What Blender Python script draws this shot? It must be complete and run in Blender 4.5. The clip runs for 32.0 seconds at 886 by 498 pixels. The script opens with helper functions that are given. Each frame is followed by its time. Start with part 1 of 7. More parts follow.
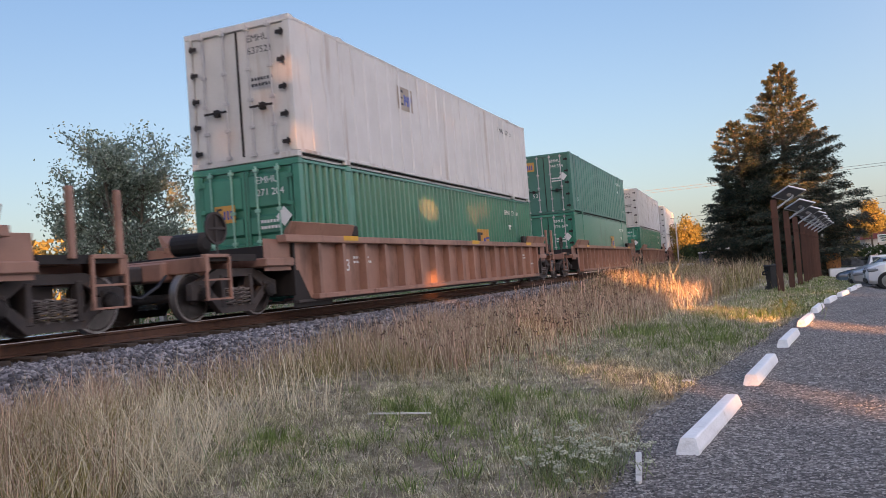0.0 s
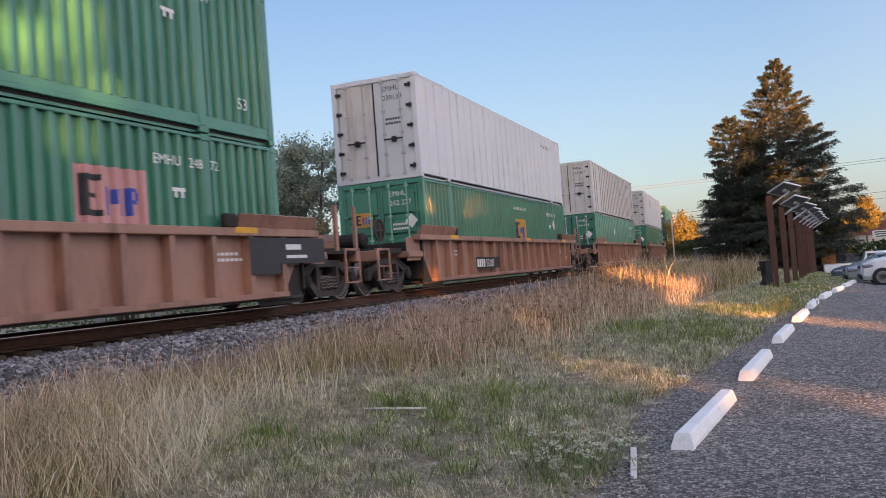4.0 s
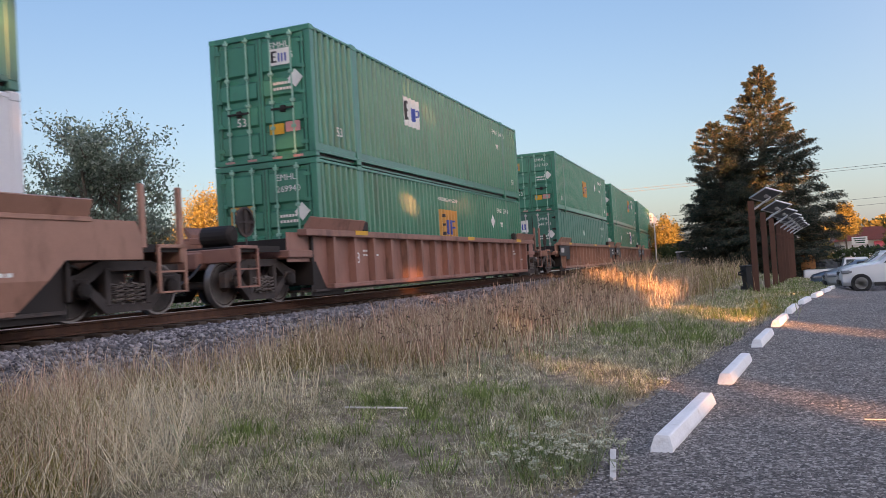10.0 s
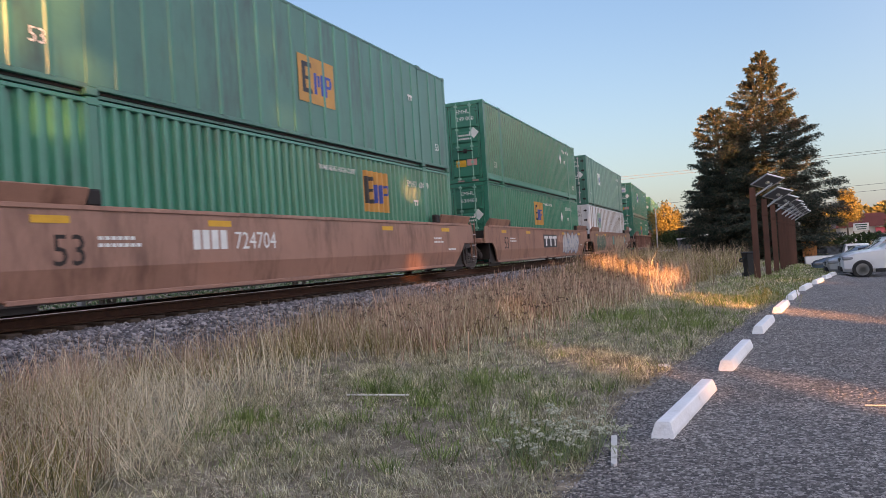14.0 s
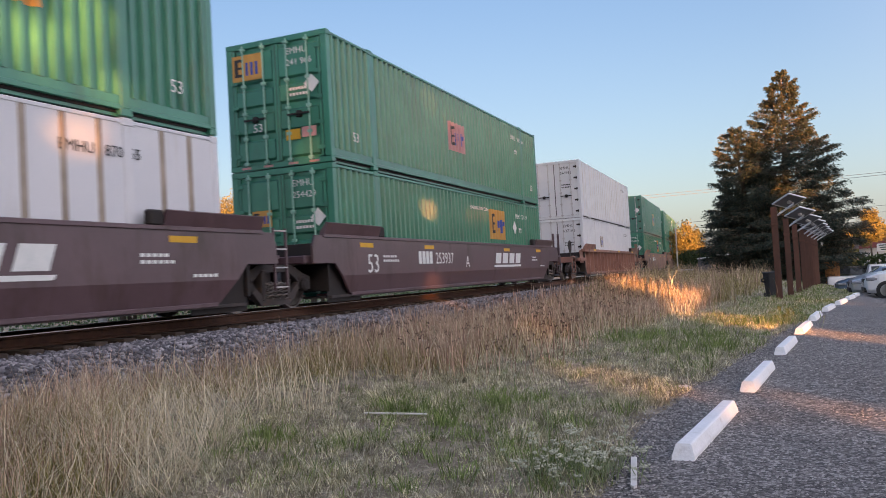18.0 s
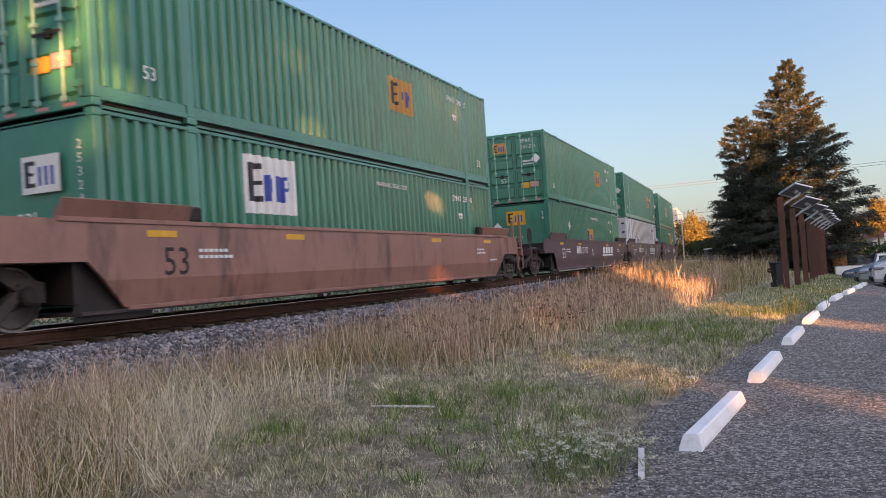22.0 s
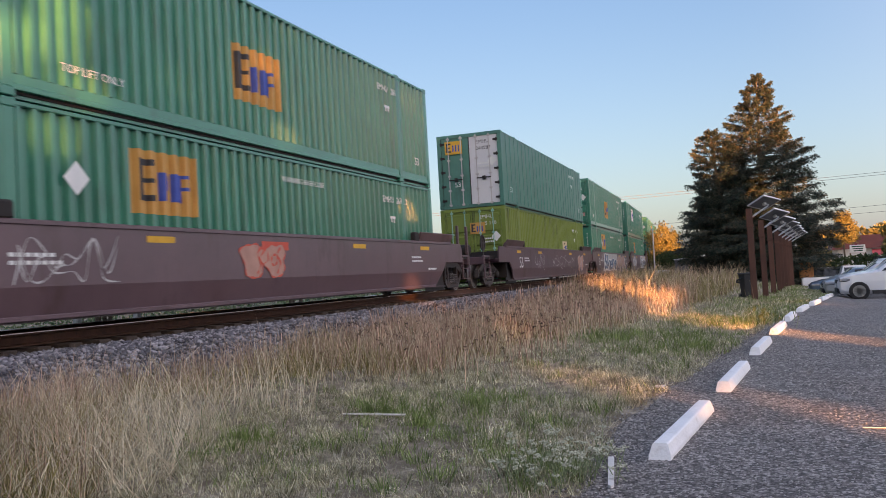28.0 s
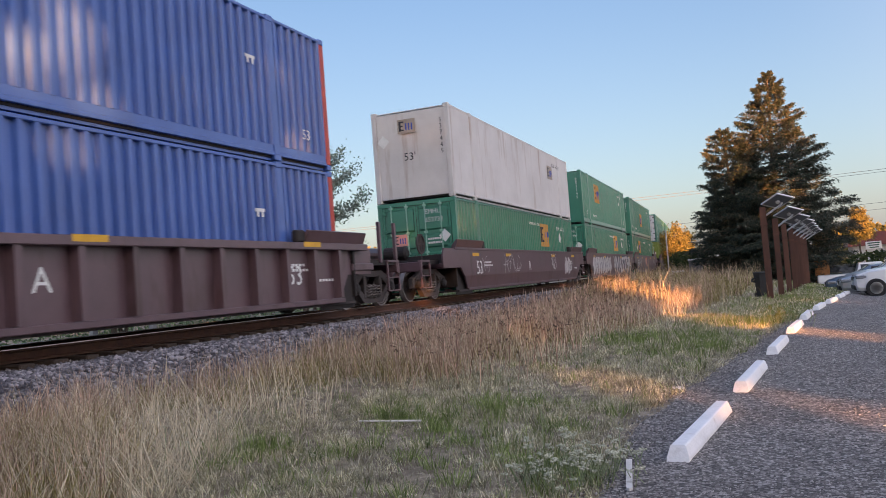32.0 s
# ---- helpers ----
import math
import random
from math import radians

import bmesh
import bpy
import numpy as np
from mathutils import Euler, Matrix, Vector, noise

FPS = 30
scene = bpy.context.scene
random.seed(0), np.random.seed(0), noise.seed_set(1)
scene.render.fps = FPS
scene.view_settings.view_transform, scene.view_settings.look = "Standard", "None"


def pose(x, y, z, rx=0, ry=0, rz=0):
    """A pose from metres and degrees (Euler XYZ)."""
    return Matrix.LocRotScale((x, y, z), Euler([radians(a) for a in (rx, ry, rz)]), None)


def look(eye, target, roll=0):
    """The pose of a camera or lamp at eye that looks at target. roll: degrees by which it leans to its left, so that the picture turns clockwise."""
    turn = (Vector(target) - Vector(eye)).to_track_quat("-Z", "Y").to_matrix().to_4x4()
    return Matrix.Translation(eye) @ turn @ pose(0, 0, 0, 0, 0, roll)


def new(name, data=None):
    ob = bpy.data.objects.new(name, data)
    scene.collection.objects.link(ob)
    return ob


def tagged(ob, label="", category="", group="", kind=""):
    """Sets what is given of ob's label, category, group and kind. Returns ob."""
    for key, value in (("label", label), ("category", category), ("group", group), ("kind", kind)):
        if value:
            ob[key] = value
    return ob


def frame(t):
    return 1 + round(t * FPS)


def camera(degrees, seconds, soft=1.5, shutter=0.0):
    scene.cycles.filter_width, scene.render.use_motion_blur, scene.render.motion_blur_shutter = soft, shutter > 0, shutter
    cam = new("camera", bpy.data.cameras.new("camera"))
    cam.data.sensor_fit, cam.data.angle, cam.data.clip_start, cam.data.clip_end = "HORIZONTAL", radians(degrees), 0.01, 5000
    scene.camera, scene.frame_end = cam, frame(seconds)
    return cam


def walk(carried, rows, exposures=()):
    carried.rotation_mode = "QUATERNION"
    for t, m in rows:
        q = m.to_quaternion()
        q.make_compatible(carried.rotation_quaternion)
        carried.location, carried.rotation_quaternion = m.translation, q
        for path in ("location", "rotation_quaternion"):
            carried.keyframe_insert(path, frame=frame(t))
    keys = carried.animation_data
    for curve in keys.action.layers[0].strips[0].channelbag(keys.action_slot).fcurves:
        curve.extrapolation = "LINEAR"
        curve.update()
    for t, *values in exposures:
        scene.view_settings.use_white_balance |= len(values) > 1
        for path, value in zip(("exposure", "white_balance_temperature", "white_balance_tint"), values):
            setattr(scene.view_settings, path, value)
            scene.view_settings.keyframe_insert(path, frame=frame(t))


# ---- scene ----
import itertools

EYE = 1.40          # height of the phone above the gravel lot


def aim(turn, tilt, lean):
    """A hand-held camera pose: degrees to the left of the track, up, and its lean."""
    return pose(0, 0, EYE, 90 + tilt, 0, turn) @ pose(0, 0, 0, 0, 0, lean)


cam = camera(57.67, 32.0, soft=0.5, shutter=0.15)
walk(cam, [
    (0, aim(23.41, 1.99, -4.38)), (0.5, aim(23.60, 2.04, -4.33)), (1, aim(23.58, 2.04, -4.07)), (1.5, aim(23.42, 2.08, -3.97)),
    (2, aim(23.18, 2.03, -3.82)), (2.5, aim(23.06, 2.05, -3.79)), (3, aim(23.16, 2.02, -3.98)), (3.5, aim(23.28, 1.86, -4.14)),
    (5.5, aim(22.29, 1.14, -4.61)), (6, aim(22.15, 1.20, -4.42)), (6.5, aim(22.16, 1.25, -4.02)), (7, aim(22.19, 1.42, -3.60)),
    (7.5, aim(22.14, 1.52, -3.15)), (8, aim(22.00, 1.61, -2.93)), (8.5, aim(21.93, 1.69, -2.99)), (9, aim(21.89, 1.69, -3.20)),
    (9.5, aim(21.89, 1.69, -3.35)), (10, aim(21.98, 1.54, -3.42)), (10.5, aim(22.16, 1.41, -3.49)), (11, aim(22.26, 1.25, -3.60)),
    (11.5, aim(22.43, 1.06, -3.51)), (12, aim(22.49, 0.95, -3.57)), (12.5, aim(22.45, 0.85, -3.69)), (13, aim(22.41, 0.76, -3.67)),
    (13.5, aim(22.31, 0.68, -3.65)), (14, aim(22.11, 0.66, -3.59)), (14.5, aim(21.81, 0.72, -3.52)), (16.5, aim(21.42, 1.58, -3.36)),
    (17, aim(21.89, 1.81, -3.44)), (17.5, aim(22.59, 1.99, -3.43)), (18, aim(23.36, 2.05, -3.29)), (18.5, aim(23.87, 2.12, -3.19)),
    (19, aim(24.24, 2.12, -3.21)), (19.5, aim(24.41, 2.18, -3.46)), (20, aim(24.52, 2.16, -3.65)), (20.5, aim(24.48, 2.14, -3.82)),
    (21, aim(24.36, 1.99, -3.73)), (21.5, aim(24.08, 1.79, -3.72)), (22, aim(23.80, 1.57, -3.77)), (22.5, aim(23.58, 1.38, -3.76)),
    (23, aim(23.39, 1.29, -3.91)), (23.5, aim(23.34, 1.26, -3.86)), (24, aim(23.37, 1.33, -3.92)), (24.5, aim(23.39, 1.42, -4.04)),
    (25, aim(23.43, 1.52, -4.13)), (25.5, aim(23.41, 1.62, -4.09)), (27.5, aim(21.92, 1.96, -3.22)), (28, aim(21.84, 2.01, -3.24)),
    (28.5, aim(21.99, 1.98, -3.32)), (29, aim(22.23, 1.94, -3.38)), (29.5, aim(22.46, 1.98, -3.59)), (30, aim(22.63, 2.07, -3.76)),
    (30.5, aim(22.86, 2.29, -4.06)), (31, aim(22.99, 2.44, -4.27)), (31.5, aim(22.93, 2.46, -4.35)), (32, aim(22.71, 2.44, -4.39))],
     exposures=((0, 3.13, 6300, 13), (32, 3.13, 6300, 13)))

# ---- daylight: a low sun behind the camera, clear evening sky ----
SUN_AZ, SUN_EL = 149.0, 6.0     # degrees clockwise from the track's direction, and above the horizon

world = bpy.data.worlds.new("evening_sky")
scene.world = world
world.use_nodes = True
wn = world.node_tree.nodes
wl = world.node_tree.links
sky = wn.new("ShaderNodeTexSky")
sky.sky_type = "NISHITA"
sky.sun_disc = False
sky.sun_elevation = radians(SUN_EL)
sky.sun_rotation = radians(SUN_AZ)
sky.altitude = 60
sky.air_density, sky.dust_density, sky.ozone_density = 1.0, 2.0, 1.6
wn["Background"].inputs["Strength"].default_value = 0.058
haze = wn.new("ShaderNodeMix")      # thin high haze evens the sky out
haze.data_type = "RGBA"
haze.inputs[0].default_value = 0.66
way = wn.new("ShaderNodeTexCoord")       # the haze is palest low down and deepens in blue with height
split = wn.new("ShaderNodeSeparateXYZ")
wl.new(way.outputs["Generated"], split.inputs[0])
rise = wn.new("ShaderNodeMapRange")
rise.inputs["From Min"].default_value, rise.inputs["From Max"].default_value = 0.0, 0.45
wl.new(split.outputs["Z"], rise.inputs["Value"])
veil = wn.new("ShaderNodeMix")
veil.data_type = "RGBA"
veil.inputs[6].default_value, veil.inputs[7].default_value = (0.74, 0.77, 0.95, 1), (0.19, 0.41, 0.94, 1)
wl.new(rise.outputs[0], veil.inputs[0])
toward = wn.new("ShaderNodeVectorMath")      # and a warm glow, centred 45 degrees off the sun, is added to fill the train's sides
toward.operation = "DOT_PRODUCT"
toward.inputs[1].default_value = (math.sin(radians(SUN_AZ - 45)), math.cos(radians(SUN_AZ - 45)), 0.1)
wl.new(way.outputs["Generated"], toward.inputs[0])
glow_reach = wn.new("ShaderNodeMapRange")
glow_reach.interpolation_type = "SMOOTHSTEP"
glow_reach.inputs["From Min"].default_value, glow_reach.inputs["From Max"].default_value = -0.25, 0.95
wl.new(toward.outputs["Value"], glow_reach.inputs["Value"])
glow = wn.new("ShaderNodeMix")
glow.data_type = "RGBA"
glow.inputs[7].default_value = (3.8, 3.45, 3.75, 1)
wl.new(glow_reach.outputs[0], glow.inputs[0])
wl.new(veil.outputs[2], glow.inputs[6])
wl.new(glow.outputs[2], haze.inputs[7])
wl.new(sky.outputs["Color"], haze.inputs[6])
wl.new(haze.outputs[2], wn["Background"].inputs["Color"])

sun_data = bpy.data.lights.new("sun", "SUN")
sun_data.energy = 2.8
sun_data.angle = radians(0.35)
sun_data.color = (1.0, 0.41, 0.12)
sun = new("sun", sun_data)
sun_from = Vector((math.sin(radians(SUN_AZ)) * math.cos(radians(SUN_EL)), math.cos(radians(SUN_AZ)) * math.cos(radians(SUN_EL)), math.sin(radians(SUN_EL))))
sun.matrix_world = look(sun_from * 200, (0, 0, 0))


# ---- materials ----
def surface(name, a, b, scale=4.0, rough=0.7, metal=0.0, bump=0.2, fine=60.0, stain=None, amount=0.35, streak=1.0, vary=0.0, spec=0.4, clear=0.0):
    """A painted, worn or natural surface: two colours mixed at a coarse and a fine scale, stains of a third colour,
    a little relief. streak under 1 draws the stains out downwards. vary: change of lightness from piece to piece."""
    m = bpy.data.materials.new(name)
    m.use_nodes = True
    n, l = m.node_tree.nodes, m.node_tree.links
    bsdf = n["Principled BSDF"]
    tc, info = n.new("ShaderNodeTexCoord"), n.new("ShaderNodeObjectInfo")
    off = n.new("ShaderNodeVectorMath")
    off.operation = "MULTIPLY_ADD"
    comb = n.new("ShaderNodeCombineXYZ")
    mul = n.new("ShaderNodeMath")
    mul.operation = "MULTIPLY"
    mul.inputs[1].default_value = 83.0
    l.new(info.outputs["Random"], mul.inputs[0])
    for k in range(3):
        l.new(mul.outputs[0], comb.inputs[k])
    off.inputs[1].default_value = (1, 1, 1)
    l.new(tc.outputs["Object"], off.inputs[0])
    l.new(comb.outputs[0], off.inputs[2])
    n1 = n.new("ShaderNodeTexNoise")
    n1.inputs["Scale"].default_value, n1.inputs["Detail"].default_value, n1.inputs["Roughness"].default_value = scale, 6.0, 0.65
    l.new(off.outputs[0], n1.inputs["Vector"])
    n2 = n.new("ShaderNodeTexNoise")
    n2.inputs["Scale"].default_value, n2.inputs["Detail"].default_value = fine, 3.0
    l.new(off.outputs[0], n2.inputs["Vector"])
    ramp = n.new("ShaderNodeValToRGB")
    ramp.color_ramp.elements[0].position, ramp.color_ramp.elements[1].position = 0.35, 0.65
    l.new(n1.outputs["Fac"], ramp.inputs["Fac"])
    mix = n.new("ShaderNodeMix")
    mix.data_type = "RGBA"
    mix.inputs[6].default_value, mix.inputs[7].default_value = (*a, 1), (*b, 1)
    l.new(ramp.outputs["Color"], mix.inputs[0])
    colour = mix.outputs[2]
    if stain:
        ms = n.new("ShaderNodeMapping")
        ms.inputs["Scale"].default_value = (1, 1, streak)
        l.new(off.outputs[0], ms.inputs["Vector"])
        n3 = n.new("ShaderNodeTexNoise")
        n3.inputs["Scale"].default_value, n3.inputs["Detail"].default_value, n3.inputs["Roughness"].default_value = scale * 1.7, 5.0, 0.7
        l.new(ms.outputs[0], n3.inputs["Vector"])
        r3 = n.new("ShaderNodeValToRGB")
        r3.color_ramp.elements[0].position, r3.color_ramp.elements[1].position = 0.66 - 0.3 * amount, 0.86 - 0.3 * amount
        l.new(n3.outputs["Fac"], r3.inputs["Fac"])
        mx = n.new("ShaderNodeMix")
        mx.data_type = "RGBA"
        mx.inputs[7].default_value = (*stain, 1)
        l.new(r3.outputs["Color"], mx.inputs[0])
        l.new(colour, mx.inputs[6])
        colour = mx.outputs[2]
    hsv = n.new("ShaderNodeHueSaturation")
    vm = n.new("ShaderNodeMath")
    vm.operation = "MULTIPLY_ADD"
    vm.inputs[1].default_value = 0.22
    vm.inputs[2].default_value = 0.89
    l.new(n2.outputs["Fac"], vm.inputs[0])
    value = vm.outputs[0]
    if vary:
        vr = n.new("ShaderNodeMapRange")
        vr.inputs["To Min"].default_value, vr.inputs["To Max"].default_value = 1 - vary, 1 + vary
        l.new(info.outputs["Random"], vr.inputs["Value"])
        vv = n.new("ShaderNodeMath")
        vv.operation = "MULTIPLY"
        l.new(value, vv.inputs[0])
        l.new(vr.outputs[0], vv.inputs[1])
        value = vv.outputs[0]
    l.new(value, hsv.inputs["Value"])
    l.new(colour, hsv.inputs["Color"])
    l.new(hsv.outputs["Color"], bsdf.inputs["Base Color"])
    rr = n.new("ShaderNodeMapRange")
    rr.inputs["To Min"].default_value, rr.inputs["To Max"].default_value = max(rough - 0.12, 0.02), min(rough + 0.12, 1)
    l.new(n1.outputs["Fac"], rr.inputs["Value"])
    l.new(rr.outputs[0], bsdf.inputs["Roughness"])
    bsdf.inputs["Metallic"].default_value = metal
    bsdf.inputs["Specular IOR Level"].default_value = spec
    bsdf.inputs["Coat Weight"].default_value, bsdf.inputs["Coat Roughness"].default_value = clear, 0.22
    if bump:
        bp = n.new("ShaderNodeBump")
        bp.inputs["Strength"].default_value, bp.inputs["Distance"].default_value = bump, 0.02
        l.new(n2.outputs["Fac"], bp.inputs["Height"])
        l.new(bp.outputs[0], bsdf.inputs["Normal"])
    return m


def leafy(name, a, b, warm=None, clear_part=0.25, drift=0.0, cell=0.4):
    """Leaves, needles and blades: colour from piece to piece, some light let through; drift: change of lightness from
    clump to clump, cell metres across."""
    m = bpy.data.materials.new(name)
    m.use_nodes = True
    n, l = m.node_tree.nodes, m.node_tree.links
    bsdf = n["Principled BSDF"]
    geo = n.new("ShaderNodeNewGeometry")
    ramp = n.new("ShaderNodeValToRGB")
    ramp.color_ramp.elements[0].color, ramp.color_ramp.elements[1].color = (*a, 1), (*b, 1)
    if warm:
        e = ramp.color_ramp.elements.new(0.55)
        e.color = (*warm, 1)
    l.new(geo.outputs["Random Per Island"], ramp.inputs["Fac"])
    colour = ramp.outputs["Color"]
    if drift:
        place = n.new("ShaderNodeTexNoise")
        place.inputs["Scale"].default_value, place.inputs["Detail"].default_value, place.inputs["Roughness"].default_value = 1 / cell, 4.0, 0.62
        l.new(geo.outputs["Position"], place.inputs["Vector"])
        reach = n.new("ShaderNodeMapRange")
        reach.inputs["From Min"].default_value, reach.inputs["From Max"].default_value = 0.32, 0.68
        reach.inputs["To Min"].default_value, reach.inputs["To Max"].default_value = 1 - drift, 1 + drift
        l.new(place.outputs["Fac"], reach.inputs["Value"])
        tone = n.new("ShaderNodeHueSaturation")
        l.new(reach.outputs[0], tone.inputs["Value"])
        l.new(colour, tone.inputs["Color"])
        colour = tone.outputs["Color"]
    l.new(colour, bsdf.inputs["Base Color"])
    bsdf.inputs["Roughness"].default_value = 0.65
    bsdf.inputs["Specular IOR Level"].default_value = 0.25
    if clear_part:
        tr = n.new("ShaderNodeBsdfTranslucent")
        l.new(colour, tr.inputs["Color"])
        ms = n.new("ShaderNodeMixShader")
        ms.inputs[0].default_value = clear_part
        l.new(bsdf.outputs[0], ms.inputs[1])
        l.new(tr.outputs[0], ms.inputs[2])
        l.new(ms.outputs[0], n["Material Output"].inputs["Surface"])
    return m


def plain(name, c, rough=0.5, metal=0.0, spec=0.5, clear=0.0):
    m = bpy.data.materials.new(name)
    m.use_nodes = True
    b = m.node_tree.nodes["Principled BSDF"]
    b.inputs["Base Color"].default_value = (*c, 1)
    b.inputs["Roughness"].default_value, b.inputs["Metallic"].default_value = rough, metal
    b.inputs["Specular IOR Level"].default_value, b.inputs["Coat Weight"].default_value = spec, clear
    return m


def pebbles(name, cell, dark, mid, pale, bump):
    """Packed stones: each cell of the pattern has its own grey, with gaps between."""
    m = surface(name, mid, mid, 1.0, 0.85, bump=0)
    n, l = m.node_tree.nodes, m.node_tree.links
    bsdf = n["Principled BSDF"]
    tc = n.new("ShaderNodeTexCoord")
    va, vb = n.new("ShaderNodeTexVoronoi"), n.new("ShaderNodeTexVoronoi")
    va.inputs["Scale"].default_value = vb.inputs["Scale"].default_value = 1 / cell
    vb.feature = "DISTANCE_TO_EDGE"
    for v in (va, vb):
        l.new(tc.outputs["Object"], v.inputs["Vector"])
    sep = n.new("ShaderNodeSeparateColor")
    l.new(va.outputs["Color"], sep.inputs[0])
    ramp = n.new("ShaderNodeValToRGB")
    ramp.color_ramp.elements[0].color, ramp.color_ramp.elements[1].color = (*dark, 1), (*pale, 1)
    e = ramp.color_ramp.elements.new(0.55)
    e.color = (*mid, 1)
    l.new(sep.outputs[0], ramp.inputs["Fac"])
    edge = n.new("ShaderNodeMapRange")
    edge.inputs["From Max"].default_value = 0.14
    edge.inputs["To Min"].default_value = 0.45
    l.new(vb.outputs["Distance"], edge.inputs["Value"])
    big = n.new("ShaderNodeTexNoise")
    big.inputs["Scale"].default_value = 1.1
    l.new(tc.outputs["Object"], big.inputs["Vector"])
    bm = n.new("ShaderNodeMath")
    bm.operation = "MULTIPLY_ADD"
    bm.inputs[1].default_value, bm.inputs[2].default_value = 0.7, 0.65
    l.new(big.outputs["Fac"], bm.inputs[0])
    mu = n.new("ShaderNodeMath")
    mu.operation = "MULTIPLY"
    l.new(edge.outputs[0], mu.inputs[0])
    l.new(bm.outputs[0], mu.inputs[1])
    hs = n.new("ShaderNodeHueSaturation")
    l.new(mu.outputs[0], hs.inputs["Value"])
    l.new(ramp.outputs["Color"], hs.inputs["Color"])
    l.new(hs.outputs["Color"], bsdf.inputs["Base Color"])
    bp = n.new("ShaderNodeBump")
    bp.inputs["Strength"].default_value, bp.inputs["Distance"].default_value = bump, cell * 0.5
    l.new(edge.outputs[0], bp.inputs["Height"])
    l.new(bp.outputs[0], bsdf.inputs["Normal"])
    return m


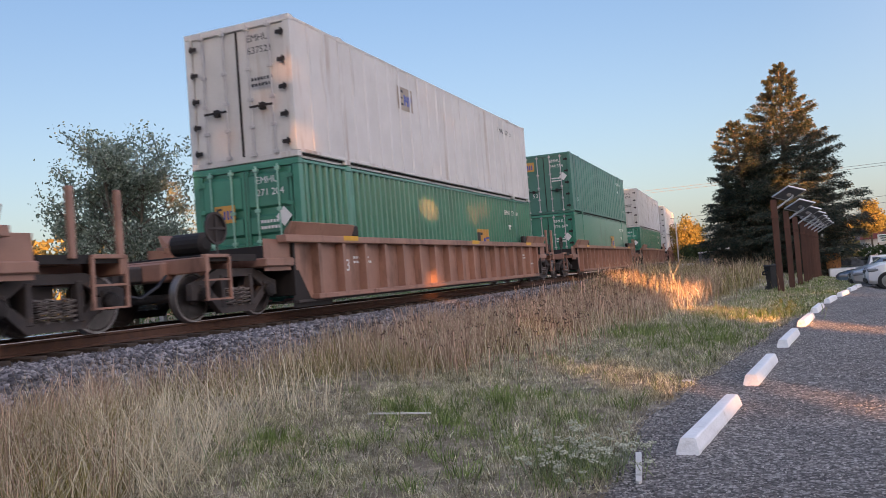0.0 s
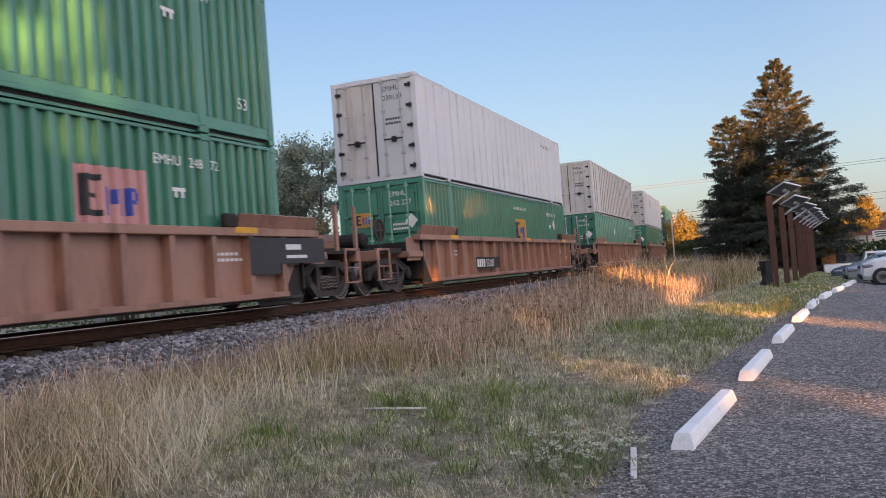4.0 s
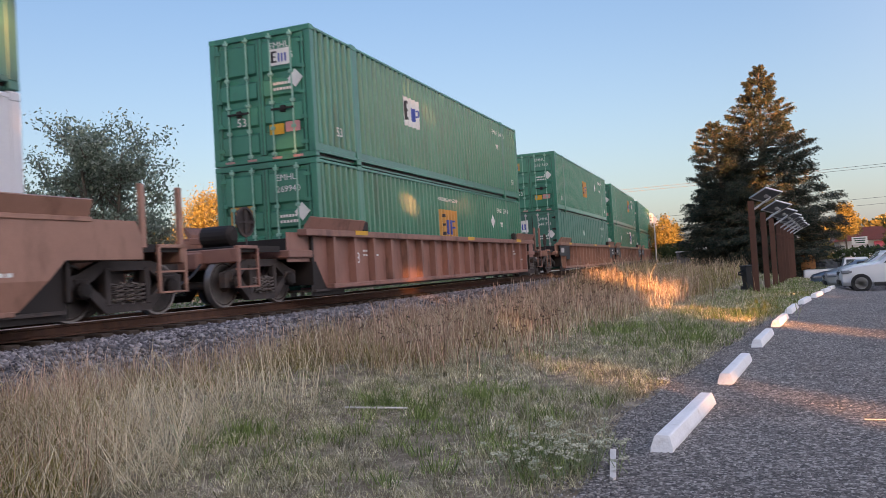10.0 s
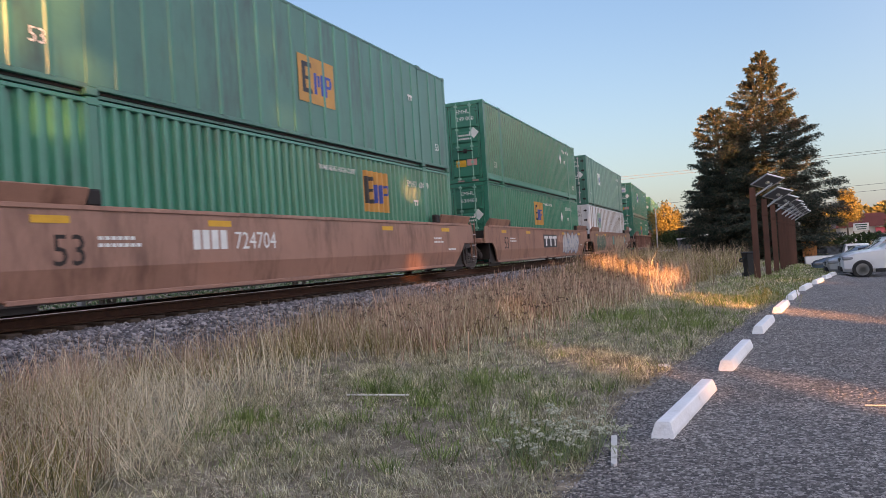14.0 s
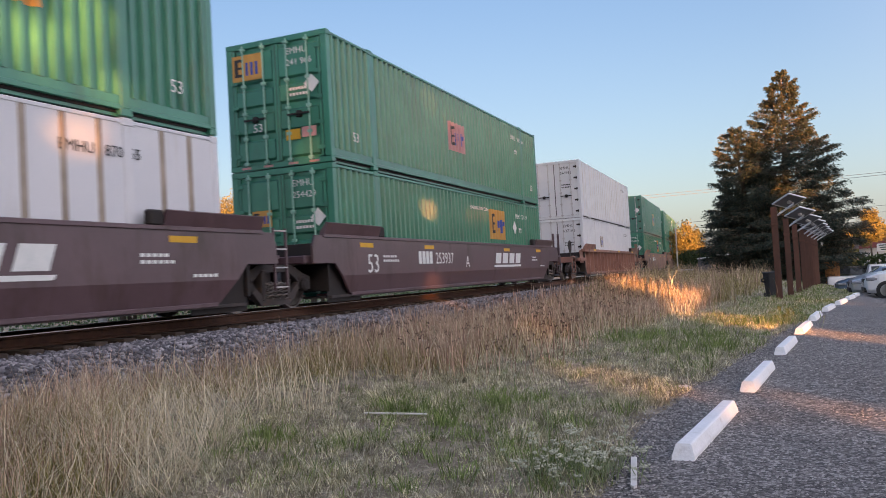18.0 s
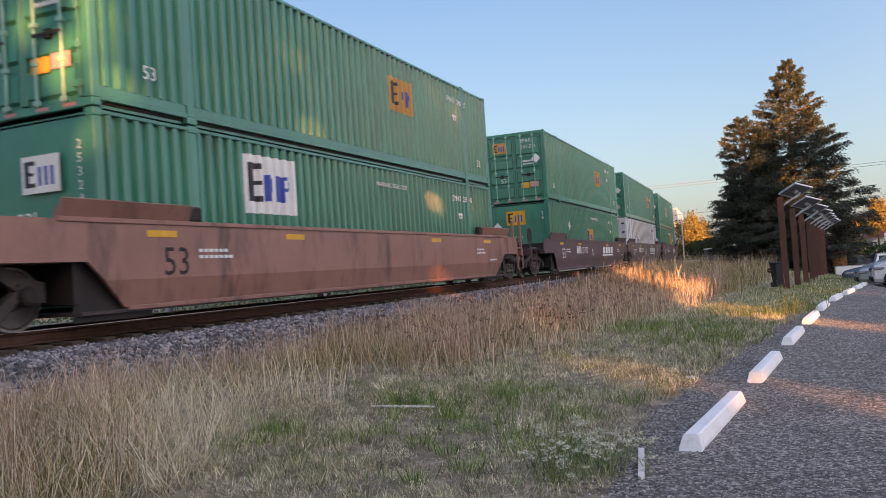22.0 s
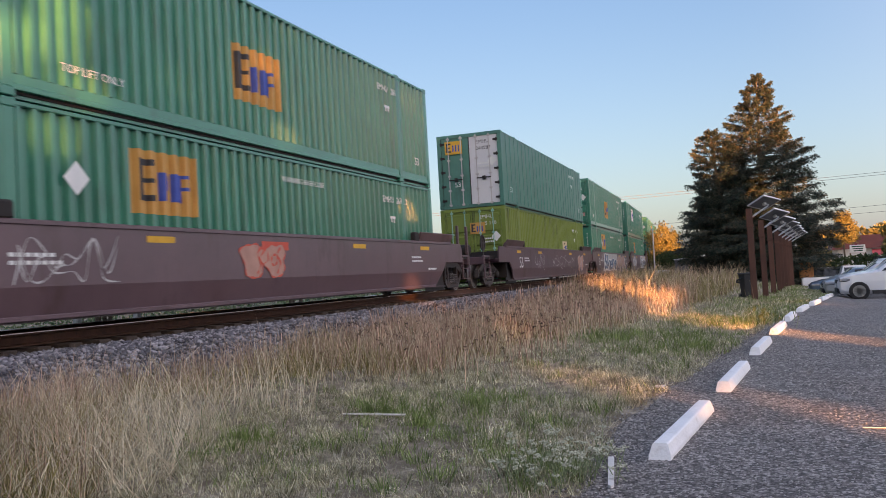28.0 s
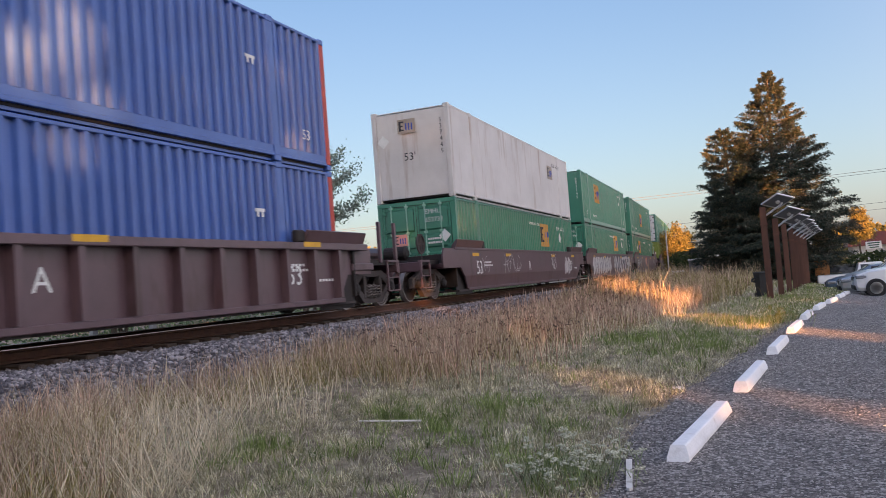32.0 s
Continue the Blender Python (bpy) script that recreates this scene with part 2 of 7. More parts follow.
DIRT = (0.10, 0.075, 0.055)
RUST = (0.17, 0.07, 0.03)
M = {
    "green": surface("green_paint", (0.036, 0.185, 0.120), (0.052, 0.228, 0.152), 0.8, 0.36, clear=0.5, bump=0.06, stain=(0.04, 0.12, 0.085), amount=0.35, streak=0.25, vary=0.12),
    "darkgreen": surface("dark_green_paint", (0.052, 0.165, 0.125), (0.072, 0.205, 0.158), 0.8, 0.45, clear=0.3, bump=0.06, stain=(0.045, 0.09, 0.075), amount=0.4, streak=0.25, vary=0.1),
    "olive": surface("olive_paint", (0.144, 0.200, 0.032), (0.184, 0.240, 0.048), 0.8, 0.55, bump=0.06, stain=(0.07, 0.085, 0.03), amount=0.4, streak=0.25),
    "white": surface("white_paint", (0.590, 0.575, 0.560), (0.670, 0.652, 0.636), 0.6, 0.5, bump=0.06, stain=(0.38, 0.33, 0.28), amount=0.45, streak=0.2, vary=0.04),
    "cleanwhite": surface("clean_white_paint", (0.62, 0.63, 0.66), (0.69, 0.69, 0.71), 0.6, 0.45, bump=0.05, stain=(0.55, 0.53, 0.5), amount=0.2, streak=0.2),
    "grimy": surface("grimy_white_paint", (0.57, 0.55, 0.53), (0.66, 0.64, 0.62), 0.7, 0.55, bump=0.08, stain=(0.30, 0.20, 0.13), amount=0.36, streak=0.12),
    "blue": surface("blue_paint", (0.045, 0.108, 0.350), (0.058, 0.135, 0.420), 0.8, 0.45, clear=0.5, bump=0.06, stain=(0.05, 0.09, 0.25), amount=0.35, streak=0.25),
    "red": surface("red_paint", (0.42, 0.05, 0.03), (0.50, 0.07, 0.04), 1.0, 0.5, bump=0.06),
    "ribdark": surface("grimy_rib_paint", (0.30, 0.25, 0.20), (0.40, 0.34, 0.28), 2.0, 0.6, bump=0.1, stain=(0.2, 0.12, 0.07), amount=0.4, streak=0.2),
    "ribpale": surface("pale_rib_paint", (0.22, 0.36, 0.28), (0.30, 0.42, 0.34), 2.0, 0.6, bump=0.1),
    "carorange": surface("faded_orange_brown_paint", (0.285, 0.152, 0.108), (0.365, 0.198, 0.142), 0.9, 0.55, clear=0.25, bump=0.1, stain=(0.15, 0.075, 0.05), amount=0.5, streak=0.3, vary=0.08),
    "carbrown": surface("weathered_brown_paint", (0.24, 0.120, 0.092), (0.31, 0.158, 0.122), 0.9, 0.6, clear=0.25, bump=0.1, stain=(0.10, 0.055, 0.04), amount=0.5, streak=0.3, vary=0.08),
    "carmaroon": surface("maroon_paint", (0.090, 0.053, 0.062), (0.122, 0.073, 0.083), 0.9, 0.45, clear=0.35, bump=0.08, stain=(0.06, 0.032, 0.03), amount=0.45, streak=0.3, vary=0.06),
    # dark fittings; near-black so that it also carries deep shade round trucks and well ends
    "cardark": surface("black_brown_paint_with_shade", (0.016, 0.013, 0.012), (0.026, 0.020, 0.018), 2.0, 0.7, bump=0.1),
    "grime": surface("greasy_truck_steel", (0.040, 0.034, 0.033), (0.072, 0.058, 0.053), 3.0, 0.75, bump=0.25, stain=(0.11, 0.06, 0.035), amount=0.35),
    "springsteel": surface("worn_spring_steel", (0.16, 0.14, 0.13), (0.24, 0.21, 0.19), 6.0, 0.5, metal=0.4, bump=0.05),
    "wheel": surface("rolled_wheel_steel", (0.045, 0.033, 0.028), (0.07, 0.048, 0.036), 4.0, 0.7, metal=0.1, bump=0.1),
    "rimsteel": surface("worn_rim_steel", (0.22, 0.20, 0.19), (0.30, 0.27, 0.25), 8.0, 0.45, metal=0.6, bump=0.05),
    "tread": surface("polished_steel", (0.55, 0.55, 0.56), (0.65, 0.65, 0.66), 8.0, 0.22, metal=1.0, bump=0.02),
    "rail": surface("rusty_rail_steel", (0.075, 0.035, 0.022), (0.11, 0.052, 0.030), 6.0, 0.8, bump=0.2, stain=(0.05, 0.03, 0.025), amount=0.4),
    "rodgreen": surface("scuffed_green_rod", (0.20, 0.42, 0.32), (0.32, 0.52, 0.43), 3.0, 0.4, bump=0.05),
    "logoorange": surface("faded_orange_panel", (0.48, 0.25, 0.055), (0.58, 0.32, 0.08), 2.0, 0.5, bump=0.03),
    "logowhite": surface("white_panel", (0.72, 0.72, 0.70), (0.80, 0.80, 0.78), 2.0, 0.5, bump=0.03),
    "ink": surface("black_lettering", (0.02, 0.02, 0.025), (0.035, 0.035, 0.04), 6.0, 0.5, bump=0.02),
    "inkblue": surface("blue_lettering", (0.03, 0.06, 0.32), (0.05, 0.09, 0.40), 6.0, 0.5, bump=0.02),
    "inkgreen": surface("dark_green_lettering", (0.012, 0.06, 0.035), (0.02, 0.08, 0.045), 6.0, 0.5, bump=0.02),
    "letter": surface("white_lettering", (0.66, 0.68, 0.66), (0.78, 0.78, 0.76), 5.0, 0.5, bump=0.02),
    "yellow": surface("yellow_stripe", (0.60, 0.33, 0.02), (0.70, 0.40, 0.03), 4.0, 0.5, bump=0.03),
    "tagsilver": surface("pale_spray_paint", (0.42, 0.40, 0.40), (0.56, 0.54, 0.53), 3.0, 0.55, bump=0.03),
    "tagdark": surface("dark_spray_paint", (0.035, 0.04, 0.07), (0.06, 0.06, 0.10), 3.0, 0.55, bump=0.03),
    "tagblue": surface("blue_spray_paint", (0.04, 0.13, 0.26), (0.07, 0.19, 0.34), 3.0, 0.55, bump=0.03),
    "tagpink": surface("pink_spray_paint", (0.50, 0.24, 0.24), (0.58, 0.32, 0.30), 3.0, 0.55, bump=0.03),
    "tagcream": surface("cream_spray_paint", (0.55, 0.44, 0.28), (0.66, 0.55, 0.38), 3.0, 0.55, bump=0.03),
    "tagteal": surface("teal_spray_paint", (0.14, 0.34, 0.30), (0.20, 0.42, 0.38), 3.0, 0.55, bump=0.03),
    "tagforest": surface("dark_green_spray_paint", (0.05, 0.10, 0.08), (0.09, 0.15, 0.11), 3.0, 0.55, bump=0.03),
    "tagrose": surface("brownish_pink_spray_paint", (0.40, 0.22, 0.17), (0.50, 0.30, 0.23), 3.0, 0.55, bump=0.03),
    "tagsand": surface("sand_spray_paint", (0.46, 0.34, 0.21), (0.56, 0.42, 0.27), 3.0, 0.55, bump=0.03),
    "tagdeep": surface("deep_blue_spray_paint", (0.05, 0.09, 0.17), (0.08, 0.14, 0.24), 3.0, 0.55, bump=0.03),
    "tagred": surface("red_spray_paint", (0.50, 0.07, 0.04), (0.58, 0.10, 0.06), 3.0, 0.55, bump=0.03),
}


# ---- small mesh kit ----
class Shape:
    """Collects corners and faces for one mesh."""

    def __init__(self):
        self.v, self.f = [], []

    def add(self, verts, faces):
        o = len(self.v)
        self.v += [tuple(p) for p in verts]
        self.f += [tuple(o + i for i in q) for q in faces]
        return self

    def box(self, x0, x1, y0, y1, z0, z1, c=0.0):
        """A box; c is the chamfer of its edges."""
        if c <= 0:
            v = [(x, y, z) for x in (x0, x1) for y in (y0, y1) for z in (z0, z1)]
            return self.add(v, [(0, 1, 3, 2), (4, 6, 7, 5), (0, 4, 5, 1), (2, 3, 7, 6), (0, 2, 6, 4), (1, 5, 7, 3)])
        lo, hi = (x0, y0, z0), (x1, y1, z1)
        c = min(c, 0.45 * min(hi[k] - lo[k] for k in range(3)))
        v, key = [], {}
        for s in itertools.product((0, 1), repeat=3):
            for ax in range(3):
                p = []
                for k in range(3):
                    e = hi[k] if s[k] else lo[k]
                    if k != ax:
                        e += -c if s[k] else c
                    p.append(e)
                key[(s, ax)] = len(v)
                v.append(p)
        f = []
        for ax in range(3):
            o1, o2 = (ax + 1) % 3, (ax + 2) % 3
            for s in (0, 1):
                q = []
                for a, b in ((0, 0), (1, 0), (1, 1), (0, 1)):
                    t = [0, 0, 0]
                    t[ax], t[o1], t[o2] = s, a, b
                    q.append(key[(tuple(t), ax)])
                f.append(q if s else q[::-1])
            for a, b in itertools.product((0, 1), repeat=2):
                t0, t1 = [0, 0, 0], [0, 0, 0]
                t0[ax], t1[ax] = 0, 1
                t0[o1] = t1[o1] = a
                t0[o2] = t1[o2] = b
                t0, t1 = tuple(t0), tuple(t1)
                q = [key[(t0, o1)], key[(t1, o1)], key[(t1, o2)], key[(t0, o2)]]
                f.append(q if a != b else q[::-1])
        for s in itertools.product((0, 1), repeat=3):
            q = [key[(s, 0)], key[(s, 1)], key[(s, 2)]]
            f.append(q if sum(s) % 2 else q[::-1])
        return self.add(v, f)

    def prism(self, poly, axis, a, b):
        """An outline in the two other axes (in x, y, z order), drawn out along axis from a to b."""
        n = len(poly)
        v = []
        for e in (a, b):
            for p, q in poly:
                v.append({"x": (e, p, q), "y": (p, e, q), "z": (p, q, e)}[axis])
        f = [tuple(range(n))[::-1], tuple(range(n, 2 * n))]
        f += [(i, (i + 1) % n, n + (i + 1) % n, n + i) for i in range(n)]
        return self.add(v, f)

    def tube(self, pts, r, n=8, taper=None):
        """A round bar through points; taper: the radius at its end."""
        rings, o = [], len(self.v)
        pts = [Vector(p) for p in pts]
        for i, p in enumerate(pts):
            d = (pts[min(i + 1, len(pts) - 1)] - pts[max(i - 1, 0)]).normalized()
            u = d.orthogonal().normalized() if i == 0 else (u - d * u.dot(d)).normalized()
            w = d.cross(u)
            rr = r if taper is None else r + (taper - r) * i / (len(pts) - 1)
            self.v += [tuple(p + (u * math.cos(2 * math.pi * k / n) + w * math.sin(2 * math.pi * k / n)) * rr) for k in range(n)]
        m = len(pts)
        for i in range(m - 1):
            for k in range(n):
                self.f.append((o + i * n + k, o + i * n + (k + 1) % n, o + (i + 1) * n + (k + 1) % n, o + (i + 1) * n + k))
        self.f.append(tuple(o + k for k in range(n))[::-1])
        self.f.append(tuple(o + (m - 1) * n + k for k in range(n)))
        return self

    def lathe(self, prof, axis="x", n=24, at=(0, 0, 0)):
        """A profile of (along, radius) turned round an axis."""
        o = len(self.v)
        for a, r in prof:
            for k in range(n):
                c, s = r * math.cos(2 * math.pi * k / n), r * math.sin(2 * math.pi * k / n)
                p = {"x": (a, c, s), "y": (c, a, s), "z": (c, s, a)}[axis]
                self.v.append((p[0] + at[0], p[1] + at[1], p[2] + at[2]))
        for i in range(len(prof) - 1):
            for k in range(n):
                self.f.append((o + i * n + k, o + i * n + (k + 1) % n, o + (i + 1) * n + (k + 1) % n, o + (i + 1) * n + k))
        self.f.append(tuple(o + k for k in range(n))[::-1])
        self.f.append(tuple(o + (len(prof) - 1) * n + k for k in range(n)))
        return self

    def mesh(self, name, material=None, smooth=False):
        me = bpy.data.meshes.new(name)
        me.from_pydata(self.v, [], self.f)
        bm = bmesh.new()
        bm.from_mesh(me)
        bmesh.ops.recalc_face_normals(bm, faces=bm.faces)
        bm.to_mesh(me)
        bm.free()
        if smooth:
            me.polygons.foreach_set("use_smooth", [True] * len(me.polygons))
        if material:
            me.materials.append(material)
        return me


KEPT = {}


def part(name, shape, material, parent, label="", at=None, key=None, smooth=False):
    """ONE mesh object under a thing or under a part. key: share the mesh between alike parts."""
    if isinstance(shape, bpy.types.Mesh):
        me = shape
    else:
        k = (name, key, material.name) if key is not None else None
        if k in KEPT:
            me = KEPT[k]
        else:
            me = (shape() if callable(shape) else shape).mesh(name, material, smooth)
            if k:
                KEPT[k] = me
    ob = new(name, me)
    ob.parent = parent
    if at is not None:
        ob.matrix_local = at if isinstance(at, Matrix) else Matrix.Translation(at)
    if label:
        tagged(ob, label)
    return ob


def thing(name, label, category, at=None, group="", kind=""):
    ob = new(name)
    ob.empty_display_size = 0.3
    if at is not None:
        ob.matrix_world = at if isinstance(at, Matrix) else Matrix.Translation(at)
    return tagged(ob, label, category, group, kind)


def solid(name, shape, material, label, category="", group="", kind="", at=None, smooth=False):
    """A top-level thing of one mesh."""
    ob = new(name, shape if isinstance(shape, bpy.types.Mesh) else shape.mesh(name, material, smooth))
    if at is not None:
        ob.matrix_world = at if isinstance(at, Matrix) else Matrix.Translation(at)
    return tagged(ob, label, category, group, kind)


WORDS = {}


def lettering(text, size, material):
    """Flat letters, 2 mm thick, in the yz plane facing +x, reading towards +y; their lower left corner at the origin."""
    k = (text, size, material.name)
    if k not in WORDS:
        cu = bpy.data.curves.new("letters", "FONT")
        cu.body, cu.size, cu.resolution_u, cu.extrude = text, size, 2, 0.001
        ob = bpy.data.objects.new("letters", cu)
        scene.collection.objects.link(ob)
        me = bpy.data.meshes.new_from_object(ob)
        bpy.data.objects.remove(ob)
        bpy.data.curves.remove(cu)
        me.transform(Matrix(((0, 0, 1, 0), (1, 0, 0, 0), (0, 1, 0, 0), (0, 0, 0, 1))))
        me.materials.clear()
        me.materials.append(material)
        WORDS[k] = me
    return WORDS[k]


# ---- the line of the track: a wide left-hand curve ----
BEND = 1227.0            # radius
TRACK_X = -10.02         # its middle, abreast of the camera
RAIL_Z = 0.97            # top of the rails
BED_Z = 0.72             # top of the ballast


def on_line(s, side=0.0, z=0.0):
    """The pose at s metres along the track, side metres to its right."""
    a = s / BEND
    return pose(TRACK_X - BEND * (1 - math.cos(a)) + side * math.cos(a), BEND * math.sin(a) + side * math.sin(a), z, 0, 0, math.degrees(a))


# ---- the double-stack train ----
BOX_L, BOX_W, BOX_H = 16.15, 2.59, 2.86
HALF = BOX_L / 2
RIDGE = ((0.0, 0.0), (0.070, 0.0), (0.105, -0.078), (0.235, -0.078))    # one wave of corrugation
WAVE = 0.27


def wave_x(y):
    """Depth of the corrugated side at y."""
    u = (y + 40 * WAVE) % WAVE
    pts = RIDGE + ((WAVE, 0.0),)
    for (a, p), (b, q) in zip(pts, pts[1:]):
        if u <= b:
            return p + (q - p) * (u - a) / (b - a)
    return 0.0


def wave_sheet(y0, y1, z0, z1, x, thick=0.004):
    """A corrugated sheet between y0 and y1 whose outer faces lie at x."""
    ys = [y0, y1]
    k = math.floor(y0 / WAVE) - 1
    while k * WAVE < y1:
        ys += [k * WAVE + a for a, _ in RIDGE if y0 < k * WAVE + a < y1]
        k += 1
    ys = sorted(set(round(v, 4) for v in ys))
    s, n = Shape(), len(ys)
    v = [(x + wave_x(y) - e, y, z) for e in (0, thick) for z in (z0, z1) for y in ys]
    f = []
    for i in range(n - 1):
        f.append((i, i + 1, n + i + 1, n + i))
        f.append((2 * n + i, 3 * n + i, 3 * n + i + 1, 2 * n + i + 1))
        f.append((n + i, n + i + 1, 3 * n + i + 1, 3 * n + i))
        f.append((i, 2 * n + i, 2 * n + i + 1, i + 1))
    f += [(0, n, 3 * n, 2 * n), (n - 1, 3 * n - 1, 4 * n - 1, 2 * n - 1)]
    return s.add(v, f)


def flat_sheet(y0, y1, z0, z1, x, thick=0.004):
    return Shape().box(x - thick, x, y0, y1, z0, z1)


def logo(owner, sheet, y, z, w, face, kindred="e"):
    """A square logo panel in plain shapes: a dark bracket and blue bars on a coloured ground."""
    x = BOX_W / 2 + 0.001
    hh = 0.66 * w
    z += (w - hh) / 2
    part("logo_panel", sheet(y, y + w, z, z + hh, x + 0.003), face, owner, "flat coloured logo panel on the side")
    u, v = w / 10, hh / 10
    for ink, cells in (("ink", ((1, 1.9, 2, 8.6), (1.9, 3.6, 7.6, 8.6), (1.9, 3.2, 4.9, 5.6), (1.9, 3.6, 2, 3))),
                       ("inkblue", ((4.2, 4.9, 2.2, 6.8), (5.2, 5.8, 4.0, 6.4), (6.1, 6.8, 2.2, 6.8), (7.2, 7.8, 2.2, 6.8), (7.8, 9.0, 4.2, 4.8), (7.8, 9.0, 6.2, 6.8), (8.6, 9.2, 4.8, 6.2)))):
        for a, b, c, d in cells:
            part("logo_bar", sheet(y + a * u, y + b * u, z + c * v, z + d * v, x + 0.006), M[ink], owner)


def word(owner, text, size, y, z, ink, x=BOX_W / 2 + 0.003):
    part("lettering", lettering(text, size, M[ink]), None, owner, at=(x, y, z))


def end_word(owner, text, size, x, z, ink, y=-HALF - 0.05):
    part("lettering", lettering(text, size, M[ink]), None, owner, at=Matrix.Translation((x, y, z)) @ pose(0, 0, 0, 0, 0, -90))


def bars(owner, n, w, h, y, z, ink, x=BOX_W / 2 + 0.003, gap=0.35):
    """A short line of unreadable lettering."""
    def make():
        s = Shape()
        for i in range(n):
            s.box(0, 0.002, i * w * (1 + gap), i * w * (1 + gap) + w, 0, h)
        return s
    part("marking", make, M[ink], owner, at=(x, y, z), key=(n, w, h, gap))


def end_bars(owner, n, w, h, x, z, ink, y=-HALF - 0.05, gap=0.35):
    def make():
        s = Shape()
        for i in range(n):
            s.box(0, 0.002, i * w * (1 + gap), i * w * (1 + gap) + w, 0, h)
        return s
    part("marking", make, M[ink], owner, at=Matrix.Translation((x, y, z)) @ pose(0, 0, 0, 0, 0, -90), key=(n, w, h, gap))


def diamond(owner, y, z, r, end=False):
    def make():
        return Shape().prism([(-r, 0), (0, -r * 1.05), (r, 0), (0, r * 1.05)], "x", 0, 0.003)
    m = Matrix.Translation((y, -HALF - 0.052, z)) @ pose(0, 0, 0, 0, 0, -90) if end else Matrix.Translation((BOX_W / 2 + 0.003, y, z))
    part("placard", make, M["letter"], owner, "white diamond placard", at=m, key=r)


def container(label, skin, style, ribs=None, doors=True, number="", logo_y=None, logo_z=0.9, logo_w=1.35, logo_face="logoorange", place=None, side_53=True, door_skin=None, door_logo=None, end_skin=None,
              mark="", words=(), post=None, patch=True, group="containers on the train"):
    """A 53-foot box: origin at the middle of its floor, its rear end towards -y."""
    paint = M[skin]
    frame_paint = M[post] if post else paint
    ob = thing("shipping_container", label, "container", group=group)
    w, h = BOX_W / 2, BOX_H
    sheet = wave_sheet if style == "wave" else flat_sheet
    # frame
    for sx in (-1, 1):
        a, b = sorted((sx * (w - 0.07), sx * w))
        deep = 0.30 if style == "wave" else 0.16
        part("bottom_rail", Shape().box(a, b, -HALF + 0.16, HALF - 0.16, 0.09, 0.17, 0.01).box(a * 0.99, b * 0.985, -HALF + 0.16, HALF - 0.16, 0.17, max(deep, 0.18)).box(a * 0.93, b * 0.93, -HALF + 0.16, HALF - 0.16, 0.0, 0.09), paint, ob, key=("br", sx, style))
        part("top_rail", Shape().box(a, b, -HALF + 0.16, HALF - 0.16, h - 0.09, h - 0.03, 0.008), paint, ob, key=("tr", sx))
        for sy in (-1, 1):
            y0, y1 = sorted((sy * (HALF - 0.16), sy * HALF))
            part("corner_post", Shape().box(min(sx * w, sx * (w - 0.16)), max(sx * w, sx * (w - 0.16)), y0, y1, 0.12, h - 0.12, 0.01), frame_paint if sy > 0 else paint, ob, key=("cp", sx, sy))
            for z in (0.0, h - 0.12):
                part("corner_casting", Shape().box(min(sx * (w + 0.004), sx * (w - 0.17)), max(sx * (w + 0.004), sx * (w - 0.17)), y0 - 0.004, y1 + 0.004, z, z + 0.12, 0.012), paint, ob, key=("cc", sx, sy, z))
            yi = sy * 6.06
            part("lift_post", Shape().box(min(sx * (w + 0.006), sx * (w - 0.08)), max(sx * (w + 0.006), sx * (w - 0.08)), yi - 0.09, yi + 0.09, 0.12, h - 0.12, 0.01), paint, ob, key=("lp", sx, sy))
            for z in (0.0, h - 0.12):
                part("lift_casting", Shape().box(min(sx * (w + 0.012), sx * (w - 0.12)), max(sx * (w + 0.012), sx * (w - 0.12)), yi - 0.12, yi + 0.12, z, z + 0.12, 0.012), paint, ob, key=("lc", sx, sy, z))
        # side skin
        if style == "wave":
            def make(sx=sx):
                s = wave_sheet(-HALF + 0.16, HALF - 0.16, 0.30, h - 0.09, w - 0.004, 0.02)
                if sx < 0:
                    s.v = [(-p[0], p[1], p[2]) for p in s.v]
                return s
            part("side_panel", make, paint, ob, key=("wave", sx))
        else:
            part("side_panel", Shape().box(min(sx * (w - 0.03), sx * (w - 0.012)), max(sx * (w - 0.03), sx * (w - 0.012)), -HALF + 0.16, HALF - 0.16, 0.16, h - 0.09), paint, ob, key=("flat", sx))
            if style == "rib":
                if sx < 0:
                    def far_ribs():
                        q = Shape()
                        for i in range(25):
                            q.box(-0.024, 0, -7.42 + i * 0.615, -7.34 + i * 0.615, 0.16, h - 0.09)
                        return q
                    part("side_ribs", far_ribs, M[ribs or skin], ob, at=(-w + 0.012, 0, 0), key="farribs")
                for i in range(25 if sx > 0 else 0):
                    y = -7.38 + i * 0.615
                    if min(abs(y - 6.06), abs(y + 6.06)) < 0.16:
                        continue
                    part("side_rib", Shape().prism([(0, -0.055), (0.024, -0.035), (0.024, 0.035), (0, 0.055)], "z", 0.16, h - 0.09) if sx > 0 else Shape().prism([(0, -0.055), (0, 0.055), (-0.024, 0.035), (-0.024, -0.035)], "z", 0.16, h - 0.09),
                         M[ribs or skin], ob, at=(sx * (w - 0.012), y, 0), key=("rib", sx))
    part("roof", Shape().box(-w + 0.07, w - 0.07, -HALF + 0.1, HALF - 0.1, h - 0.06, h - 0.035), paint, ob, key="roof")
    part("floor", Shape().box(-w + 0.07, w - 0.07, -HALF + 0.1, HALF - 0.1, 0.05, 0.14), M["cardark"], ob, key="floor")
    es = M[end_skin] if end_skin else paint

    def bulk():
        return Shape().box(-w + 0.16, w - 0.16, -0.03, 0.01, 0.1, h - 0.1, 0.006)
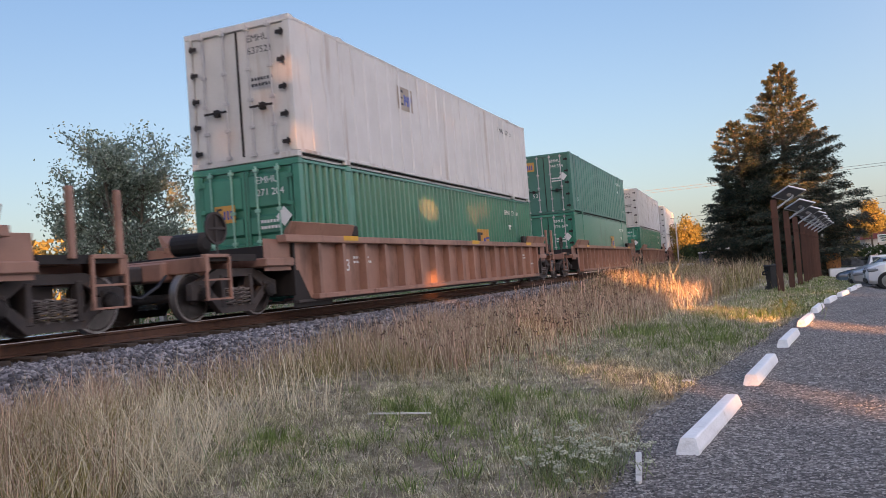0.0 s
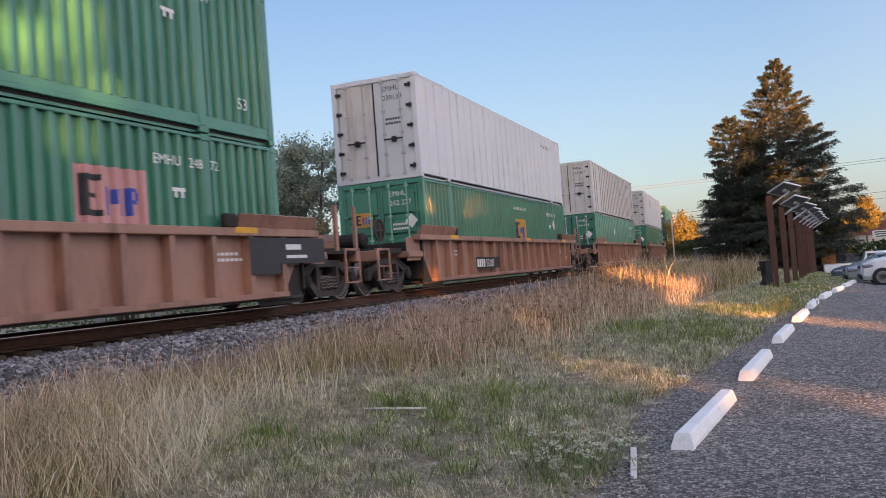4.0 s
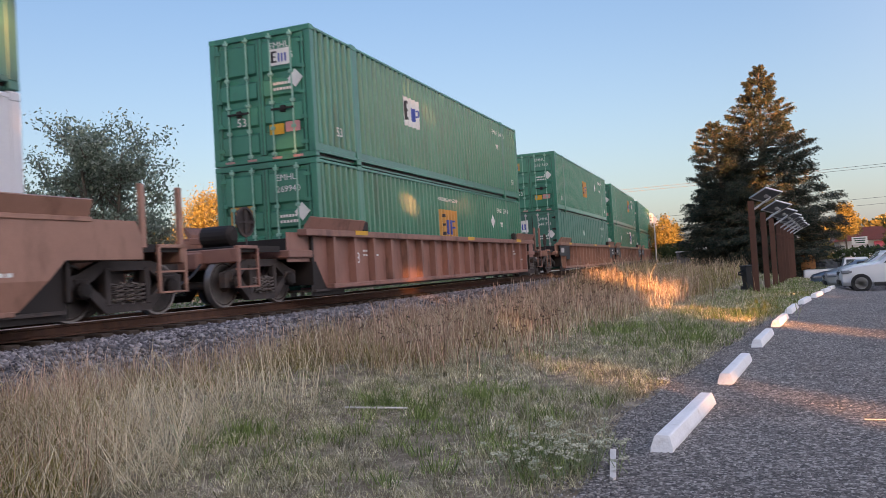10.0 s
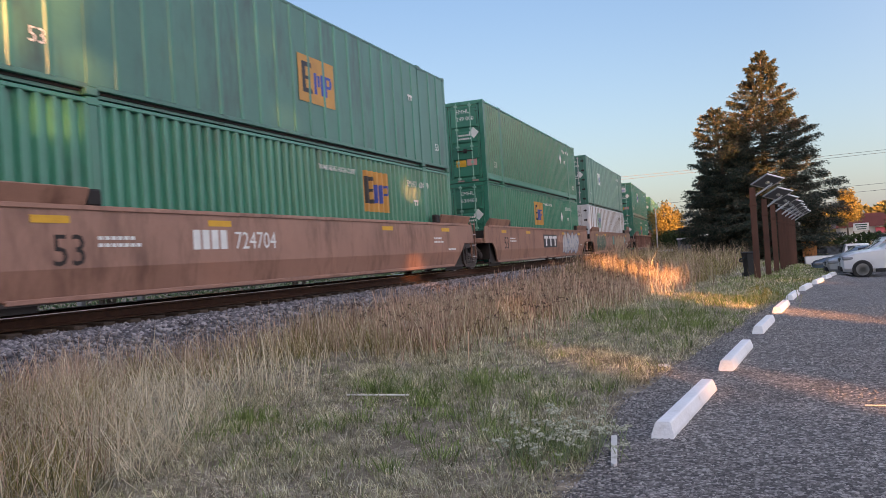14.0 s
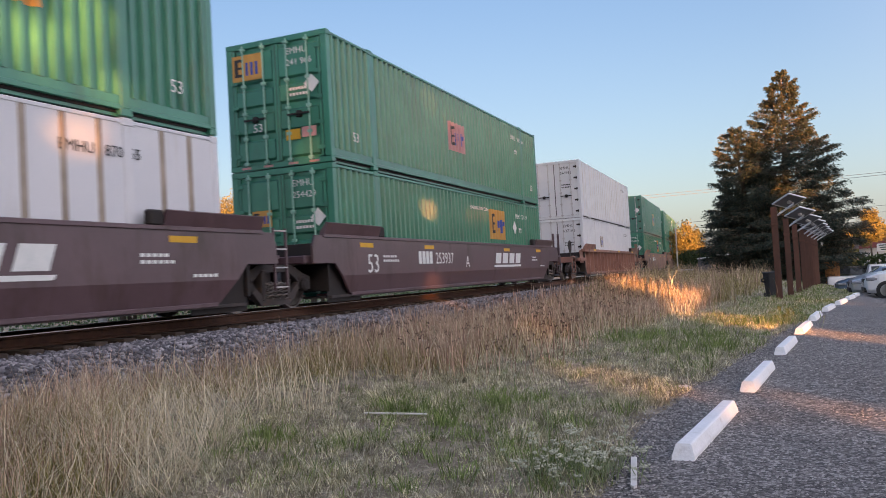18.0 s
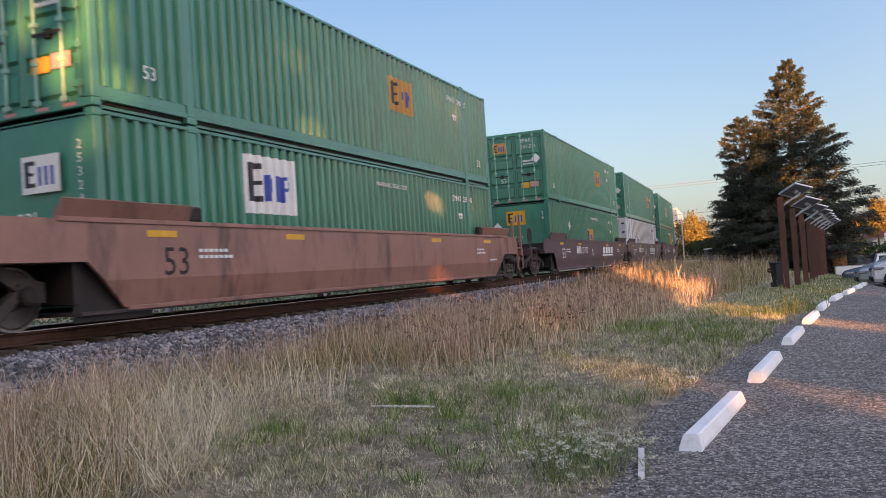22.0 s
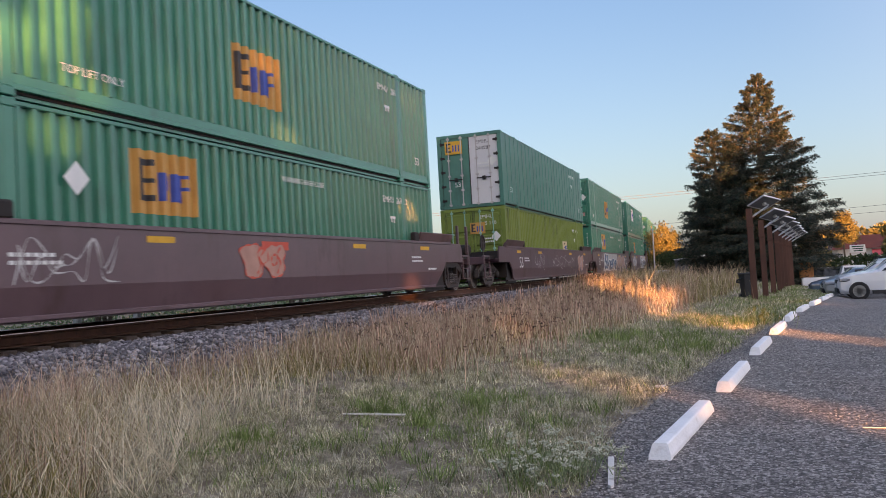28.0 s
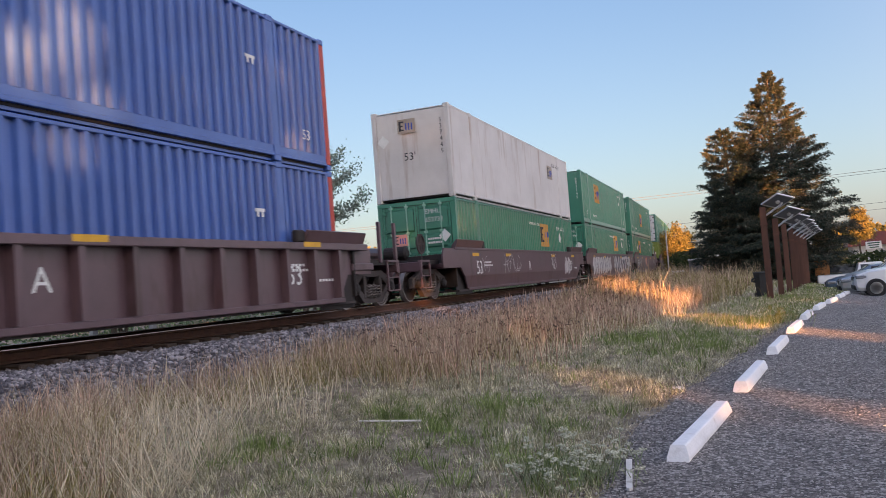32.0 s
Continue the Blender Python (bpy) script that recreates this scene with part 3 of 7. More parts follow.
    if doors:
        part("front_wall", bulk, es, ob, at=(0, HALF - 0.05, 0), key="bulk")
        part("door_sill", Shape().box(-w + 0.16, w - 0.16, -HALF, -HALF + 0.1, 0.0, 0.12, 0.008), es, ob, key="sill")
        part("door_header", Shape().box(-w + 0.16, w - 0.16, -HALF, -HALF + 0.1, h - 0.13, h, 0.008), es, ob, key="head")
        for sx in (-1, 1):
            dm = M[door_skin[0 if sx < 0 else 1]] if door_skin else es

            def leaf():
                return Shape().box(-0.555, 0.555, 0.05, 0.085, 0.13, h - 0.14)
            door = part("door", leaf, dm, ob, at=(sx * 0.563, -HALF, 0), key=("leaf", style))
            if style == "wave":
                for zz, tall in ((0.20, 0.46), (0.80, 0.46), (1.40, 0.40), (1.94, 0.70)):
                    part("door_panel", lambda: Shape().prism([(-0.012, 0.03), (-0.012, tall - 0.05), (0.055, tall), (0.055, -0.02)], "x", -0.47, 0.47), dm, door, at=(0, 0, zz), key=("dpan", tall))
                part("door_frame", lambda: Shape().box(-0.555, -0.49, -0.012, 0.055, 0.14, h - 0.15, 0.006).box(0.49, 0.555, -0.012, 0.055, 0.14, h - 0.15, 0.006), dm, door, key="dframe")
            part("door_seal", lambda: Shape().box(-0.006, 0.006, -0.002, 0.05, 0.14, h - 0.15), M["cardark"], door, "black rubber door seal", at=(-sx * 0.559, 0, 0), key="seal")
            def rod_shape():
                q = Shape().tube([(0, 0, 0.08), (0, 0, h - 0.08)], 0.022, 6)
                for z in (0.10, 0.66, 1.22, 1.84, h - 0.20):
                    q.box(-0.055, 0.055, -0.035, 0.03, z, z + 0.07, 0.008)
                return q
            for k in (-0.26, 0.26):
                part("locking_rod", rod_shape, M["rodgreen"] if style == "wave" else M["tagsilver"], door, at=(k, -0.045, 0), key="rod")
            part("door_handle", lambda: Shape().box(-0.28, 0.28, -0.085, -0.06, -0.022, 0.022, 0.005).box(-0.06, 0.06, -0.07, 0.04, -0.07, 0.07, 0.01), M["cardark"], door, at=(0, 0, 1.10), key="handle")
            for i in range(5):
                part("hinge", lambda: Shape().box(-0.13, 0.05, -0.03, 0.0, 0, 0.08, 0.006).tube([(0, -0.02, -0.03), (0, -0.02, 0.11)], 0.02, 6), M["cardark"] if style != "wave" else dm, door, at=Matrix.Translation((sx * 0.55, -0.012, 0.28 + i * 0.55)) @ Matrix.Diagonal((sx, 1, 1, 1)), key="hinge")
    else:
        part("front_wall", bulk, es, ob, at=Matrix.Translation((0, -HALF + 0.05, 0)) @ pose(0, 0, 0, 0, 0, 180), key="bulk")
        part("door_wall", bulk, es, ob, at=(0, HALF - 0.05, 0), key="bulk")
    # markings
    light = "ink" if skin in ("white", "cleanwhite", "grimy") else "letter"
    yb = -HALF - (0.05 if doors else 0.027)
    if number:
        if doors:
            end_word(ob, "EMHU", 0.20, 0.30, 2.42, light if not door_skin else "ink", yb)
            end_word(ob, number, 0.20, 0.30, 2.17, light if not door_skin else "ink", yb)
            end_bars(ob, 7, 0.055, 0.06, 0.36, 1.62, light, yb)
            end_bars(ob, 6, 0.06, 0.06, 0.36, 1.50, light, yb)
        else:
            end_word(ob, "\n".join(number.replace(" ", "")), 0.19, 0.98, 2.30, light, yb)
        word(ob, "EMHU", 0.23, 4.82, 2.26, light)
        word(ob, number, 0.23, 5.62, 2.26, light)
    if doors and style == "wave" and patch:
        part("warning_plate", Shape().box(0.22, 0.58, yb - 0.002, yb, 0.55, 0.78), M["yellow"], ob, "orange warning plate", key="wp")
        part("warning_plate", Shape().box(0.62, 0.98, yb - 0.002, yb, 0.58, 0.80), M["tagpink"], ob, "faded pink and white warning plate", key="wp2")
        for x0 in (-1.0, -0.42, 0.22, 0.75):
            part("reflector", Shape().box(0, 0.24, -0.003, 0, 0, 0.05), M["tagpink"], ob, at=(x0, -HALF - 0.002, 0.03), key="refl")
    if doors and skin not in ("white", "grimy", "cleanwhite"):
        diamond(ob, 0.92, 1.72, 0.19, end=True)
        end_word(ob, "53", 0.26, -0.62, 0.82, light, yb)
    if not doors:
        end_word(ob, "53'", 0.34, -0.25, 1.25, light, yb)
        diamond(ob, -0.9, 1.9, 0.2, end=True)
    if door_logo:
        end_face, ex, ez, ew = door_logo
        part("logo_panel", Shape().box(ex, ex + ew, yb - 0.003, yb, ez, ez + ew * 0.72), M[end_face], ob)
        part("logo_bar", Shape().box(ex + ew * 0.08, ex + ew * 0.2, yb - 0.006, yb - 0.003, ez + ew * 0.12, ez + ew * 0.62), M["ink"], ob)
        part("logo_bar", Shape().box(ex + ew * 0.2, ex + ew * 0.36, yb - 0.006, yb - 0.003, ez + ew * 0.12, ez + ew * 0.2).box(ex + ew * 0.2, ex + ew * 0.36, yb - 0.006, yb - 0.003, ez + ew * 0.54, ez + ew * 0.62).box(ex + ew * 0.2, ex + ew * 0.32, yb - 0.006, yb - 0.003, ez + ew * 0.34, ez + ew * 0.40), M["ink"], ob)
        part("logo_bar", Shape().box(ex + ew * 0.44, ex + ew * 0.52, yb - 0.006, yb - 0.003, ez + ew * 0.14, ez + ew * 0.5).box(ex + ew * 0.6, ex + ew * 0.68, yb - 0.006, yb - 0.003, ez + ew * 0.14, ez + ew * 0.5).box(ex + ew * 0.76, ex + ew * 0.84, yb - 0.006, yb - 0.003, ez + ew * 0.14, ez + ew * 0.5), M["inkblue"], ob)
    if logo_y is not None:
        logo(ob, sheet, logo_y, logo_z, logo_w, M[logo_face])
    if side_53 and skin not in ("white", "grimy", "cleanwhite"):
        word(ob, "53", 0.30, 7.0, 0.55, light)
        word(ob, "53", 0.30, -7.1, 0.55, light)
        part("lift_mark", Shape().box(0, 0.003, 0, 0.30, 0.10, 0.16).box(0, 0.003, 0.05, 0.11, 0, 0.1).box(0, 0.003, 0.2, 0.26, 0, 0.1), M["letter"], ob, at=(w + 0.003, 5.2, 1.75), key="lm")
    if place is not None:
        diamond(ob, place, 1.92, 0.23)
    for text, size, y, z in words:
        word(ob, text, size, y, z, light)
    return ob


def wheelset(parent, y):
    ws = part("wheelset", lambda: Shape().lathe([(-1.0, 0.065), (-0.8, 0.075), (0.8, 0.075), (1.0, 0.065)], "x", 12), M["grime"], parent, at=(0, y, 0.42), key="axle")
    for sx in (-1, 1):
        part("wheel", lambda: Shape().lathe([(-0.07, 0.10), (-0.07, 0.14), (-0.02, 0.16), (-0.02, 0.33), (-0.065, 0.36), (-0.065, 0.425), (0.07, 0.415), (0.07, 0.36), (0.02, 0.33), (0.02, 0.16), (0.09, 0.14), (0.09, 0.10)], "x", 32),
             M["wheel"], ws, "rust-brown rolled steel wheel", at=Matrix.Translation((sx * 0.77, 0, 0)) @ Matrix.Diagonal((sx, 1, 1, 1)), key="wheel", smooth=False)
        part("wheel_rim", lambda: Shape().lathe([(0.068, 0.385), (0.073, 0.385), (0.073, 0.4185), (-0.040, 0.4265), (-0.040, 0.418), (0.068, 0.410)], "x", 32), M["rimsteel"], ws, "polished wheel rim face", at=Matrix.Translation((sx * 0.77, 0, 0)) @ Matrix.Diagonal((sx, 1, 1, 1)), key="rim")
    return ws


WHEELSETS = []


def truck(car, y):
    """A two-axle freight truck under a car end."""
    tr = part("truck", Shape().box(-0.85, 0.85, -0.2, 0.2, 0.42, 0.72, 0.02), M["grime"], car, "two-axle freight truck", at=(0, y, 0), key="bolster")
    for sx in (-1, 1):
        def side():
            s = Shape().prism([(-1.18, 0.36), (-1.18, 0.62), (-0.95, 0.68), (-0.52, 0.86), (0.52, 0.86), (0.95, 0.68), (1.18, 0.62), (1.18, 0.36), (1.06, 0.36), (1.04, 0.50), (0.76, 0.52), (0.46, 0.72), (-0.46, 0.72), (-0.76, 0.52), (-1.04, 0.50), (-1.06, 0.36)], "x", -0.06, 0.06)
            s.prism([(-0.92, 0.52), (-0.74, 0.52), (-0.36, 0.23), (0.36, 0.23), (0.74, 0.52), (0.92, 0.52), (0.46, 0.10), (-0.46, 0.10)], "x", -0.06, 0.07)
            for a in (-1, 1):
                s.box(-0.06, 0.085, a * 0.40 - 0.055, a * 0.40 + 0.055, 0.20, 0.76, 0.015)
                s.box(-0.07, 0.09, a * 0.89 - 0.13, a * 0.89 + 0.13, 0.44, 0.62, 0.02)
            return s
        part("side_frame", side, M["grime"], tr, at=Matrix.Translation((sx * 1.02, 0, 0)) @ Matrix.Diagonal((sx, 1, 1, 1)), key="sf")
        for a in (-0.22, 0.0, 0.22):
            part("spring", lambda: Shape().tube([(0.09 * math.cos(k * 0.9), 0.09 * math.sin(k * 0.9), 0.22 + 0.0095 * k) for k in range(34)], 0.018, 4), M["springsteel"], tr, at=(sx * 1.06, a, 0), key="coil")
        for a in (-0.89, 0.89):
            part("bearing_cap", lambda: Shape().lathe([(0, 0.13), (0.10, 0.13), (0.14, 0.09), (0.15, 0.03)], "x", 14), M["cardark"], tr, at=Matrix.Translation((sx * 1.06, a, 0.45)) @ Matrix.Diagonal((sx, 1, 1, 1)), key="cap")
    for a in (-0.89, 0.89):
        WHEELSETS.append((wheelset(tr, a), a))
    return tr


def well_car(label, skin, style, rear_end, front_end, number="", tags=(), stripe=True, letter="", side_mark=None):
    """One unit of a well car, its middle at the origin and the rail top at z = 0; ends: 'free' with a truck and coupler,
    'shared' with a truck under the joint, 'joint' borne by the next unit's truck."""
    paint = M[skin]
    ob = thing("well_car", label, "train car", group="well cars of the train")
    half, top, low = 8.55, 1.42, 0.22
    xs = 1.50
    for sx in (-1, 1):
        flip = Matrix.Diagonal((sx, 1, 1, 1))

        def web():
            if style == "rib":
                prof = [(-half - 0.95, 0.78), (-half - 0.95, top - 0.05), (half + 0.95, top - 0.05), (half + 0.95, 0.78), (half - 0.15, 0.78), (half - 0.55, low), (-half + 0.55, low), (-half + 0.15, 0.78)]
                return Shape().prism(prof, "x", xs - 0.18, xs - 0.165)
            back, fore = (half + (1.35 if e == "free" else 0.80) for e in (rear_end, front_end))
            prof = [(-back, 0.86), (-back, top - 0.22), (-back + 0.12, top), (fore - 0.12, top), (fore, top - 0.22), (fore, 0.86), (half - 0.06, 0.86), (half - 0.34, 0.60), (-half + 0.34, 0.60), (-half + 0.06, 0.86)]
            s = Shape().prism(prof, "x", xs - 0.06, xs - 0.01)
            u, w = half - 0.34, half - 0.75          # the lower third leans inwards
            return s.add([(xs - 0.01, -u, 0.60), (xs - 0.01, u, 0.60), (xs - 0.09, w, low), (xs - 0.09, -w, low), (xs - 0.06, -u, 0.60), (xs - 0.06, u, 0.60), (xs - 0.14, w, low), (xs - 0.14, -w, low)], [(0, 1, 2, 3), (7, 6, 5, 4), (1, 5, 6, 2), (3, 2, 6, 7), (0, 3, 7, 4), (0, 4, 5, 1)])
        part("side_panel", web, paint, ob, at=flip, key=("web", style, rear_end, front_end))
        if style == "rib":
            part("top_chord", lambda: Shape().box(xs - 0.19, xs + 0.03, -half - 0.5, half + 0.5, top - 0.12, top + 0.02, 0.012), paint, ob, at=flip, key="tc")
            part("bottom_chord", lambda: Shape().box(xs - 0.19, xs + 0.0, -half + 0.6, half - 0.6, low - 0.03, low + 0.07, 0.012), paint, ob, at=flip, key="bc")
            if sx < 0:
                def far_ribs():
                    q = Shape()
                    for i in range(17):
                        q.prism([(xs - 0.165, -7.91 + i * 0.98), (xs, -7.895 + i * 0.98), (xs, -7.785 + i * 0.98), (xs - 0.165, -7.77 + i * 0.98)], "z", low + 0.08, top - 0.12)
                    return q
                part("ribs", far_ribs, paint, ob, at=flip, key="farribs")
            for i in range(17 if sx > 0 else 0):
                y = -7.84 + i * 0.98
                part("rib", lambda: Shape().prism([(xs - 0.165, -0.07), (xs + 0.0, -0.055), (xs + 0.0, 0.055), (xs - 0.165, 0.07)], "z", low + 0.08, top - 0.12), paint, ob, at=flip @ Matrix.Translation((0, y, 0)), key="carrib")
        else:
            part("top_chord", lambda: Shape().box(xs - 0.10, xs + 0.015, -half - 0.4, half + 0.4, top - 0.04, top + 0.03, 0.01), paint, ob, at=flip, key="tc2")
            part("bottom_chord", lambda: Shape().box(xs - 0.19, xs - 0.075, -half + 0.8, half - 0.8, low - 0.05, low + 0.02, 0.01), paint, ob, at=flip, key="bc2")
        for sy in (-1, 1):
            m2 = flip @ Matrix.Diagonal((1, sy, 1, 1))
            # the plate's near-black puts the shade of the well end into its colour
            part("end_gusset", lambda: Shape().prism([(7.2, 0.06), (8.62, 0.06), (8.62, 0.95), (7.2, 0.95)], "x", xs - 0.185, xs - 0.168), M["cardark"], ob, "near-black plate closing the end of the well, coloured as deep shade", at=m2, key="gus")
            part("guide_cap", lambda: Shape().prism([(xs - 0.12, top + 0.02), (xs + 0.0, top + 0.02), (xs + 0.09, top + 0.25), (xs + 0.05, top + 0.27), (xs - 0.10, top + 0.10)], "y", 6.5, half + 0.35), paint, ob, at=m2, key="gc")
            part("guide_block", lambda: Shape().box(xs - 0.12, xs + 0.02, 6.2, 6.5, top + 0.02, top + 0.26, 0.03), M["cardark"], ob, at=m2, key="gb")
    part("well_floor", lambda: Shape().box(-xs + 0.1, xs - 0.1, -half, half, 0.15, 0.20), M["grime"], ob, key="wf")
    for sy, end in ((-1, rear_end), (1, front_end)):
        flip = Matrix.Diagonal((1, sy, 1, 1))
        far = 11.25 if end == "free" else 9.70
        part("bulkhead", lambda: Shape().box(-xs + 0.10, xs - 0.10, half + 0.02, half + 0.10, 0.3, 1.30, 0.01), M["cardark"], ob, at=flip, key="bh")
        part("end_platform", lambda far=far: Shape().box(-xs + 0.1, xs - 0.1, half, half + 0.98, 0.86, 1.02, 0.02).box(-0.55, 0.55, half + 0.9, far, 0.70, 1.02, 0.03).box(-0.9, 0.9, 9.6, min(far, 10.4), 0.98, 1.06, 0.02), paint, ob, at=flip, key=("ep", end))
        if end == "free":
            part("end_sill", lambda: Shape().box(-1.30, 1.30, 10.95, 11.10, 0.80, 1.06, 0.02), paint, ob, at=flip, key="es")
            part("coupler", lambda: Shape().box(-0.14, 0.14, 11.1, 11.72, 0.70, 0.98, 0.04).box(-0.26, 0.1, 11.55, 11.80, 0.62, 1.04, 0.06).box(0.12, 0.24, 11.6, 11.75, 0.70, 0.96, 0.03), M["grime"], ob, "greasy cast knuckle coupler", at=flip, key="cpl")
            for sx in (-1, 1):
                fm = flip @ Matrix.Diagonal((sx, 1, 1, 1))

                def steps():
                    s = Shape()
                    for a in (10.45, 11.05):
                        s.box(1.27, 1.31, a - 0.025, a + 0.025, 0.34, 1.06)
                    for z in (0.34, 0.66):
                        s.box(1.22, 1.31, 10.45, 11.05, z, z + 0.03)
                    s.box(1.22, 1.31, 10.45, 11.08, 1.04, 1.10, 0.01)
                    return s
                part("ladder", steps, paint, ob, at=fm, key="ladder")
                for gy in (10.15, 10.98) if sy > 0 else ():
                    part("end_post", lambda: Shape().box(1.23, 1.31, -0.05, 0.05, 1.04, 2.02, 0.012), paint, ob, at=fm @ Matrix.Translation((0, gy, 0)), key="endpost")
            part("hose", lambda: Shape().tube([(0.55, 11.15, 0.8), (0.58, 11.4, 0.62), (0.5, 11.7, 0.45), (0.42, 11.86, 0.5)], 0.025, 6), M["ink"], ob, "black rubber air hose", at=flip, key="hose")
            part("crossover_deck", lambda: Shape().box(-1.2, 1.2, 9.62, 10.95, 1.06, 1.10, 0.01).box(-1.25, -1.2, 9.62, 11, 0.98, 1.1).box(1.2, 1.25, 9.62, 11, 0.98, 1.1), M["cardark"], ob, at=flip, key="deck")
            if sy < 0:
                part("brake_cylinder", lambda: Shape().lathe([(-0.35, 0.14), (-0.33, 0.20), (0.30, 0.20), (0.35, 0.12)], "x", 16, (0.1, 9.95, 1.36)), M["cardark"], ob, at=flip, key="bcyl")
                part("brake_wheel", lambda: Shape().lathe([(-0.02, 0.24), (0.02, 0.24), (0.02, 0.28), (-0.02, 0.28)], "x", 18, (1.10, 10.5, 1.55)).box(1.09, 1.11, 10.26, 10.74, 1.53, 1.57).box(1.09, 1.11, 10.48, 10.52, 1.1, 1.8), M["grime"], ob, at=flip, key="bw")
            truck(ob, sy * 10.0)
        else:
            for sx in (-1, 1) if sy > 0 else ():
                fm = flip @ Matrix.Diagonal((sx, 1, 1, 1))

                def rungs():
                    s = Shape()
                    for a in (9.42, 9.80):
                        s.box(1.36, 1.40, a - 0.02, a + 0.02, 0.38, 1.52)
                    s.box(1.22, 1.38, 9.36, 9.44, 0.95, 1.35)
                    return s

                def treads():
                    s = Shape()
                    for z in (0.42, 0.78, 1.12, 1.46):
                        s.box(1.34, 1.41, 9.42, 9.80, z, z + 0.025)
                    return s
                part("ladder_rungs", treads, M["tagsilver"], ob, "worn pale ladder rungs", at=fm, key="rungs")
                part("ladder", rungs, paint, ob, at=fm, key="ladder2")
            if end == "shared":
                truck(ob, sy * 9.85)
    # markings on the near side
    face = xs + (0.001 if style == "rib" else -0.006)
    if stripe:
        for y in ((-6.9, 0.8, 6.4) if style == "rib" else (-7.4, -3.9, 2.7, 6.6)):
            part("reflector", lambda: Shape().box(0, 0.003, 0, 0.62, 0, 0.10), M["yellow"], ob, "yellow reflective strip", at=((xs + 0.031) if style == "rib" else face, y, top - (0.07 if style == "rib" else 0.22)), key="ystripe")
    flat = xs - 0.163 if style == "rib" else face
    if number:
        if style == "rib":
            bars(ob, 4, 0.15, 0.24, -4.75, 0.50, "letter", xs + 0.006, 0.3)
            word(ob, number, 0.32, -3.90, 0.50, "letter", xs + 0.006)
        else:
            bars(ob, 4, 0.18, 0.32, -4.3, 0.82, "letter", flat, 0.3)
            word(ob, number, 0.43, -3.2, 0.82, "letter", flat)
        if style == "rib" and number == "53307":
            part("number_panel", lambda: Shape().box(0, 0.002, 0, 2.3, 0, 0.36), M["cardark"], ob, "dark board behind the car number", at=(xs + 0.003, -4.85, 0.44), key="npan")
    if letter:
        word(ob, letter, 0.48, 0.30 if style == "rib" else -0.95, 0.70, "letter", flat)
    if style != "rib":
        word(ob, "53", 0.60, -7.1, 0.64, "letter" if skin == "carmaroon" else "cardark", flat)
    else:
        word(ob, "53", 0.36, -6.72, 0.72, "letter", flat)
        if skin == "carmaroon":
            word(ob, "53", 0.54, 6.05, 0.62, "letter", flat)
    for y, z, n in ((-6.3, 0.98, 6), (-6.3, 0.88, 7), (6.0, 0.98, 5), (6.0, 0.88, 6), (7.1, 0.66, 5)):
        bars(ob, n, 0.09, 0.05, y + (0.1 if style == "rib" else 0), z, "letter", flat)
    if side_mark == "plain":       # a slanted railway emblem in plain bars
        for i in range(4):
            part("emblem_bar", lambda: Shape().prism([(0, 0), (0.54, 0), (0.66, 0.34), (0.12, 0.34)], "x", 0, 0.003), M["letter"], ob, at=(flat, 1.75 + i * 0.72, 0.80), key="emb")
        part("emblem_bar", lambda: Shape().prism([(0, 0), (2.9, 0), (2.95, 0.07), (0.02, 0.07)], "x", 0, 0.003), M["letter"], ob, at=(flat, 1.6, 0.68), key="emb2")
    if side_mark == "block":
        part("emblem_panel", Shape().box(0, 0.003, 0, 2.6, 0, 0.56), M["ink"], ob, at=(flat, -1.05, 0.62), key="embp")
        for y0, w0 in ((-1.0, 0.5), (-0.15, 0.5), (0.70, 0.5)):
            part("emblem_bar", lambda: Shape().box(0, 0.003, 0, 0.72, 0.32, 0.44).box(0, 0.003, 0.24, 0.46, 0, 0.32), M["letter"], ob, at=(flat + 0.003, 0.1 + y0, 0.68), key="embb")
    for fn in tags:
        fn(ob, flat)
    return ob


# ---- ground, ballast, rails ----
LOT_EDGE = ((-1.0, -20), (-1.05, 2.0), (-1.20, 4.9), (-1.30, 7.3), (-0.92, 10.7), (-0.30, 15.9), (0.15, 19.5), (0.82, 25.0), (1.75, 31.5), (2.3, 36), (3.2, 45), (3.6, 64))
def smooth(a, b, x):
    t = min(max((x - a) / (b - a), 0), 1)
    return t * t * (3 - 2 * t)


def track_x(y):
    return TRACK_X - y * y / (2 * BEND)


def lot_dip(y):
    """The lot falls away gently towards its far end."""
    return -0.00063 * min(max(y - 18, 0), 9) ** 2 - 0.036 * min(max(y - 27, 0), 33)


def lot_z(u, y):
    """Height of the lot u metres in from its edge: the wheel stops stand on its higher rim."""
    return lot_dip(y) * (0.5 + 0.5 * smooth(0.35, 1.0, u))


def ground_z(x, y):
    """Height of the earth: level by the lot, rising to the track, with small lumps."""
    d = abs(x - track_x(max(min(y, 400), -400)))
    z = 0.34 * (1 - smooth(2.8, 7.4, d))
    near = 1 - smooth(60, 140, abs(y) + abs(x))
    z += (lot_z(x - flat_edge(y), y) * smooth(-5.0, -0.3, x - flat_edge(y)) - 0.02 * smooth(0.0, 0.4, x - flat_edge(y))) if x > -5 else 0
    if x < -1.6:
        z += near * 0.05 * noise.noise((x * 0.7, y * 0.7, 0.3)) * smooth(1.6, 3.0, -x)
    return z


def flat_edge(y):
    for (x0, y0), (x1, y1) in zip(LOT_EDGE, LOT_EDGE[1:]):
        if y <= y1:
            return x0 + (x1 - x0) * max(y - y0, 0) / (y1 - y0)
    return LOT_EDGE[-1][0]


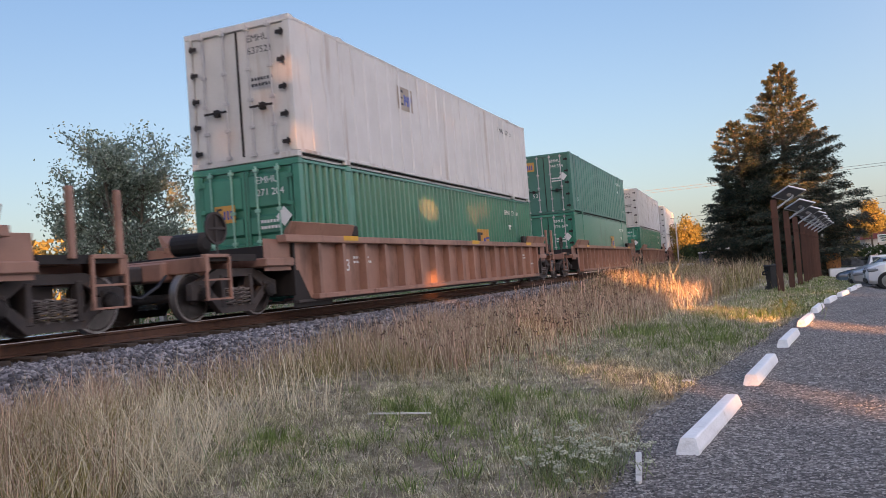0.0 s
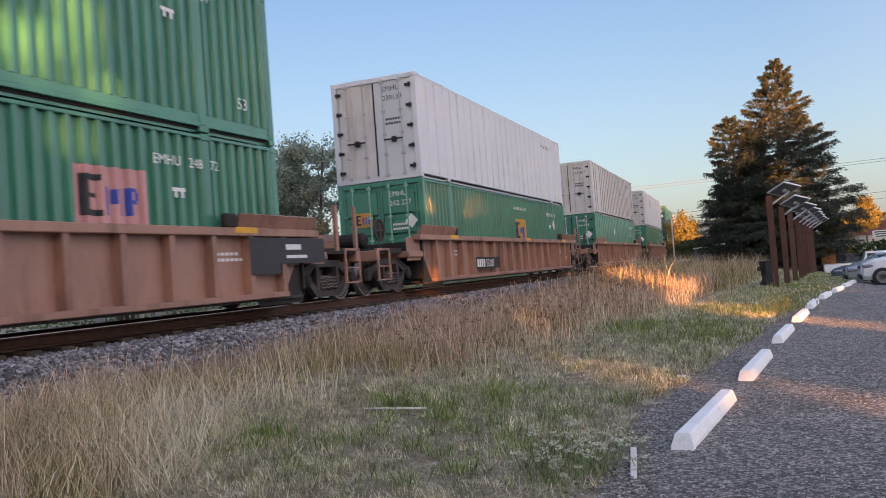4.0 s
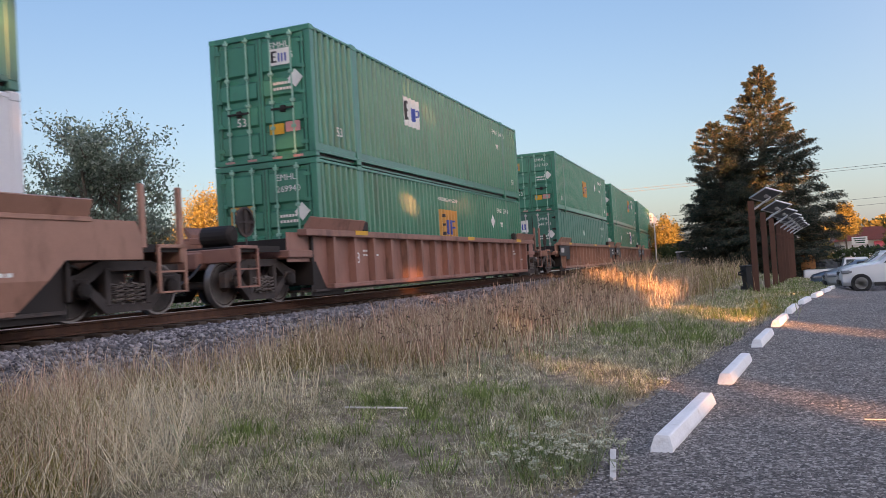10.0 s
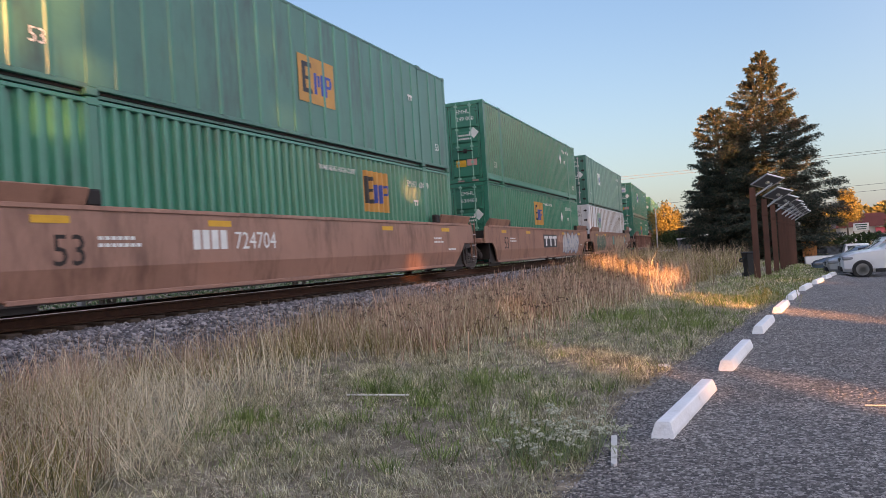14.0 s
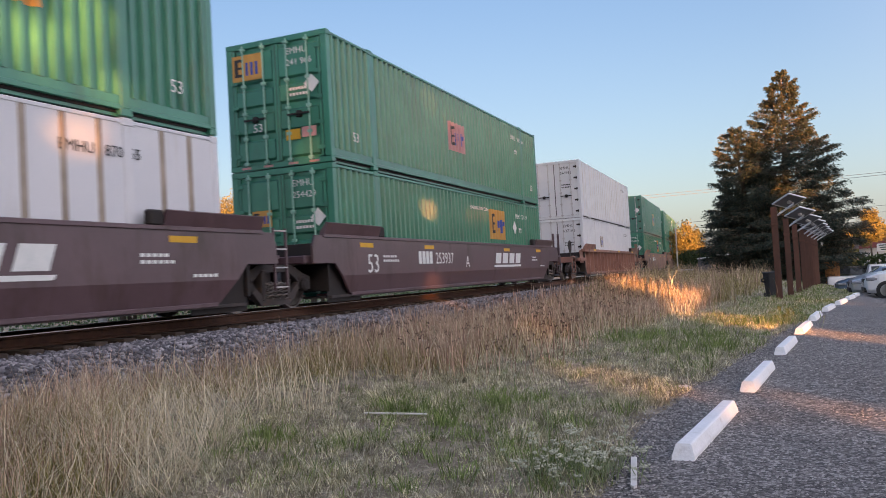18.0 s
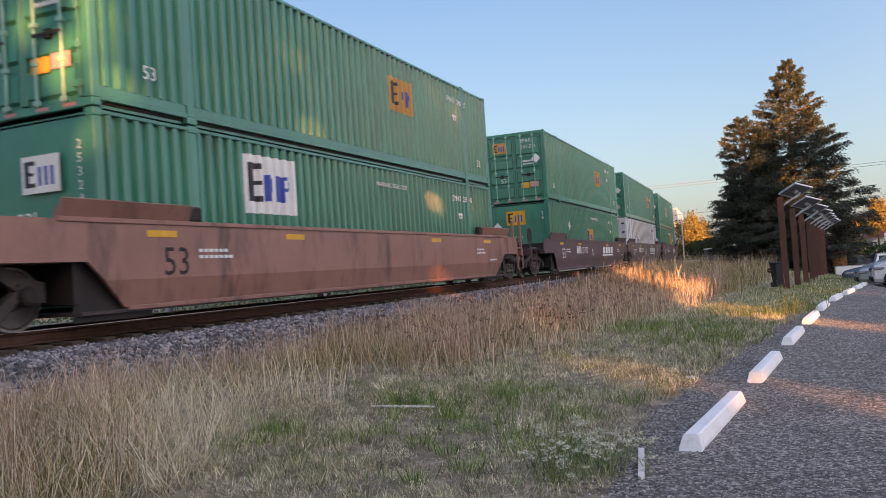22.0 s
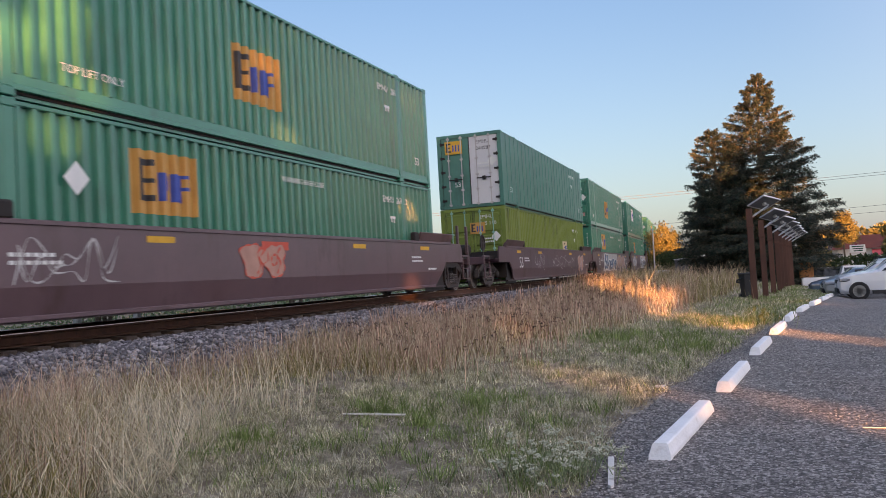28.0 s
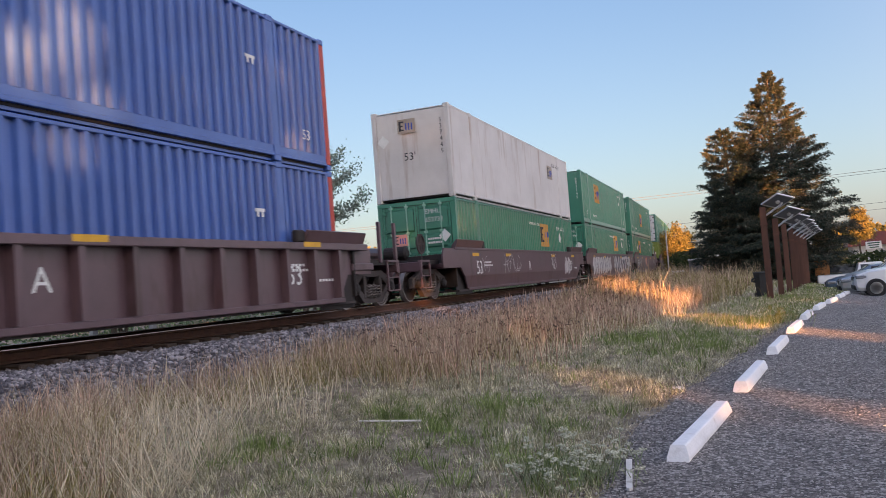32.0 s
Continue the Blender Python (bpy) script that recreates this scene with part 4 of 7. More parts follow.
def axis_steps(lo, hi, fine_lo, fine_hi, step):
    out = [fine_lo + i * step for i in range(int((fine_hi - fine_lo) / step) + 1)]
    s, v = step, out[-1]
    while v < hi:
        s *= 1.35
        v += s
        out.append(min(v, hi))
    s, v = step, out[0]
    while v > lo:
        s *= 1.35
        v -= s
        out.insert(0, max(v, lo))
    return out


def ground_sheet():
    xs, ys = axis_steps(-2500, 2500, -18, 6, 0.4), axis_steps(-2500, 2500, 0, 60, 0.6)
    v = [(x, y, ground_z(x, y)) for y in ys for x in xs]
    n = len(xs)
    f = [(j * n + i, j * n + i + 1, (j + 1) * n + i + 1, (j + 1) * n + i) for j in range(len(ys) - 1) for i in range(n - 1)]
    me = bpy.data.meshes.new("ground")
    me.from_pydata(v, [], f)
    me.polygons.foreach_set("use_smooth", [True] * len(f))
    return me


M["soil"] = surface("dry_grassy_soil", (0.22, 0.178, 0.125), (0.150, 0.122, 0.082), 2.6, 0.95, bump=0.8, fine=25, stain=(0.45, 0.38, 0.28), amount=0.6)
M["gravel"] = pebbles("grey_gravel", 0.024, (0.085, 0.078, 0.074), (0.245, 0.222, 0.205), (0.52, 0.48, 0.44), 1.0)
M["ballast"] = pebbles("crushed_rock", 0.065, (0.06, 0.058, 0.064), (0.17, 0.165, 0.175), (0.42, 0.40, 0.41), 1.0)
M["tie"] = surface("creosoted_wood", (0.045, 0.032, 0.024), (0.07, 0.05, 0.036), 5.0, 0.85, bump=0.5)
M["concrete"] = surface("white_painted_concrete", (0.84, 0.83, 0.82), (0.90, 0.89, 0.88), 3.0, 0.75, bump=0.3, fine=45, stain=(0.66, 0.63, 0.59), amount=0.25)

gm = ground_sheet()
gm.materials.append(M["soil"])
solid("ground", gm, None, "dry grassy earth between the lot and the railway", kind="structure")


def swept(outline, s0, s1, step, closed=True, side=0.0):
    """An outline (side, height) drawn along the track."""
    sh, n = Shape(), len(outline)
    m = int((s1 - s0) / step) + 1
    for i in range(m):
        p = on_line(s0 + i * step, side)
        for a, z in outline:
            sh.v.append(tuple(p @ Vector((a, 0, z))))
    for i in range(m - 1):
        for k in range(n if closed else n - 1):
            sh.f.append((i * n + k, i * n + (k + 1) % n, (i + 1) * n + (k + 1) % n, (i + 1) * n + k))
    if closed:
        sh.f.append(tuple(range(n)))
        sh.f.append(tuple((m - 1) * n + k for k in range(n)))
    return sh


bed = solid("ballast_bed", swept([(-4.2, 0.20), (-2.5, BED_Z), (2.5, BED_Z), (3.5, 0.25), (3.5, 0.0), (-4.2, 0.0)], -150, 340, 2.0), M["ballast"], "bed of grey crushed rock under the track", kind="structure")
track = thing("railway_track", "rusty steel rails on wooden ties in grey ballast", kind="structure", category="track")
RAIL = [(-0.07, 0.0), (0.07, 0.0), (0.065, 0.02), (0.012, 0.035), (0.012, 0.125), (0.034, 0.135), (0.036, 0.165), (0.024, 0.172), (-0.024, 0.172), (-0.036, 0.165), (-0.034, 0.135), (-0.012, 0.125), (-0.012, 0.035), (-0.065, 0.02)]
for side in (-0.755, 0.755):
    part("rail", swept([(a, z + RAIL_Z - 0.172) for a, z in RAIL], -150, 340, 3.0, side=side), M["rail"], track)
    part("rail_head", swept([(-0.034, RAIL_Z - 0.003), (0.034, RAIL_Z - 0.003), (0.034, RAIL_Z + 0.003 + 0.003 * (1 if side > 0 else -1)), (-0.034, RAIL_Z + 0.003 - 0.003 * (1 if side > 0 else -1))], -150, 340, 3.0, side=side), M["tread"], track, "polished running surface of the rail")
for i in range(230):
    part("tie", lambda: Shape().box(-1.30, 1.30, -0.115, 0.115, -0.18, 0.0, 0.015), M["tie"], track, at=on_line(-12 + i * 0.52, 0, RAIL_Z - 0.175), key="tie")

# ---- gravel lot and its wheel stops ----


def edge_x(y):
    for (x0, y0), (x1, y1) in zip(LOT_EDGE, LOT_EDGE[1:]):
        if y <= y1:
            return x0 + (x1 - x0) * max(y - y0, 0) / (y1 - y0) + 0.16 * noise.noise((y * 0.9, 2.0, 0)) + 0.05 * noise.noise((y * 4.0, 7.0, 0))
    return 3.4


lot = Shape()
ny = 330
for i in range(ny):
    y = -20 + i * 0.25
    e = edge_x(y)
    lot.v += [(e - 0.1, y, lot_z(0, y) - 0.02), (e, y, lot_z(0, y) + 0.006 + 0.01 * noise.noise((y, 0, 0)))]
    lot.v += [(e + u, y, lot_z(u, y) + 0.014) for u in (0.35, 0.55, 0.75, 1.0, 2.4)] + [(46, y, lot_z(9, y) + 0.014)]
for i in range(ny - 1):
    for k in range(7):
        lot.f.append((i * 8 + k, i * 8 + k + 1, (i + 1) * 8 + k + 1, (i + 1) * 8 + k))
solid("gravel_lot", lot, M["gravel"], "grey gravel parking lot", kind="structure")

STOPS = ((-0.80, 5.90, -0.62, 7.90), (-0.52, 9.05, -0.36, 11.0), (-0.25, 12.55, -0.08, 14.45), (0.03, 15.9, 0.22, 17.8), (0.31, 19.1, 0.50, 20.95), (0.67, 22.3, 0.92, 24.1), (1.09, 25.2, 1.38, 27.0), (1.52, 28.6, 1.80, 30.4), (1.88, 31.6, 2.16, 33.4))
rnd = random.Random(5)
for x0, y0, x1, y1 in STOPS:
    length = math.hypot(x1 - x0, y1 - y0)
    s = Shape()
    hw = 0.078
    nseg = 14
    prof = [(-hw, 0.0), (-hw, 0.03), (-0.056, 0.105), (-0.044, 0.113), (0.044, 0.113), (0.056, 0.105), (hw, 0.03), (hw, 0.0)]
    for i in range(nseg + 1):
        y = length * i / nseg
        inset = 0.055 if i in (0, nseg) else 0.0
        for a, z in prof:
            j = 0.004 * noise.noise((a * 9 + x0 * 5, y * 6, z * 9))
            s.v.append((a + j, y + (inset * z / 0.113 if i == 0 else -inset * z / 0.113), z + j * 0.6))
    n = len(prof)
    for i in range(nseg):
        for k in range(n):
            s.f.append((i * n + k, i * n + (k + 1) % n, (i + 1) * n + (k + 1) % n, (i + 1) * n + k))
    s.f += [tuple(range(n)), tuple(nseg * n + k for k in range(n))]
    solid("wheel_stop", s, M["concrete"], "white painted concrete wheel stop on the gravel", "wheel stop", "row of wheel stops", at=pose(x0, y0, 0.012 + lot_z(0.4, y0), math.degrees(math.atan2(lot_z(0.4, y1) - lot_z(0.4, y0), length)), 0, -math.degrees(math.atan2(x1 - x0, y1 - y0))))


# ---- grasses ----
M["straw"] = leafy("dry_straw", (0.20, 0.135, 0.075), (0.82, 0.68, 0.46), (0.51, 0.415, 0.25), 0.4, 0.45, 0.35)
M["palestalk"] = leafy("bleached_stalks", (0.60, 0.50, 0.34), (0.96, 0.87, 0.66), (0.82, 0.71, 0.51), 0.3)
M["sedge"] = leafy("olive_green_blades", (0.13, 0.115, 0.035), (0.55, 0.46, 0.21), (0.30, 0.265, 0.09), 0.4, 0.4, 0.3)
M["redstraw"] = leafy("reddish_dry_stalks", (0.24, 0.150, 0.105), (0.84, 0.66, 0.50), (0.58, 0.41, 0.30), 0.4, 0.4, 0.4)
M["turf"] = leafy("mixed_short_grass", (0.16, 0.152, 0.072), (0.95, 0.89, 0.69), (0.53, 0.49, 0.30), 0.40, 0.6, 0.28)
M["thatch"] = leafy("flattened_dead_grass", (0.26, 0.21, 0.14), (0.98, 0.89, 0.70), (0.60, 0.50, 0.36), 0.2, 0.5, 0.22)
M["lush"] = leafy("green_grass", (0.11, 0.15, 0.04), (0.42, 0.48, 0.19), (0.21, 0.28, 0.08), 0.42, 0.4, 0.25)
M["umbel"] = leafy("white_flower_heads", (0.42, 0.44, 0.30), (0.76, 0.75, 0.60), None, 0.2)
M["stem"] = leafy("green_stems", (0.22, 0.27, 0.13), (0.44, 0.49, 0.29), None, 0.4)
M["seed"] = leafy("dark_seed_heads", (0.035, 0.022, 0.018), (0.075, 0.05, 0.04), None, 0.0)

gen = np.random.default_rng(11)
NOISE_A = gen.random((64, 64))


def value_noise(x, y, cell):
    """Smooth random field from 0 to 1 for arrays of places."""
    u, v = x / cell, y / cell
    i, j = np.floor(u).astype(int), np.floor(v).astype(int)
    fu, fv = u - i, v - j
    fu, fv = fu * fu * (3 - 2 * fu), fv * fv * (3 - 2 * fv)
    a, b = NOISE_A[i % 64, j % 64], NOISE_A[(i + 1) % 64, j % 64]
    c, d = NOISE_A[i % 64, (j + 1) % 64], NOISE_A[(i + 1) % 64, (j + 1) % 64]
    return (a * (1 - fu) + b * fu) * (1 - fv) + (c * (1 - fu) + d * fu) * fv


def earth(x, y):
    d = np.abs(x - (TRACK_X - y * y / (2 * BEND)))
    t = np.clip((d - 2.8) / 4.6, 0, 1)
    e = np.clip((x - lot_edge(y) + 5.0) / 4.7, 0, 1)
    return 0.34 * (1 - t * t * (3 - 2 * t)) + 0.5 * (-0.00063 * np.clip(y - 18, 0, 9) ** 2 - 0.036 * np.clip(y - 27, 0, 33)) * e * e * (3 - 2 * e)


def tall_edge(y):
    return np.interp(y, [2, 4.4, 6.3, 7.4, 8.6, 11, 16, 22, 30, 40, 60], [-3.9, -4.4, -5.2, -5.3, -4.7, -4.1, -3.7, -3.0, -2.1, -1.4, -1.0])


def lot_edge(y):
    return np.interp(y, [p[1] for p in LOT_EDGE], [p[0] for p in LOT_EDGE])


def blades(name, x, y, height, width, lean, material, label, sag=0.35, way=None):
    """Many grass blades, each bent and tapered, as one mesh."""
    n = len(x)
    z = earth(x, y) - 0.01
    turn = gen.random(n) * 2 * np.pi
    way = gen.random(n) * 2 * np.pi if way is None else way
    wx, wy = np.cos(turn) * width / 2, np.sin(turn) * width / 2
    lx, ly = np.cos(way) * lean * height, np.sin(way) * lean * height
    co = np.empty((n, 5, 3))
    co[:, 0] = np.stack([x - wx, y - wy, z], 1)
    co[:, 1] = np.stack([x + wx, y + wy, z], 1)
    mid = 0.55 + 0.1 * gen.random(n)
    mx, my, mz = x + lx * 0.35, y + ly * 0.35, z + height * mid
    co[:, 2] = np.stack([mx + wx * 0.75, my + wy * 0.75, mz], 1)
    co[:, 3] = np.stack([mx - wx * 0.75, my - wy * 0.75, mz], 1)
    co[:, 4] = np.stack([x + lx, y + ly, z + height * (1 - sag * lean)], 1)
    me = bpy.data.meshes.new(name)
    me.vertices.add(n * 5)
    me.vertices.foreach_set("co", co.ravel())
    base = (np.arange(n) * 5)[:, None]
    loops = (base + np.array([[0, 1, 2, 3, 3, 2, 4]])).ravel()
    me.loops.add(n * 7)
    me.loops.foreach_set("vertex_index", loops.astype(np.int32))
    me.polygons.add(n * 2)
    starts = (np.arange(n) * 7)[:, None] + np.array([[0, 4]])
    me.polygons.foreach_set("loop_start", starts.ravel().astype(np.int32))
    me.update(calc_edges=True)
    me.materials.append(material)
    return solid(name, me, None, label, "grass", kind="stuff")


def scatter(n, y0, y1, x0, x1, power=1.0):
    """Random places, denser towards the near end."""
    y = y0 + (y1 - y0) * gen.random(n) ** power
    return x0 + (x1 - x0) * gen.random(n), y


def tufts(n, y0, y1, x0, x1, each, wide):
    """Places in tufts, and the way each blade leans out of its tuft."""
    m = n // each
    cx, cy = scatter(m, y0, y1, x0, x1)
    dx, dy = gen.standard_normal((m, each)) * wide, gen.standard_normal((m, each)) * wide
    way = np.arctan2(dy, dx) + 0.7 * gen.standard_normal((m, each))
    return (cx[:, None] + dx).ravel(), (cy[:, None] + dy).ravel(), way.ravel()


def field(kind):
    xs, ys, hs, ws, vs = [], [], [], [], []
    more = 1.0 if kind == "tall" else 1.5
    for n, y0, y1, scale in ((int(120000 * more), 2.4, 9, 1.0), (int(90000 * more), 9, 18, 1.45), (60000, 18, 34, 2.2), (36000, 34, 75, 3.8)):
        x, y, way = tufts(n, y0, y1, -8.4 - y0 * 0.02, 2.2 if y0 > 20 else 0.4, 14, 0.035 * scale)
        n = len(x)
        x += (TRACK_X - y * y / (2 * BEND)) - TRACK_X if y0 > 20 else 0
        edge, lot = tall_edge(y), lot_edge(y)
        patch = value_noise(x + 40, y + 3, 0.8) * 0.55 + value_noise(x + 9, y + 70, 0.21) * 0.45
        off = edge + (patch - 0.5) * 1.8 - x                      # how far inside the tall stand
        d = x - (TRACK_X - y * y / (2 * BEND))
        tall = np.clip(off / 0.9, 0, 1)
        ok = (x < lot - 0.05 + (patch - 0.5) * 0.5) & (d > 2.95 + 0.5 * patch)
        if kind == "tall":
            keep = ok & (gen.random(n) < tall * np.clip(patch * 2.4 - 0.55, 0.12, 1))
            h = (0.14 + 0.48 * gen.random(n) ** 1.2) * (0.5 + 0.8 * patch) * (1.12 - 0.12 * np.clip((d - 3.2) / 2.6, 0, 1))
            h *= 1 + 1.5 * np.clip((y - 24) / 12, 0, 1)
            w = (0.003 + 0.003 * gen.random(n)) * scale
        else:
            keep = ok & (gen.random(n) < (1 - 0.7 * tall) * np.clip(patch * 2.0 - 0.2, 0.35, 1))
            h = (0.03 + 0.10 * gen.random(n) ** 1.6) * (0.45 + 1.0 * patch) * (1 + 0.6 * (scale - 1) / 3)
            w = (0.0035 + 0.003 * gen.random(n)) * scale
        for out, a in zip((xs, ys, hs, ws, vs), (x, y, h, w, way)):
            out.append(a[keep])
    return [np.concatenate(a) for a in (xs, ys, hs, ws, vs)]


x, y, h, w, way = field("tall")
n = len(x)
kind = gen.random(n)
olive = kind < 0.58 - 0.30 * ((y > 8.5) & (y < 27)) + 0.9 * (value_noise(x + 17, y + 4, 0.7) - 0.55)
red = ~olive & (value_noise(x + 5, y + 31, 1.9) + 0.12 * gen.standard_normal(n) + 0.25 * ((y > 9) & (y < 26)) > 0.66)
dry = ~olive & ~red
blades("tall_green_grass", x[olive], y[olive], h[olive] * 0.8, w[olive] * 1.2, 0.2 + 1.0 * gen.random(olive.sum()), M["sedge"], "olive green grass among the dry stalks", way=way[olive])
blades("tall_dry_grass", x[dry], y[dry], h[dry], w[dry], 0.12 + 1.1 * gen.random(dry.sum()) ** 1.6, M["straw"], "tall bleached dry grass along the railway bank", way=way[dry])
blades("red_brown_grass", x[red], y[red], h[red] * 1.1, w[red], 0.1 + 0.4 * gen.random(red.sum()), M["redstraw"], "tall reddish-brown seeding grass along the bank", way=way[red])
x, y, h, w, way = field("short")
green_at = np.zeros(len(x))
for cx, cy, r in ((-3.75, 7.45, 0.42), (-3.2, 7.0, 0.5), (-2.5, 6.4, 0.45), (-4.2, 5.6, 0.35), (-2.9, 8.3, 0.6), (-1.35, 13.6, 1.0), (-1.0, 15.5, 0.9), (-2.6, 16, 1.4), (-0.9, 18.5, 0.8), (-1.6, 5.4, 0.4), (-0.2, 31, 1.6), (0.8, 36, 2.2), (1.6, 42, 2.4), (2.2, 50, 3.0)):
    green_at = np.maximum(green_at, np.exp(-((x - cx) ** 2 + (y - cy) ** 2) / (r * r)))
lush = gen.random(len(x)) < green_at * 0.7 * (value_noise(x + 2, y + 6, 0.13) > 0.55) + 0.14 * (value_noise(x, y, 0.3) > 0.70)
blades("short_dry_grass", x[~lush], y[~lush], h[~lush], w[~lush], 0.4 + 1.0 * gen.random((~lush).sum()), M["turf"], "short trampled grass, half dry, half green", way=way[~lush])
blades("green_grass", x[lush], y[lush], h[lush] * (1.3 + 0.9 * green_at[lush]), w[lush] * 1.4, 0.3 + 0.7 * gen.random(lush.sum()), M["lush"], "tufts of fresh green grass in the dry turf", way=way[lush])
# the green verge behind the wheel stops
n = 26000
y = 19 + 40 * gen.random(n) ** 1.3
x = lot_edge(y) + 0.05 - 2.6 * gen.random(n) ** 1.2
green = gen.random(n) < 0.25 + 0.9 * value_noise(x + 8, y + 5, 0.6) - 0.25
for pick, m, name, label in ((green, M["lush"], "verge_grass", "green grass on the verge behind the wheel stops"), (~green, M["turf"], "dry_verge_grass", "drying grass on the verge behind the wheel stops")):
    k = int(pick.sum())
    blades(name, x[pick], y[pick], (0.06 + 0.15 * gen.random(k)) * np.interp(y[pick], [26, 40], [1, 0.55]), 0.006 + 0.0004 * y[pick], 0.3 + 0.9 * gen.random(k), m, label)
# single tufts of fresh grass
for cx, cy, r, k in ((-3.9, 7.5, 0.16, 150), (-3.75, 7.3, 0.12, 90), (-3.36, 6.12, 0.11, 70), (-2.86, 5.76, 0.10, 70), (-2.55, 5.61, 0.10, 60), (-2.22, 6.23, 0.13, 80), (-2.42, 4.76, 0.09, 60), (-2.22, 5.15, 0.11, 70), (-1.86, 7.08, 0.16, 80), (-4.28, 5.12, 0.10, 60), (-3.45, 5.79, 0.10, 50), (-1.89, 5.78, 0.12, 70), (-2.95, 6.27, 0.12, 60), (-3.0, 6.9, 0.13, 60), (-1.6, 7.9, 0.12, 60)):
    x, y = cx + r * 0.6 * gen.standard_normal(k), cy + r * 0.6 * gen.standard_normal(k)
    blades("grass_tuft", x, y, 0.07 + 0.13 * gen.random(k), 0.0055 + 0.003 * gen.random(k), 0.2 + 0.9 * gen.random(k), M["lush"], "tuft of fresh green grass in the dry turf", way=np.arctan2(y - cy, x - cx) + 0.5 * gen.standard_normal(k))
# dead blades lying flat in the turf
x, y = scatter(85000, 2.8, 22, -5.6, 0.6, 1.6)
ok = (x > tall_edge(y) - 1.2) & (x < lot_edge(y) + 0.06) & (value_noise(x + 3, y + 8, 0.35) + 0.25 * gen.random(len(x)) > 0.5)
blades("flattened_grass", x[ok], y[ok], 0.012 + 0.03 * gen.random(ok.sum()), (0.0045 + 0.0003 * y[ok]), 2.0 + 6.0 * gen.random(ok.sum()), M["thatch"], "pale dead grass lying flat in the turf", sag=0.08)
# lone long stalks that stand over the rest
x, y = scatter(3400, 2.8, 30, -7.2, -2.6, 1.3)
ok = (x < tall_edge(y) + 0.3) & (x > -6.3)
blades("long_dry_stalks", x[ok], y[ok], 0.28 + 0.40 * gen.random(ok.sum()), 0.0060 + 0.0005 * y[ok], 0.15 + 1.0 * gen.random(ok.sum()) ** 1.4, M["palestalk"], "lone long pale stalks leaning over the dry grass", sag=0.2)
x, y = -4.9 + 0.95 * gen.standard_normal(2400), 5.0 + 1.0 * gen.standard_normal(2400)
ok = (x < tall_edge(y) + 0.5)
blades("straggling_stalks", x[ok], y[ok], 0.22 + 0.45 * gen.random(ok.sum()), np.full(ok.sum(), 0.0062), 0.3 + 1.7 * gen.random(ok.sum()), M["palestalk"], "straggling pale stalks leaning across one another", sag=0.25)
x, y, way = tufts(84, 6.7, 7.3, -5.0, -4.4, 14, 0.09)
blades("stalk_tuft", x, y, 0.2 + 0.45 * gen.random(len(x)), np.full(len(x), 0.005), 0.05 + 0.6 * gen.random(len(x)), M["palestalk"], "upright tufts of pale stalks", way=way)
x = -4.3 + 0.9 * gen.standard_normal(700)
y = 28.5 + 1.6 * gen.standard_normal(700)
blades("tall_grass_clump", x, y, 0.5 + 0.5 * gen.random(700), np.full(700, 0.016), 0.2 + 0.5 * gen.random(700), M["straw"], "clump of tall pale grass standing in the sun")
x = -4.2 + 0.8 * gen.standard_normal(26)
y = 28.5 + 1.2 * gen.standard_normal(26)
blades("reed_stalks", x, y, 0.9 + 0.6 * gen.random(26), np.full(26, 0.014), 0.1 + 0.4 * gen.random(26), M["palestalk"], "tall lone stalks standing out of the clump", sag=0.1)


def heads(name, spots, stem_h, head, material, label, stem_mat):
    """Thin stems with small clustered heads."""
    s, st = Shape(), Shape()
    for (px, py), hh in zip(spots, stem_h):
        z0 = ground_z(px, py)
        lean = (rnd.uniform(-0.12, 0.12), rnd.uniform(-0.12, 0.12))
        tip = (px + lean[0], py + lean[1], z0 + hh)
        st.tube([(px, py, z0), ((px + tip[0]) / 2, (py + tip[1]) / 2, z0 + hh * 0.55), tip], 0.0022 + 0.0002 * py, 3)
        n, r, flat = head
        r *= rnd.uniform(0.7, 1.3)
        for k in range(n):
            a, q = rnd.uniform(0, 6.28), r * math.sqrt(rnd.random())
            c = Vector(tip) + Vector((q * math.cos(a), q * math.sin(a), rnd.uniform(-flat, flat) * r))
            e = r * 0.32
            s.add([c + Vector((e, 0, 0)), c + Vector((-e, 0, 0)), c + Vector((0, e, 0)), c + Vector((0, -e, 0)), c + Vector((0, 0, e * 0.7)), c + Vector((0, 0, -e * 0.7))],
                  [(0, 2, 4), (2, 1, 4), (1, 3, 4), (3, 0, 4), (2, 0, 5), (1, 2, 5), (3, 1, 5), (0, 3, 5)])
    ob = solid(name, s, material, label, "wildflower", kind="stuff")
    part("stems", st, stem_mat, ob)
    return ob


spots = [(-1.42 + 0.20 * rnd.gauss(0, 1), 5.42 + 0.22 * rnd.gauss(0, 1)) for _ in range(90)]
x, y, way = tufts(1800, 5.0, 6.3, -2.2, -1.15, 30, 0.05)
ok = ((x + 1.42) / 0.36) ** 2 + ((y - 5.42) / 0.40) ** 2 < gen.random(len(x)) + 0.3
blades("feathery_leaves", x[ok], y[ok], 0.06 + 0.16 * gen.random(ok.sum()), np.full(ok.sum(), 0.006), 0.3 + 0.9 * gen.random(ok.sum()), M["stem"], "pale green feathery leaves of the wild carrots", way=way[ok])
heads("wild_carrot_patch", spots, [rnd.uniform(0.08, 0.26) for _ in spots], (16, 0.027, 0.3), M["umbel"], "pale flat-topped wild carrot flowers at the lot's edge", M["stem"])
